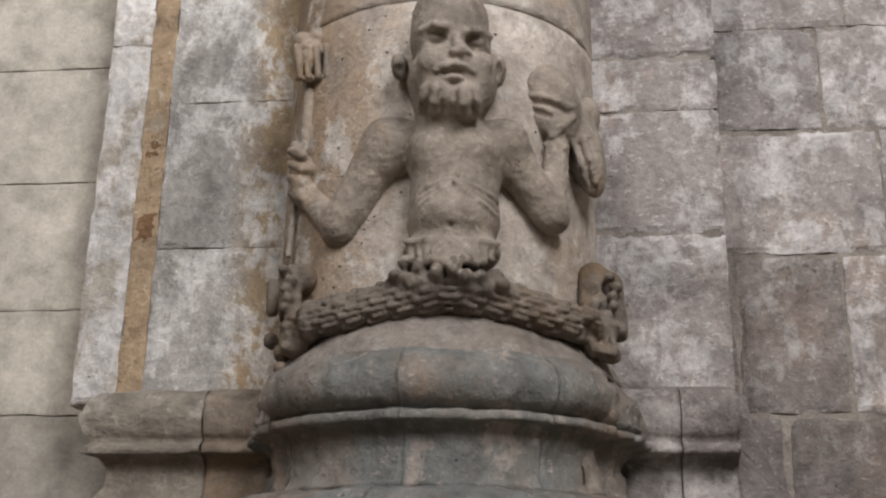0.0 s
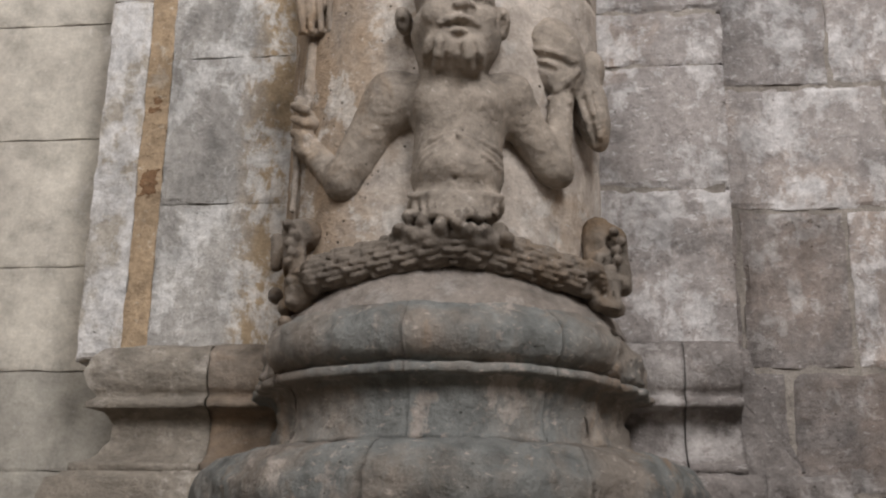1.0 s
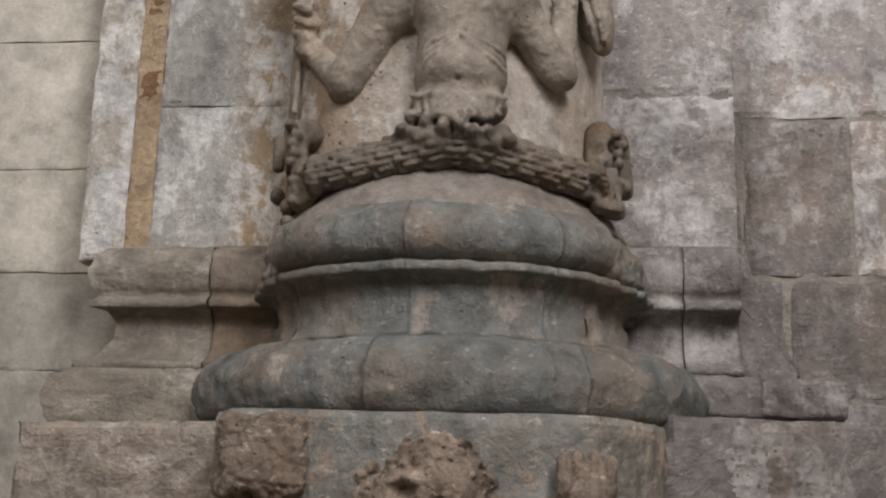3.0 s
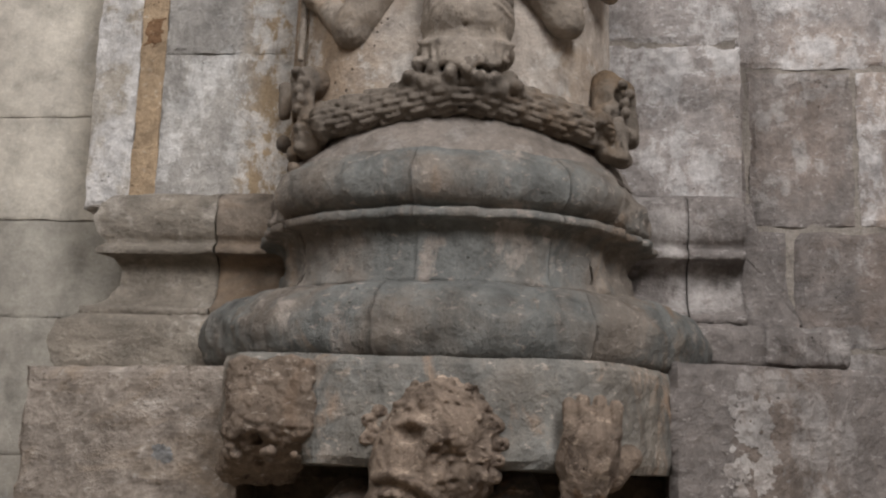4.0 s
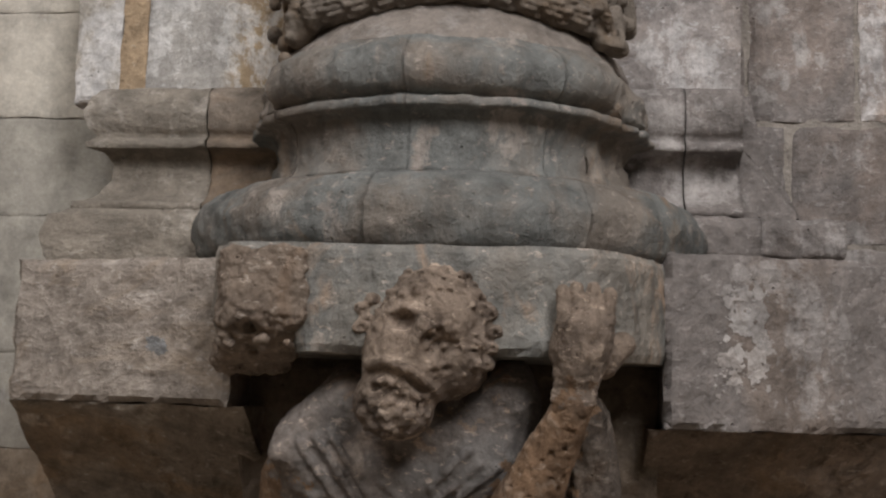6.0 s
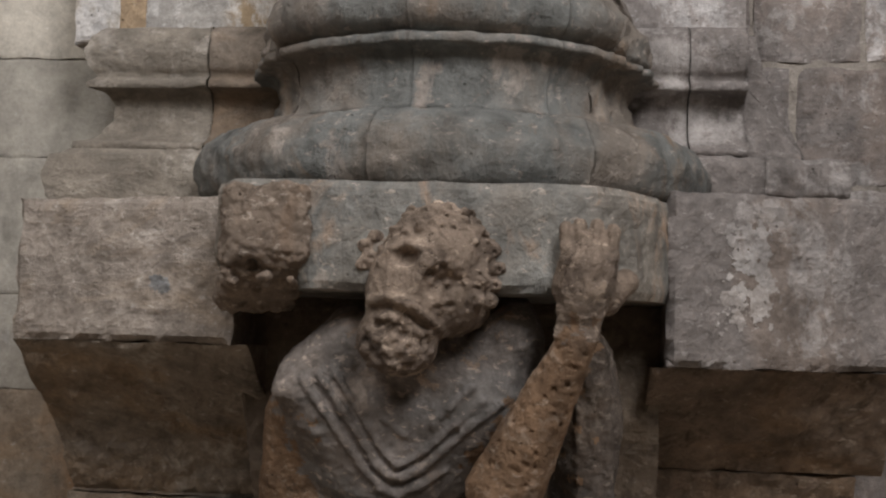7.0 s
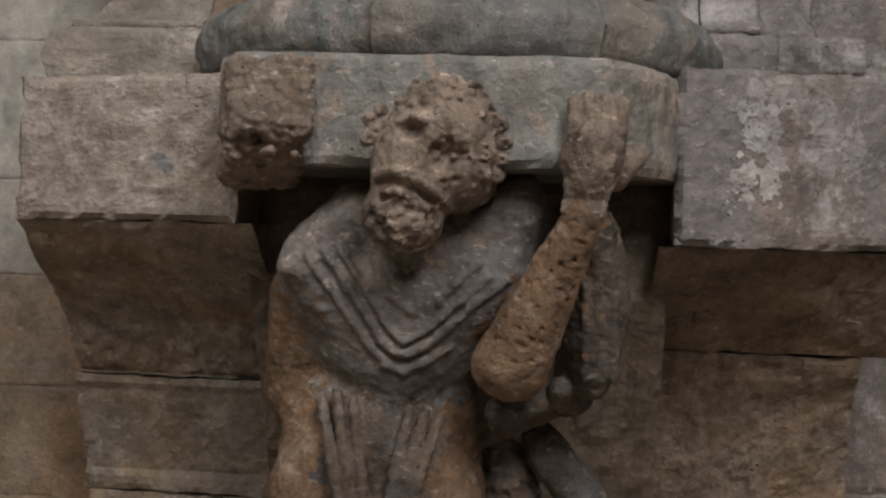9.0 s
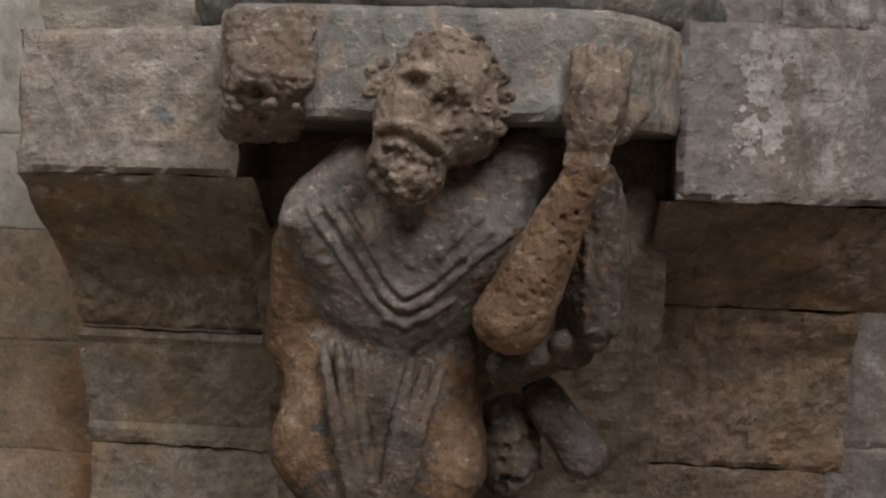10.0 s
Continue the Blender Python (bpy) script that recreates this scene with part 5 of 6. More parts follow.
    g.ball((0.127, -0.535, 1.635), (0.0094, 0.009, 0.0083), 0, 0.005)
    g.ball((0.126, -0.543, 1.632), (0.0052, 0.007, 0.0052), 0, 0.003, True)
    g.ball((0.126, -0.509, 1.690), (0.0095, 0.009, 0.0084), 0, 0.005)
    g.ball((-0.050, -0.573, 1.699), (0.0092, 0.009, 0.0082), 0, 0.005)
    g.ball((-0.051, -0.579, 1.696), (0.0051, 0.007, 0.0051), 0, 0.003, True)
    g.ball((0.039, -0.585, 1.720), (0.0092, 0.009, 0.0081), 0, 0.005)
    g.ball((0.028, -0.569, 1.735), (0.0092, 0.009, 0.0082), 0, 0.005)
    g.ball((0.026, -0.577, 1.732), (0.0051, 0.007, 0.0051), 0, 0.003, True)
    g.ball((0.079, 0.153, 1.793), (0.0123, 0.009, 0.0110), 0, 0.005)
    g.ball((0.048, -0.577, 1.726), (0.0092, 0.009, 0.0082), 0, 0.005)
    g.ball((0.050, -0.585, 1.723), (0.0051, 0.007, 0.0051), 0, 0.003, True)
    g.ball((0.005, -0.567, 1.733), (0.0092, 0.009, 0.0082), 0, 0.005)
    g.ball((0.081, -0.579, 1.702), (0.0092, 0.009, 0.0082), 0, 0.005)
    g.ball((0.080, -0.587, 1.699), (0.0051, 0.007, 0.0051), 0, 0.003, True)
    g.ball((0.070, -0.587, 1.701), (0.0091, 0.009, 0.0081), 0, 0.005)
    g.ball((0.082, -0.547, 1.730), (0.0093, 0.009, 0.0083), 0, 0.005)
    g.ball((0.082, -0.555, 1.726), (0.0052, 0.007, 0.0052), 0, 0.003, True)
    g.ball((0.100, -0.585, 1.679), (0.0092, 0.009, 0.0081), 0, 0.005)
    g.ball((0.062, -0.591, 1.704), (0.0091, 0.009, 0.0081), 0, 0.005)
    g.ball((0.061, -0.597, 1.701), (0.0051, 0.007, 0.0051), 0, 0.003, True)
    g.ball((0.075, -0.555, 1.737), (0.0093, 0.009, 0.0083), 0, 0.005)
    g.ball((-0.001, -0.599, 1.695), (0.0091, 0.009, 0.0081), 0, 0.005)
    g.ball((0.001, -0.605, 1.692), (0.0050, 0.007, 0.0050), 0, 0.003, True)
    g.ball((0.106, 0.153, 1.741), (0.0123, 0.009, 0.0110), 0, 0.005)
    g.ball((0.014, -0.599, 1.703), (0.0091, 0.009, 0.0081), 0, 0.005)
    g.ball((0.017, -0.605, 1.701), (0.0050, 0.007, 0.0050), 0, 0.003, True)
    g.ball((0.129, -0.541, 1.674), (0.0093, 0.009, 0.0083), 0, 0.005)
    g.ball((0.093, -0.567, 1.575), (0.0092, 0.009, 0.0082), 0, 0.005)
    g.ball((0.096, -0.573, 1.573), (0.0051, 0.007, 0.0051), 0, 0.003, True)
    g.ball((0.104, -0.559, 1.584), (0.0093, 0.009, 0.0082), 0, 0.005)
    g.ball((0.102, -0.569, 1.606), (0.0092, 0.009, 0.0082), 0, 0.005)
    g.ball((0.103, -0.575, 1.604), (0.0051, 0.007, 0.0051), 0, 0.003, True)
    g.ball((0.021, -0.529, 1.754), (0.0094, 0.009, 0.0084), 0, 0.005)
    g.ball((0.097, -0.563, 1.571), (0.0092, 0.009, 0.0082), 0, 0.005)
    g.ball((0.096, -0.571, 1.569), (0.0051, 0.007, 0.0051), 0, 0.003, True)
    g.ball((0.114, -0.559, 1.674), (0.0093, 0.009, 0.0082), 0, 0.005)
    g.ball((0.128, -0.517, 1.609), (0.0094, 0.009, 0.0084), 0, 0.005)
    g.ball((0.126, -0.527, 1.606), (0.0052, 0.007, 0.0052), 0, 0.003, True)
    g.ball((-0.029, -0.585, 1.703), (0.0092, 0.009, 0.0081), 0, 0.005)
    g.ball((0.112, -0.549, 1.693), (0.0093, 0.009, 0.0083), 0, 0.005)
    g.ball((0.113, -0.555, 1.691), (0.0052, 0.007, 0.0052), 0, 0.003, True)
    g.ball((0.028, -0.591, 1.714), (0.0091, 0.009, 0.0081), 0, 0.005)
    g.ball((0.008, -0.571, 1.735), (0.0092, 0.009, 0.0082), 0, 0.005)
    g.ball((0.007, -0.577, 1.732), (0.0051, 0.007, 0.0051), 0, 0.003, True)
    g.ball((-0.000, -0.603, 1.698), (0.0091, 0.009, 0.0081), 0, 0.005)
    g.ball((0.105, -0.563, 1.570), (0.0092, 0.009, 0.0082), 0, 0.005)
    g.ball((0.104, -0.569, 1.568), (0.0051, 0.007, 0.0051), 0, 0.003, True)
    g.ball((0.097, -0.559, 1.705), (0.0093, 0.009, 0.0082), 0, 0.005)
    g.ball((0.132, -0.505, 1.627), (0.0095, 0.009, 0.0084), 0, 0.005)
    g.ball((0.130, -0.517, 1.624), (0.0052, 0.007, 0.0053), 0, 0.003, True)
    g.ball((0.002, -0.601, 1.706), (0.0091, 0.009, 0.0081), 0, 0.005)
    g.ball((-0.026, -0.547, 1.733), (0.0093, 0.009, 0.0083), 0, 0.005)
    g.ball((-0.027, -0.555, 1.729), (0.0052, 0.007, 0.0052), 0, 0.003, True)
    g.ball((-0.026, -0.589, 1.695), (0.0091, 0.009, 0.0081), 0, 0.005)
    g.ball((-0.030, -0.591, 1.690), (0.0091, 0.009, 0.0081), 0, 0.005)
    g.ball((-0.029, -0.597, 1.687), (0.0051, 0.007, 0.0051), 0, 0.003, True)
    g.ball((-0.035, -0.549, 1.725), (0.0093, 0.009, 0.0083), 0, 0.005)
    g.ball((0.113, -0.561, 1.623), (0.0093, 0.009, 0.0082), 0, 0.005)
    g.ball((0.111, -0.569, 1.620), (0.0051, 0.007, 0.0051), 0, 0.003, True)
    g.ball((0.102, -0.561, 1.700), (0.0093, 0.009, 0.0082), 0, 0.005)
    g.ball((0.040, -0.597, 1.705), (0.0091, 0.009, 0.0081), 0, 0.005)
    g.ball((0.040, -0.603, 1.702), (0.0050, 0.007, 0.0050), 0, 0.003, True)
    g.ball((0.107, -0.563, 1.703), (0.0092, 0.009, 0.0082), 0, 0.005)
    g.ball((0.099, -0.567, 1.593), (0.0092, 0.009, 0.0082), 0, 0.005)
    g.ball((0.098, -0.573, 1.590), (0.0051, 0.007, 0.0051), 0, 0.003, True)
    g.ball((0.090, -0.579, 1.691), (0.0092, 0.009, 0.0082), 0, 0.005)
    g.ball((0.140, -0.501, 1.624), (0.0095, 0.009, 0.0085), 0, 0.005)
    g.ball((0.140, -0.509, 1.621), (0.0053, 0.007, 0.0053), 0, 0.003, True)
    g.ball((0.124, -0.527, 1.684), (0.0094, 0.009, 0.0084), 0, 0.005)
    g.ball((-0.009, -0.581, 1.717), (0.0092, 0.009, 0.0082), 0, 0.005)
    g.ball((-0.003, -0.603, 1.712), (0.0050, 0.007, 0.0050), 0, 0.003, True)
    g.ball((0.111, -0.565, 1.571), (0.0092, 0.009, 0.0082), 0, 0.005)
    g.ball((0.025, -0.599, 1.711), (0.0091, 0.009, 0.0081), 0, 0.005)
    g.ball((0.024, -0.605, 1.708), (0.0050, 0.007, 0.0050), 0, 0.003, True)
    g.ball((0.115, -0.565, 1.627), (0.0092, 0.009, 0.0082), 0, 0.005)
    g.ball((0.113, -0.551, 1.599), (0.0093, 0.009, 0.0083), 0, 0.005)
    g.ball((0.116, -0.557, 1.596), (0.0052, 0.007, 0.0052), 0, 0.003, True)
    g.ball((0.018, -0.557, 1.742), (0.0093, 0.009, 0.0082), 0, 0.005)
    g.ball((-0.025, -0.549, 1.740), (0.0093, 0.009, 0.0083), 0, 0.005)
    g.ball((-0.023, -0.555, 1.737), (0.0052, 0.007, 0.0052), 0, 0.003, True)
    g.ball((0.108, -0.565, 1.637), (0.0092, 0.009, 0.0082), 0, 0.005)
    g.ball((0.048, -0.575, 1.725), (0.0092, 0.009, 0.0082), 0, 0.005)
    g.ball((0.046, -0.583, 1.722), (0.0051, 0.007, 0.0051), 0, 0.003, True)
    g.ball((-0.194, 0.153, 1.759), (0.0123, 0.009, 0.0110), 0, 0.005)
    g.ball((0.098, -0.573, 1.597), (0.0092, 0.009, 0.0082), 0, 0.005)
    g.ball((0.101, -0.579, 1.594), (0.0051, 0.007, 0.0051), 0, 0.003, True)
    g.ball((0.113, -0.569, 1.612), (0.0092, 0.009, 0.0082), 0, 0.005)
    g.ball((0.120, -0.571, 1.611), (0.0092, 0.009, 0.0082), 0, 0.005)
    g.ball((0.118, -0.577, 1.609), (0.0051, 0.007, 0.0051), 0, 0.003, True)
    g.ball((0.142, -0.499, 1.620), (0.0095, 0.009, 0.0085), 0, 0.005)
    g.ball((0.109, -0.559, 1.597), (0.0093, 0.009, 0.0082), 0, 0.005)
    g.ball((0.107, -0.571, 1.594), (0.0051, 0.007, 0.0051), 0, 0.003, True)
    g.ball((-0.077, -0.551, 1.666), (0.0093, 0.009, 0.0083), 0, 0.005)
    g.ball((-0.056, -0.573, 1.699), (0.0092, 0.009, 0.0082), 0, 0.005)
    g.ball((-0.057, -0.579, 1.696), (0.0051, 0.007, 0.0051), 0, 0.003, True)
    g.ball((0.127, -0.533, 1.633), (0.0094, 0.009, 0.0083), 0, 0.005)
    g.ball((-0.073, 0.153, 1.864), (0.0123, 0.009, 0.0110), 0, 0.005)
    g.ball((0.011, -0.557, 1.748), (0.0052, 0.007, 0.0052), 0, 0.003, True)
    g.ball((0.045, -0.561, 1.746), (0.0093, 0.009, 0.0082), 0, 0.005)
    g.ball((0.107, -0.563, 1.599), (0.0092, 0.009, 0.0082), 0, 0.005)
    g.ball((0.105, -0.569, 1.596), (0.0051, 0.007, 0.0051), 0, 0.003, True)
    g.ball((0.013, -0.597, 1.703), (0.0091, 0.009, 0.0081), 0, 0.005)
    g.ball((0.033, -0.573, 1.733), (0.0092, 0.009, 0.0082), 0, 0.005)
    g.ball((0.036, -0.581, 1.730), (0.0051, 0.007, 0.0051), 0, 0.003, True)
    g.ball((-0.030, -0.555, 1.725), (0.0093, 0.009, 0.0083), 0, 0.005)
    g.ball((0.071, -0.559, 1.732), (0.0093, 0.009, 0.0082), 0, 0.005)
    g.ball((0.074, -0.565, 1.729), (0.0051, 0.007, 0.0051), 0, 0.003, True)
    g.ball((0.017, -0.569, 1.739), (0.0092, 0.009, 0.0082), 0, 0.005)
    g.ball((0.108, -0.573, 1.607), (0.0092, 0.009, 0.0082), 0, 0.005)
    g.ball((0.107, -0.579, 1.604), (0.0051, 0.007, 0.0051), 0, 0.003, True)
    g.ball((-0.001, -0.607, 1.707), (0.0091, 0.009, 0.0081), 0, 0.005)
    g.ball((0.129, -0.519, 1.603), (0.0094, 0.009, 0.0084), 0, 0.005)
    g.ball((0.130, -0.525, 1.601), (0.0052, 0.007, 0.0052), 0, 0.003, True)
    g.ball((0.108, -0.571, 1.626), (0.0092, 0.009, 0.0082), 0, 0.005)
    g.ball((0.096, -0.567, 1.575), (0.0092, 0.009, 0.0082), 0, 0.005)
    g.ball((0.099, -0.573, 1.573), (0.0051, 0.007, 0.0051), 0, 0.003, True)
    g.ball((0.125, -0.547, 1.673), (0.0093, 0.009, 0.0083), 0, 0.005)
    g.ball((0.129, -0.539, 1.635), (0.0094, 0.009, 0.0083), 0, 0.005)
    g.ball((0.132, -0.545, 1.633), (0.0052, 0.007, 0.0052), 0, 0.003, True)
    g.ball((0.024, -0.595, 1.709), (0.0091, 0.009, 0.0081), 0, 0.005)
    g.ball((0.010, -0.581, 1.724), (0.0092, 0.009, 0.0082), 0, 0.005)
    g.ball((0.014, -0.587, 1.721), (0.0051, 0.007, 0.0051), 0, 0.003, True)
    g.ball((0.056, -0.593, 1.709), (0.0091, 0.009, 0.0081), 0, 0.005)
    g.ball((0.119, -0.561, 1.678), (0.0093, 0.009, 0.0082), 0, 0.005)
    g.ball((0.123, -0.567, 1.675), (0.0051, 0.007, 0.0051), 0, 0.003, True)
    g.ball((0.068, -0.581, 1.719), (0.0092, 0.009, 0.0082), 0, 0.005)
    g.ball((0.100, 0.153, 1.670), (0.0123, 0.009, 0.0110), 0, 0.005)
    g.ball((0.138, -0.521, 1.605), (0.0052, 0.007, 0.0052), 0, 0.003, True)
    g.ball((0.097, -0.567, 1.700), (0.0092, 0.009, 0.0082), 0, 0.005)
    g.ball((0.088, -0.549, 1.734), (0.0093, 0.009, 0.0083), 0, 0.005)
    g.ball((0.089, -0.555, 1.731), (0.0052, 0.007, 0.0052), 0, 0.003, True)
    g.ball((0.078, -0.579, 1.718), (0.0092, 0.009, 0.0082), 0, 0.005)
    g.ball((0.112, -0.573, 1.620), (0.0092, 0.009, 0.0082), 0, 0.005)
    g.ball((0.110, -0.579, 1.618), (0.0051, 0.007, 0.0051), 0, 0.003, True)
    g.ball((-0.080, 0.149, 1.861), (0.0123, 0.009, 0.0110), 0, 0.005)
    g.ball((-0.104, -0.520, 1.650), (0.0168, 0.028, 0.0147), 0, 0.008)
    g.ball((-0.100, -0.546, 1.647), (0.0057, 0.010, 0.0057), 0, 0.003, True)
    g.ball((-0.113, -0.520, 1.671), (0.0168, 0.028, 0.0147), 0, 0.008)
    g.ball((-0.109, -0.546, 1.668), (0.0057, 0.010, 0.0057), 0, 0.003, True)
    g.ball((-0.093, -0.520, 1.690), (0.0168, 0.028, 0.0147), 0, 0.008)
    g.ball((-0.088, -0.546, 1.687), (0.0057, 0.010, 0.0057), 0, 0.003, True)
    g.ball((-0.117, -0.520, 1.637), (0.0168, 0.028, 0.0147), 0, 0.008)
    g.ball((-0.112, -0.546, 1.635), (0.0057, 0.010, 0.0057), 0, 0.003, True)
    g.ball((0.131, -0.520, 1.666), (0.0168, 0.028, 0.0147), 0, 0.008)
    g.ball((0.133, -0.550, 1.662), (0.0057, 0.010, 0.0057), 0, 0.003, True)
    g.ball((0.141, -0.520, 1.633), (0.0168, 0.028, 0.0147), 0, 0.008)
    g.ball((0.142, -0.546, 1.630), (0.0057, 0.010, 0.0057), 0, 0.003, True)
    g.ball((0.133, -0.520, 1.604), (0.0168, 0.028, 0.0147), 0, 0.008)
    g.ball((0.135, -0.546, 1.601), (0.0057, 0.010, 0.0057), 0, 0.003, True)
    g.ball((0.124, -0.520, 1.572), (0.0168, 0.028, 0.0147), 0, 0.008)
    g.ball((0.126, -0.546, 1.570), (0.0057, 0.010, 0.0057), 0, 0.003, True)
    g.tone = 0
    g.ball((0.160, -0.360, 1.521), (0.0518, 0.085, 0.0743), -8, 0.05)
    g.limb((0.158, -0.370, 1.485), (0.096, -0.370, 1.394), 0.0583, 0.0672, 0.05)
    g.ball((-0.075, -0.340, 1.382), (0.2269, 0.115, 0.1226), 0, 0.04)
    g.ball((-0.085, -0.290, 1.265), (0.1854, 0.115, 0.1298), 0, 0.05)
    g.limb((-0.213, -0.380, 1.361), (-0.080, -0.310, 1.220), 0.0692, 0.0712, 0.05)
    g.limb((-0.080, -0.310, 1.220), (0.106, -0.370, 1.372), 0.0712, 0.0739, 0.05)
    g.limb((-0.153, -0.390, 1.497), (-0.244, -0.395, 1.413), 0.0666, 0.0621, 0.04)
    g.limb((0.027, -0.370, 1.453), (0.117, -0.360, 1.417), 0.0807, 0.0810, 0.04)
    g.ball((-0.265, -0.430, 1.395), (0.0371, 0.040, 0.0306), -30, 0.02)
    g.ball((-0.283, -0.440, 1.390), (0.0174, 0.030, 0.0152), 0, 0.012)
    g.ball((-0.069, -0.475, 1.406), (0.0899, 0.050, 0.0278), -8, 0.03, True)
    g.tone = 1
    g.limb((-0.290, -0.330, 1.343), (-0.302, -0.240, 1.139), 0.0524, 0.0710, 0.04)
    g.ball((-0.271, -0.410, 1.359), (0.0165, 0.030, 0.0132), -30, 0.012)
    g.ball((-0.243, -0.410, 1.337), (0.0165, 0.030, 0.0132), -30, 0.012)
    g.ball((-0.216, -0.410, 1.314), (0.0165, 0.030, 0.0132), -30, 0.012)
    g.tone = 0
    g.limb((-0.238, -0.464, 1.413), (-0.197, -0.456, 1.357), 0.0086, 0.0086, 0.006)
    g.limb((-0.197, -0.456, 1.357), (-0.157, -0.438, 1.300), 0.0086, 0.0087, 0.006)
    g.limb((-0.157, -0.438, 1.300), (-0.117, -0.416, 1.243), 0.0087, 0.0088, 0.006)
    g.limb((-0.117, -0.416, 1.243), (-0.084, -0.406, 1.206), 0.0088, 0.0088, 0.006)
    g.limb((-0.084, -0.406, 1.206), (-0.055, -0.400, 1.193), 0.0088, 0.0088, 0.006)
    g.limb((-0.055, -0.400, 1.193), (-0.015, -0.400, 1.213), 0.0088, 0.0088, 0.006)
    g.limb((-0.015, -0.400, 1.213), (0.037, -0.402, 1.246), 0.0088, 0.0088, 0.006)
    g.limb((-0.206, -0.460, 1.425), (-0.168, -0.454, 1.374), 0.0092, 0.0092, 0.006)
    g.limb((-0.168, -0.454, 1.374), (-0.132, -0.442, 1.318), 0.0092, 0.0092, 0.006)
    g.limb((-0.132, -0.442, 1.318), (-0.097, -0.420, 1.259), 0.0092, 0.0093, 0.006)
    g.limb((-0.097, -0.420, 1.259), (-0.072, -0.414, 1.233), 0.0093, 0.0093, 0.006)
    g.limb((-0.072, -0.414, 1.233), (-0.048, -0.412, 1.228), 0.0093, 0.0094, 0.006)
    g.limb((-0.048, -0.412, 1.228), (-0.008, -0.414, 1.249), 0.0094, 0.0093, 0.006)
    g.limb((-0.008, -0.414, 1.249), (0.038, -0.426, 1.291), 0.0093, 0.0093, 0.006)
    g.limb((0.038, -0.426, 1.291), (0.091, -0.446, 1.338), 0.0093, 0.0092, 0.006)
    g.limb((0.091, -0.446, 1.338), (0.146, -0.448, 1.379), 0.0092, 0.0092, 0.006)
    g.limb((-0.183, -0.456, 1.437), (-0.144, -0.450, 1.383), 0.0070, 0.0070, 0.006)
    g.limb((-0.144, -0.450, 1.383), (-0.111, -0.444, 1.330), 0.0070, 0.0071, 0.006)
    g.limb((-0.111, -0.444, 1.330), (-0.081, -0.424, 1.278), 0.0071, 0.0071, 0.006)
    g.limb((-0.081, -0.424, 1.278), (-0.059, -0.418, 1.254), 0.0071, 0.0071, 0.006)
    g.limb((-0.059, -0.418, 1.254), (-0.037, -0.418, 1.257), 0.0071, 0.0071, 0.006)
    g.limb((-0.037, -0.418, 1.257), (0.006, -0.428, 1.288), 0.0071, 0.0071, 0.006)
    g.limb((0.006, -0.428, 1.288), (0.058, -0.444, 1.336), 0.0071, 0.0071, 0.006)
    g.limb((0.058, -0.444, 1.336), (0.114, -0.458, 1.386), 0.0071, 0.0070, 0.006)
    g.limb((0.017, -0.442, 1.335), (0.049, -0.450, 1.371), 0.0076, 0.0076, 0.006)
    g.limb((0.049, -0.450, 1.371), (0.091, -0.458, 1.409), 0.0076, 0.0075, 0.006)
    g.limb((-0.130, -0.436, 1.408), (-0.081, -0.450, 1.344), 0.0049, 0.0049, 0.006)
    g.limb((-0.081, -0.450, 1.344), (-0.040, -0.436, 1.313), 0.0049, 0.0049, 0.006)
    g.limb((-0.193, -0.460, 1.423), (-0.154, -0.454, 1.372), 0.0048, 0.0049, 0.004, True)
    g.limb((-0.154, -0.454, 1.372), (-0.119, -0.442, 1.319), 0.0049, 0.0049, 0.004, True)
    g.limb((-0.119, -0.442, 1.319), (-0.088, -0.422, 1.269), 0.0049, 0.0049, 0.004, True)
    g.limb((-0.088, -0.422, 1.269), (-0.057, -0.414, 1.241), 0.0049, 0.0049, 0.004, True)
    g.limb((-0.057, -0.414, 1.241), (-0.001, -0.422, 1.268), 0.0049, 0.0049, 0.004, True)
    g.limb((-0.001, -0.422, 1.268), (0.065, -0.442, 1.326), 0.0049, 0.0049, 0.004, True)
    g.limb((-0.219, -0.460, 1.409), (-0.181, -0.452, 1.360), 0.0048, 0.0049, 0.004, True)
    g.limb((-0.181, -0.452, 1.360), (-0.142, -0.436, 1.302), 0.0049, 0.0049, 0.004, True)
    g.limb((-0.142, -0.436, 1.302), (-0.103, -0.416, 1.243), 0.0049, 0.0049, 0.004, True)
    g.limb((-0.103, -0.416, 1.243), (-0.066, -0.406, 1.213), 0.0049, 0.0050, 0.004, True)
    g.limb((-0.066, -0.406, 1.213), (-0.011, -0.406, 1.233), 0.0050, 0.0050, 0.004, True)
    g.tone = 1
    g.limb((0.160, -0.450, 1.224), (0.286, -0.535, 1.499), 0.0736, 0.0375, 0.012)
    g.ball((0.158, -0.450, 1.218), (0.0714, 0.070, 0.0541), 0, 0.012)
    g.ball((0.217, -0.522, 1.269), (0.0038, 0.005, 0.0046), 0, 0.003, True)
    g.ball((0.277, -0.562, 1.455), (0.0047, 0.005, 0.0039), 0, 0.003, True)
    g.ball((0.166, -0.522, 1.232), (0.0044, 0.005, 0.0035), 0, 0.003, True)
    g.ball((0.196, -0.538, 1.345), (0.0032, 0.005, 0.0038), 0, 0.003, True)
    g.ball((0.209, -0.540, 1.335), (0.0046, 0.005, 0.0039), 0, 0.003, True)
    g.ball((0.302, -0.560, 1.477), (0.0050, 0.005, 0.0045), 0, 0.003, True)
    g.ball((0.249, -0.554, 1.409), (0.0047, 0.005, 0.0038), 0, 0.003, True)
    g.ball((0.251, -0.548, 1.381), (0.0042, 0.005, 0.0037), 0, 0.003, True)
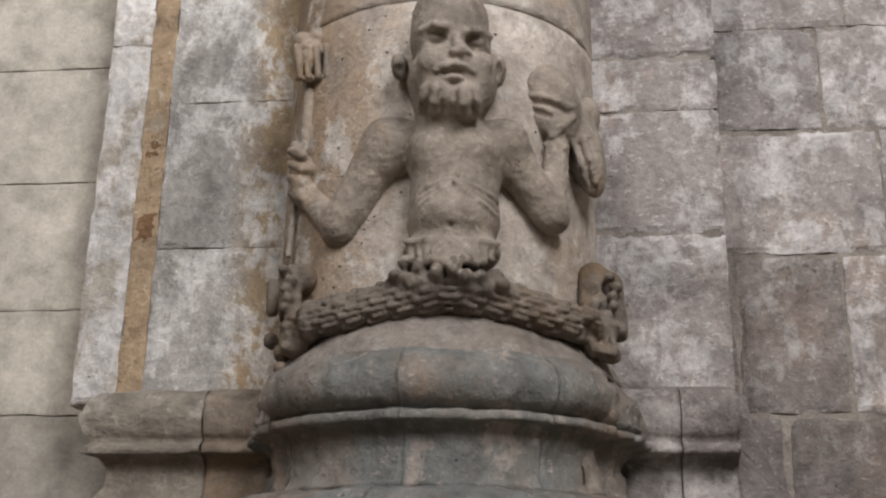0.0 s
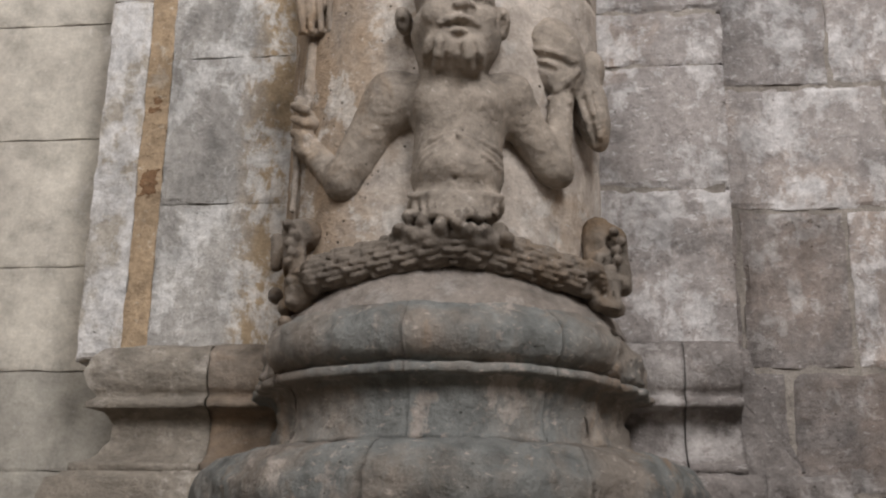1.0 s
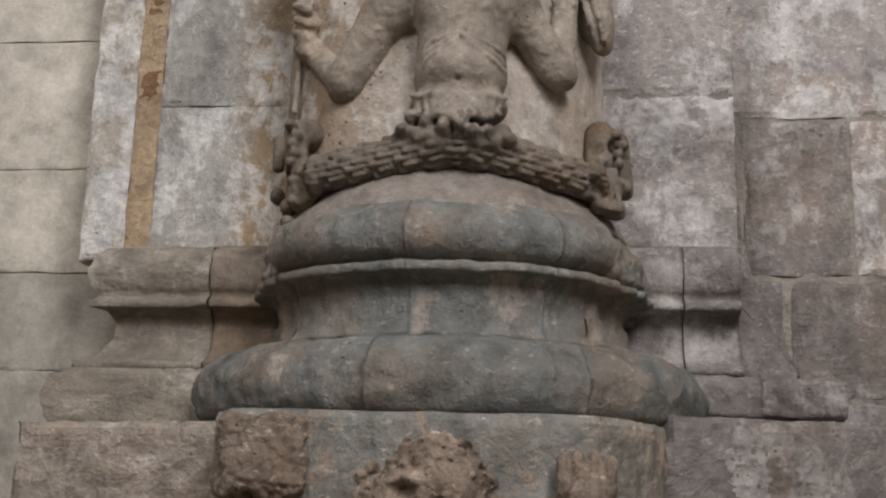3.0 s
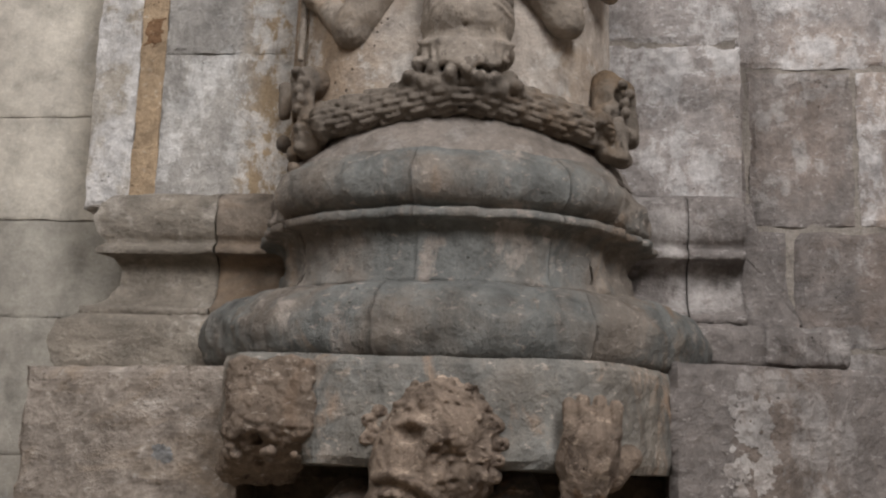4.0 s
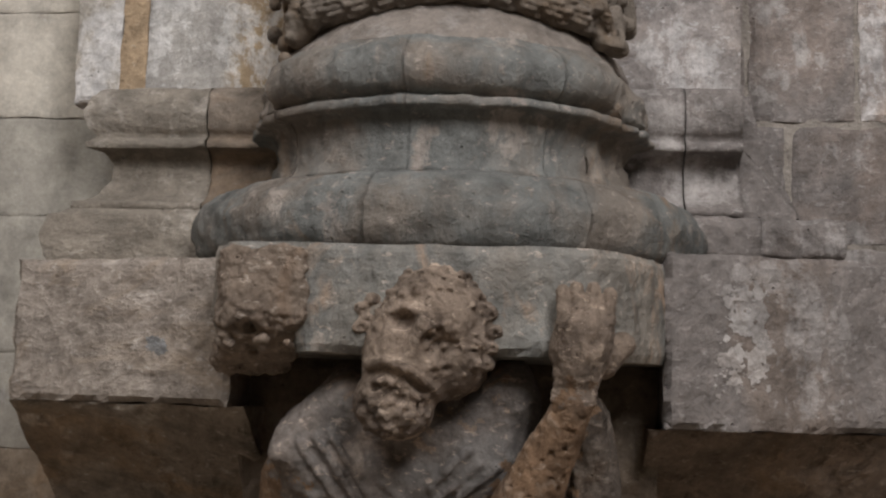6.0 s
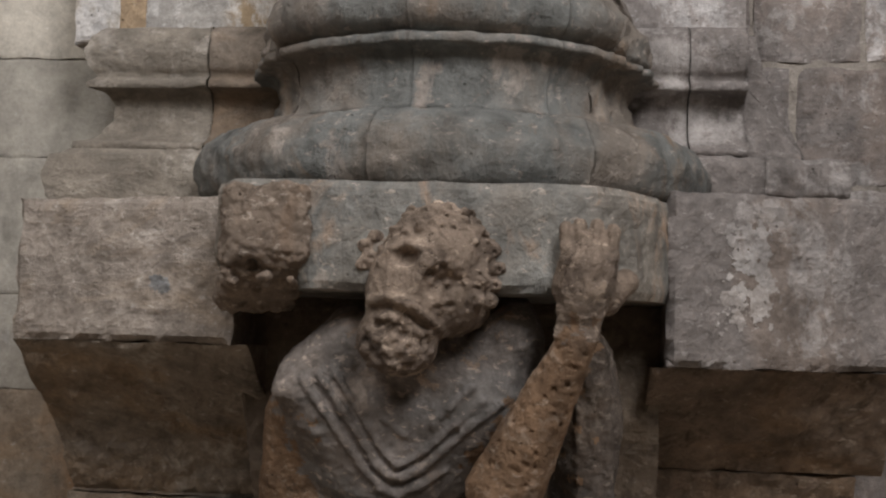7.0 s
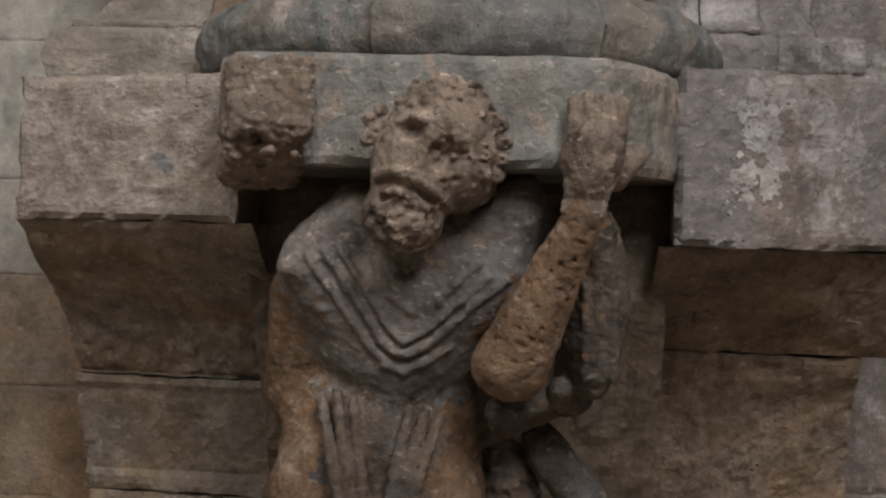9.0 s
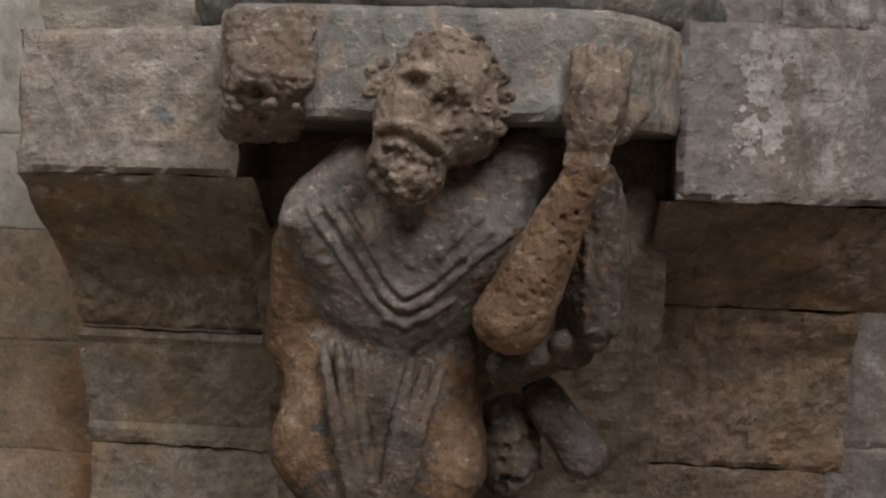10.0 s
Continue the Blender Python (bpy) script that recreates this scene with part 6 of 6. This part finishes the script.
    g.ball((0.130, -0.508, 1.271), (0.0039, 0.005, 0.0044), 0, 0.003, True)
    g.ball((0.272, -0.554, 1.424), (0.0037, 0.005, 0.0050), 0, 0.003, True)
    g.ball((0.218, -0.530, 1.294), (0.0033, 0.005, 0.0047), 0, 0.003, True)
    g.ball((0.280, -0.532, 1.388), (0.0050, 0.005, 0.0046), 0, 0.003, True)
    g.ball((0.282, -0.556, 1.443), (0.0044, 0.005, 0.0035), 0, 0.003, True)
    g.ball((0.259, -0.530, 1.350), (0.0036, 0.005, 0.0052), 0, 0.003, True)
    g.ball((0.223, -0.548, 1.383), (0.0031, 0.005, 0.0039), 0, 0.003, True)
    g.ball((0.201, -0.528, 1.271), (0.0050, 0.005, 0.0050), 0, 0.003, True)
    g.ball((0.231, -0.550, 1.401), (0.0033, 0.005, 0.0045), 0, 0.003, True)
    g.ball((0.249, -0.544, 1.369), (0.0039, 0.005, 0.0050), 0, 0.003, True)
    g.ball((0.172, -0.530, 1.298), (0.0037, 0.005, 0.0044), 0, 0.003, True)
    g.ball((0.253, -0.556, 1.488), (0.0044, 0.005, 0.0047), 0, 0.003, True)
    g.ball((0.149, -0.512, 1.312), (0.0043, 0.005, 0.0049), 0, 0.003, True)
    g.ball((0.286, -0.558, 1.454), (0.0039, 0.005, 0.0040), 0, 0.003, True)
    g.ball((0.261, -0.524, 1.352), (0.0038, 0.005, 0.0037), 0, 0.003, True)
    g.ball((0.274, -0.526, 1.370), (0.0035, 0.005, 0.0032), 0, 0.003, True)
    g.ball((0.184, -0.528, 1.259), (0.0044, 0.005, 0.0035), 0, 0.003, True)
    g.ball((0.197, -0.530, 1.277), (0.0045, 0.005, 0.0046), 0, 0.003, True)
    g.ball((0.222, -0.538, 1.449), (0.0041, 0.005, 0.0049), 0, 0.003, True)
    g.ball((0.270, -0.566, 1.495), (0.0048, 0.005, 0.0044), 0, 0.003, True)
    g.ball((0.261, -0.562, 1.492), (0.0045, 0.005, 0.0048), 0, 0.003, True)
    g.ball((0.189, -0.530, 1.379), (0.0035, 0.005, 0.0035), 0, 0.003, True)
    g.ball((0.139, -0.514, 1.272), (0.0044, 0.005, 0.0034), 0, 0.003, True)
    g.ball((0.273, -0.546, 1.422), (0.0048, 0.005, 0.0048), 0, 0.003, True)
    g.ball((0.281, -0.538, 1.401), (0.0051, 0.005, 0.0044), 0, 0.003, True)
    g.ball((0.258, -0.556, 1.509), (0.0033, 0.005, 0.0032), 0, 0.003, True)
    g.ball((0.177, -0.530, 1.293), (0.0041, 0.005, 0.0046), 0, 0.003, True)
    g.ball((0.226, -0.542, 1.451), (0.0039, 0.005, 0.0042), 0, 0.003, True)
    g.ball((0.176, -0.526, 1.351), (0.0044, 0.005, 0.0039), 0, 0.003, True)
    g.ball((0.248, -0.554, 1.415), (0.0051, 0.005, 0.0050), 0, 0.003, True)
    g.ball((0.199, -0.518, 1.236), (0.0047, 0.005, 0.0038), 0, 0.003, True)
    g.ball((0.176, -0.528, 1.263), (0.0039, 0.005, 0.0047), 0, 0.003, True)
    g.tone = 2
    g.limb((0.253, -0.552, 1.512), (0.322, -0.546, 1.508), 0.0093, 0.0093, 0.003)
    g.limb((0.254, -0.552, 1.525), (0.323, -0.546, 1.522), 0.0093, 0.0093, 0.003)
    g.limb((0.256, -0.552, 1.540), (0.325, -0.546, 1.536), 0.0093, 0.0093, 0.003)
    g.limb((0.256, -0.552, 1.554), (0.325, -0.546, 1.550), 0.0093, 0.0093, 0.003)
    g.ball((0.298, -0.540, 1.606), (0.0561, 0.050, 0.0457), 0, 0.015)
    g.limb((0.293, -0.540, 1.569), (0.303, -0.545, 1.636), 0.0415, 0.0560, 0.015)
    g.limb((0.339, -0.500, 1.582), (0.377, -0.485, 1.617), 0.0296, 0.0256, 0.03)
    g.limb((0.268, -0.566, 1.651), (0.263, -0.556, 1.711), 0.0139, 0.0124, 0.0022)
    g.limb((0.294, -0.566, 1.652), (0.290, -0.556, 1.719), 0.0139, 0.0124, 0.0022)
    g.limb((0.321, -0.566, 1.652), (0.320, -0.556, 1.718), 0.0139, 0.0124, 0.0022)
    g.limb((0.347, -0.566, 1.653), (0.349, -0.556, 1.706), 0.0139, 0.0124, 0.0022)
    g.limb((0.280, -0.582, 1.660), (0.278, -0.572, 1.717), 0.0036, 0.0041, 0.002, True)
    g.limb((0.307, -0.582, 1.660), (0.305, -0.572, 1.717), 0.0036, 0.0041, 0.002, True)
    g.limb((0.334, -0.582, 1.661), (0.332, -0.572, 1.718), 0.0036, 0.0041, 0.002, True)
    g.limb((0.258, -0.575, 1.650), (0.293, -0.595, 1.653), 0.0041, 0.0040, 0.006)
    g.limb((0.293, -0.595, 1.653), (0.353, -0.575, 1.650), 0.0040, 0.0041, 0.006)
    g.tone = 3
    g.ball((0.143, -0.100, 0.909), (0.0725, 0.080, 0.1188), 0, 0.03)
    g.ball((0.197, -0.146, 0.940), (0.0120, 0.009, 0.0135), 0, 0.006, True)
    g.ball((0.177, -0.162, 0.864), (0.0140, 0.009, 0.0119), 0, 0.006)
    g.ball((0.139, -0.168, 0.852), (0.0135, 0.009, 0.0101), 0, 0.006, True)
    g.ball((0.144, -0.166, 0.968), (0.0146, 0.009, 0.0103), 0, 0.006)
    g.ball((0.126, -0.152, 0.991), (0.0133, 0.009, 0.0170), 0, 0.006, True)
    g.ball((0.158, -0.172, 0.941), (0.0165, 0.009, 0.0104), 0, 0.006)
    g.ball((0.140, -0.158, 0.857), (0.0098, 0.009, 0.0154), 0, 0.006, True)
    g.ball((0.135, -0.142, 1.005), (0.0117, 0.009, 0.0132), 0, 0.006)
    g.ball((0.142, -0.176, 0.917), (0.0101, 0.009, 0.0113), 0, 0.006, True)
    g.ball((0.203, -0.138, 0.927), (0.0133, 0.009, 0.0105), 0, 0.006)
    g.ball((0.133, -0.156, 0.829), (0.0148, 0.009, 0.0135), 0, 0.006, True)
    g.ball((0.105, -0.162, 0.936), (0.0155, 0.009, 0.0129), 0, 0.006)
    g.ball((0.166, -0.158, 0.841), (0.0145, 0.009, 0.0144), 0, 0.006, True)
    g.ball((0.098, -0.114, 0.998), (0.0157, 0.009, 0.0130), 0, 0.006)
    g.ball((0.195, -0.138, 0.853), (0.0166, 0.009, 0.0127), 0, 0.006, True)
    g.ball((0.208, -0.116, 0.863), (0.0166, 0.009, 0.0110), 0, 0.006)
    g.ball((0.183, -0.162, 0.934), (0.0169, 0.009, 0.0170), 0, 0.006, True)
    g.ball((0.124, -0.172, 0.933), (0.0117, 0.009, 0.0132), 0, 0.006)
    g.ball((0.133, -0.176, 0.888), (0.0106, 0.009, 0.0109), 0, 0.006, True)
    g.ball((0.146, -0.150, 0.996), (0.0126, 0.009, 0.0164), 0, 0.006)
    g.ball((0.192, -0.136, 0.973), (0.0100, 0.009, 0.0160), 0, 0.006, True)
    g.ball((0.203, -0.142, 0.898), (0.0108, 0.009, 0.0116), 0, 0.006)
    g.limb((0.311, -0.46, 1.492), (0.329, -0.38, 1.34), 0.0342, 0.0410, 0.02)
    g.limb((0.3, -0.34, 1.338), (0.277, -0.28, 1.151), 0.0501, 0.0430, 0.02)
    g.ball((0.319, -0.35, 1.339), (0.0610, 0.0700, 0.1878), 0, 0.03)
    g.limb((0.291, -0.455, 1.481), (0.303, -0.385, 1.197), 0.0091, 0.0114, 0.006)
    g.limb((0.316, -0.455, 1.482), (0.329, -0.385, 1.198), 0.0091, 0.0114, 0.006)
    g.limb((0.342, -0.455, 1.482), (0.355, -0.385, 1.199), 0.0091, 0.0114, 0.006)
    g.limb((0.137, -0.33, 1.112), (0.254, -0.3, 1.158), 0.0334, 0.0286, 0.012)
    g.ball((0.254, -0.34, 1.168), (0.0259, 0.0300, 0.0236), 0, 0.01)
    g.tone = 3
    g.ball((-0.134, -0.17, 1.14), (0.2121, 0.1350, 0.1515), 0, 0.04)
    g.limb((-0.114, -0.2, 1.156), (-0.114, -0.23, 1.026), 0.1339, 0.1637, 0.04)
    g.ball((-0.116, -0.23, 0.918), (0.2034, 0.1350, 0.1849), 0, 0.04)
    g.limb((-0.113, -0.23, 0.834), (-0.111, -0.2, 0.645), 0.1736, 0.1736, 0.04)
    g.tone = 1
    g.limb((-0.231, -0.255, 1.096), (-0.253, -0.295, 0.923), 0.0726, 0.0872, 0.06)
    g.limb((0.002, -0.245, 1.093), (0.026, -0.295, 0.902), 0.0667, 0.0801, 0.06)
    g.tone = 3
    g.limb((-0.222, -0.366, 1.132), (-0.182, -0.41, 0.982), 0.0104, 0.0139, 0.006)
    g.limb((-0.182, -0.41, 0.982), (-0.142, -0.408, 0.827), 0.0137, 0.0149, 0.006)
    g.limb((-0.192, -0.366, 1.149), (-0.156, -0.41, 0.983), 0.0104, 0.0139, 0.006)
    g.limb((-0.156, -0.41, 0.983), (-0.119, -0.408, 0.828), 0.0137, 0.0149, 0.006)
    g.limb((-0.158, -0.366, 1.129), (-0.128, -0.41, 0.984), 0.0104, 0.0139, 0.006)
    g.limb((-0.128, -0.41, 0.984), (-0.096, -0.408, 0.829), 0.0137, 0.0149, 0.006)
    g.limb((-0.044, -0.366, 1.117), (-0.064, -0.41, 0.987), 0.0104, 0.0139, 0.006)
    g.limb((-0.064, -0.41, 0.987), (-0.08, -0.408, 0.83), 0.0137, 0.0149, 0.006)
    g.limb((-0.01, -0.366, 1.118), (-0.039, -0.41, 0.989), 0.0104, 0.0139, 0.006)
    g.limb((-0.039, -0.41, 0.989), (-0.063, -0.408, 0.831), 0.0137, 0.0149, 0.006)
    g.limb((0.019, -0.366, 1.103), (-0.016, -0.41, 0.99), 0.0104, 0.0139, 0.006)
    g.limb((-0.016, -0.41, 0.99), (-0.044, -0.408, 0.832), 0.0137, 0.0149, 0.006)
    g.limb((0.228, -0.16, 1.014), (0.309, -0.18, 0.913), 0.0454, 0.0505, 0.015)
    g.limb((0.138, -0.25, 1.082), (0.213, -0.25, 1.115), 0.0318, 0.0318, 0.012)
    g.limb((0.208, -0.15, 1.042), (0.24, -0.16, 0.997), 0.0381, 0.0457, 0.015)
    g.ball((0.253, -0.24, 1.133), (0.0491, 0.0500, 0.0319), 0, 0.02)
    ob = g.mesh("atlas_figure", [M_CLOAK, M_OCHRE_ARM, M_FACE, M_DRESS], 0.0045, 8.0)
    return tagged(ob, "eroded draped limestone figure bearing the slab with one raised arm", "statue")


upper_figure()
lower_figure()

# broken stub of a lost hand, on the slab's corner
g = Carving((-0.50, -0.66, 1.44), (-0.12, -0.26, 1.83), 0.005)
g.limb((-0.374, -0.540, 1.773), (-0.364, -0.552, 1.654), 0.0145, 0.0155, 0.006)
g.limb((-0.359, -0.540, 1.774), (-0.349, -0.552, 1.657), 0.0145, 0.0155, 0.006)
g.limb((-0.344, -0.540, 1.775), (-0.334, -0.552, 1.663), 0.0145, 0.0155, 0.006)
g.limb((-0.329, -0.540, 1.766), (-0.319, -0.552, 1.664), 0.0145, 0.0155, 0.006)
g.limb((-0.314, -0.540, 1.770), (-0.304, -0.552, 1.661), 0.0145, 0.0155, 0.006)
g.limb((-0.299, -0.540, 1.772), (-0.289, -0.552, 1.661), 0.0145, 0.0155, 0.006)
g.limb((-0.284, -0.540, 1.775), (-0.274, -0.552, 1.657), 0.0145, 0.0155, 0.006)
g.limb((-0.269, -0.540, 1.776), (-0.259, -0.552, 1.665), 0.0145, 0.0155, 0.006)
g.limb((-0.254, -0.540, 1.777), (-0.244, -0.552, 1.665), 0.0145, 0.0155, 0.006)
g.limb((-0.239, -0.540, 1.773), (-0.229, -0.552, 1.657), 0.0145, 0.0155, 0.006)
g.limb((-0.379, -0.530, 1.759), (-0.378, -0.530, 1.654), 0.0188, 0.0209, 0.012)
g.limb((-0.369, -0.535, 1.643), (-0.238, -0.535, 1.648), 0.0177, 0.0167, 0.012)
g.limb((-0.376, -0.510, 1.628), (-0.245, -0.510, 1.633), 0.0211, 0.0200, 0.012)
g.limb((-0.386, -0.475, 1.610), (-0.262, -0.475, 1.615), 0.0257, 0.0246, 0.012)
g.limb((-0.397, -0.435, 1.592), (-0.282, -0.435, 1.597), 0.0305, 0.0294, 0.012)
g.limb((-0.410, -0.390, 1.573), (-0.309, -0.390, 1.578), 0.0333, 0.0322, 0.012)
g.limb((-0.232, -0.530, 1.772), (-0.226, -0.530, 1.646), 0.0094, 0.0104, 0.006)
g.ball((-0.326, -0.529, 1.632), (0.0125, 0.020, 0.0094), 39.32819176568543, 0.006, True)
g.ball((-0.372, -0.520, 1.599), (0.0126, 0.020, 0.0094), 12.8674537289466, 0.006)
g.ball((-0.336, -0.510, 1.597), (0.0126, 0.020, 0.0095), 11.97770924378105, 0.006, True)
g.ball((-0.249, -0.539, 1.603), (0.0125, 0.020, 0.0094), -34.850120222737885, 0.006)
g.ball((-0.244, -0.534, 1.609), (0.0125, 0.020, 0.0094), 35.68354598302396, 0.006, True)
g.ball((-0.310, -0.480, 1.598), (0.0128, 0.020, 0.0096), -17.14774158160683, 0.006)
g.ball((-0.325, -0.539, 1.582), (0.0125, 0.020, 0.0094), 21.143623948879167, 0.006, True)
g.ball((-0.375, -0.494, 1.597), (0.0127, 0.020, 0.0096), 35.999978568498165, 0.006)
g.ball((-0.259, -0.534, 1.608), (0.0125, 0.020, 0.0094), -27.987210538542826, 0.006, True)
g.ball((-0.300, -0.544, 1.606), (0.0124, 0.020, 0.0093), 32.257650409175156, 0.006)
g.ball((-0.306, -0.532, 1.595), (0.0125, 0.020, 0.0094), -20.489097292480352, 0.006, True)
g.ball((-0.378, -0.529, 1.616), (0.0125, 0.020, 0.0094), -6.127851453558904, 0.006)
g.ball((-0.339, -0.479, 1.590), (0.0128, 0.020, 0.0096), -25.979920829867886, 0.006, True)
g.ball((-0.332, -0.497, 1.632), (0.0127, 0.020, 0.0095), 37.98764230348668, 0.006)
g.limb((-0.332, -0.572, 1.745), (-0.325, -0.575, 1.670), 0.0041, 0.0051, 0.004, True)
g.limb((-0.302, -0.572, 1.722), (-0.295, -0.575, 1.671), 0.0041, 0.0051, 0.004, True)
g.limb((-0.266, -0.572, 1.742), (-0.259, -0.575, 1.671), 0.0041, 0.0051, 0.004, True)
tagged(g.mesh("broken_stub", [M_STUB], 0.011, 5.0), "broken ochre stump of a carved hand on the slab's corner", "carving fragment")


# ---- flaking limewash patches, chips and stains left on the stones ----
M_LIMEWASH = stone_material("limewash_remnant", (0.333, 0.310, 0.293), (0.297, 0.275, 0.257), (0.432, 0.410, 0.392), (0.180, 0.149, 0.126), .52, .62, relief=1.0)
M_LIMEWASH_DULL = stone_material("dull_limewash_remnant", (.36, .33, .305), (.325, .295, .275), (.46, .435, .41), (.2, .165, .14), .50, .62)
M_RUST = stone_material("rust_brown_crust", (.22, .13, .07), (.17, .10, .055), (.34, .24, .15), (.07, .04, .025), .6, .58)


def coat(name, mat, parent, cx, cz, rx, rz, front, seed, worn, cell=0.003, proud=0.0015):
    """A thin remnant of old coating with a ragged, broken outline, lying on a stone's face."""
    nx, nz = round(2.6 * rx / cell), round(2.6 * rz / cell)
    verts, faces, kept = [], [], {}

    def corner(i, j):
        if (i, j) not in kept:
            x, z = cx - 1.3 * rx + i * cell, cz - 1.3 * rz + j * cell
            x += 0.4 * cell * fbm((x, z, seed), 90.0, 2)
            kept[i, j] = len(verts)
            verts.append((x, front(x, z) + wear(x, z, seed, worn) - proud, z))
        return kept[i, j]

    for i in range(nx):
        for j in range(nz):
            x, z = cx - 1.3 * rx + (i + 0.5) * cell, cz - 1.3 * rz + (j + 0.5) * cell
            inside = 1 - max(abs(x - cx) / rx, abs(z - cz) / rz) ** 2
            if inside + 0.7 * fbm((x, z, seed + 5), 14.0, 3) + 1.0 * fbm((x, z, seed), 48.0, 4) > 0.4:
                faces.append((corner(i, j), corner(i + 1, j), corner(i + 1, j + 1), corner(i, j + 1)))
    return under(mesh_object(name, verts, faces, mat), parent)


coat("limewash_patch", M_LIMEWASH, corbel_r, 0.632, 1.70, 0.045, 0.07, corbel_face_right, 4.4, 0.010)
coat("limewash_patch", M_LIMEWASH_DULL, corbel_r, 0.64, 1.60, 0.055, 0.06, corbel_face_right, 4.4, 0.010)
coat("rust_patch", M_RUST, pil_l, -0.868, 2.74, 0.030, 0.045, flat(PIL - 0.002), 7.0, 0.007)
coat("rust_patch", M_RUST, pil_l, -0.872, 2.98, 0.02, 0.03, flat(PIL - 0.002), 8.1, 0.007)

M_BLUE = stone_material("faded_blue_pigment", (.25, .265, .275), (.28, .27, .26), (.38, .37, .35), (.16, .14, .12), .55, .62)
coat("pigment_trace", M_BLUE, corbel_l, -0.60, 1.60, 0.022, 0.02, corbel_face_left, 3.3, 0.012)
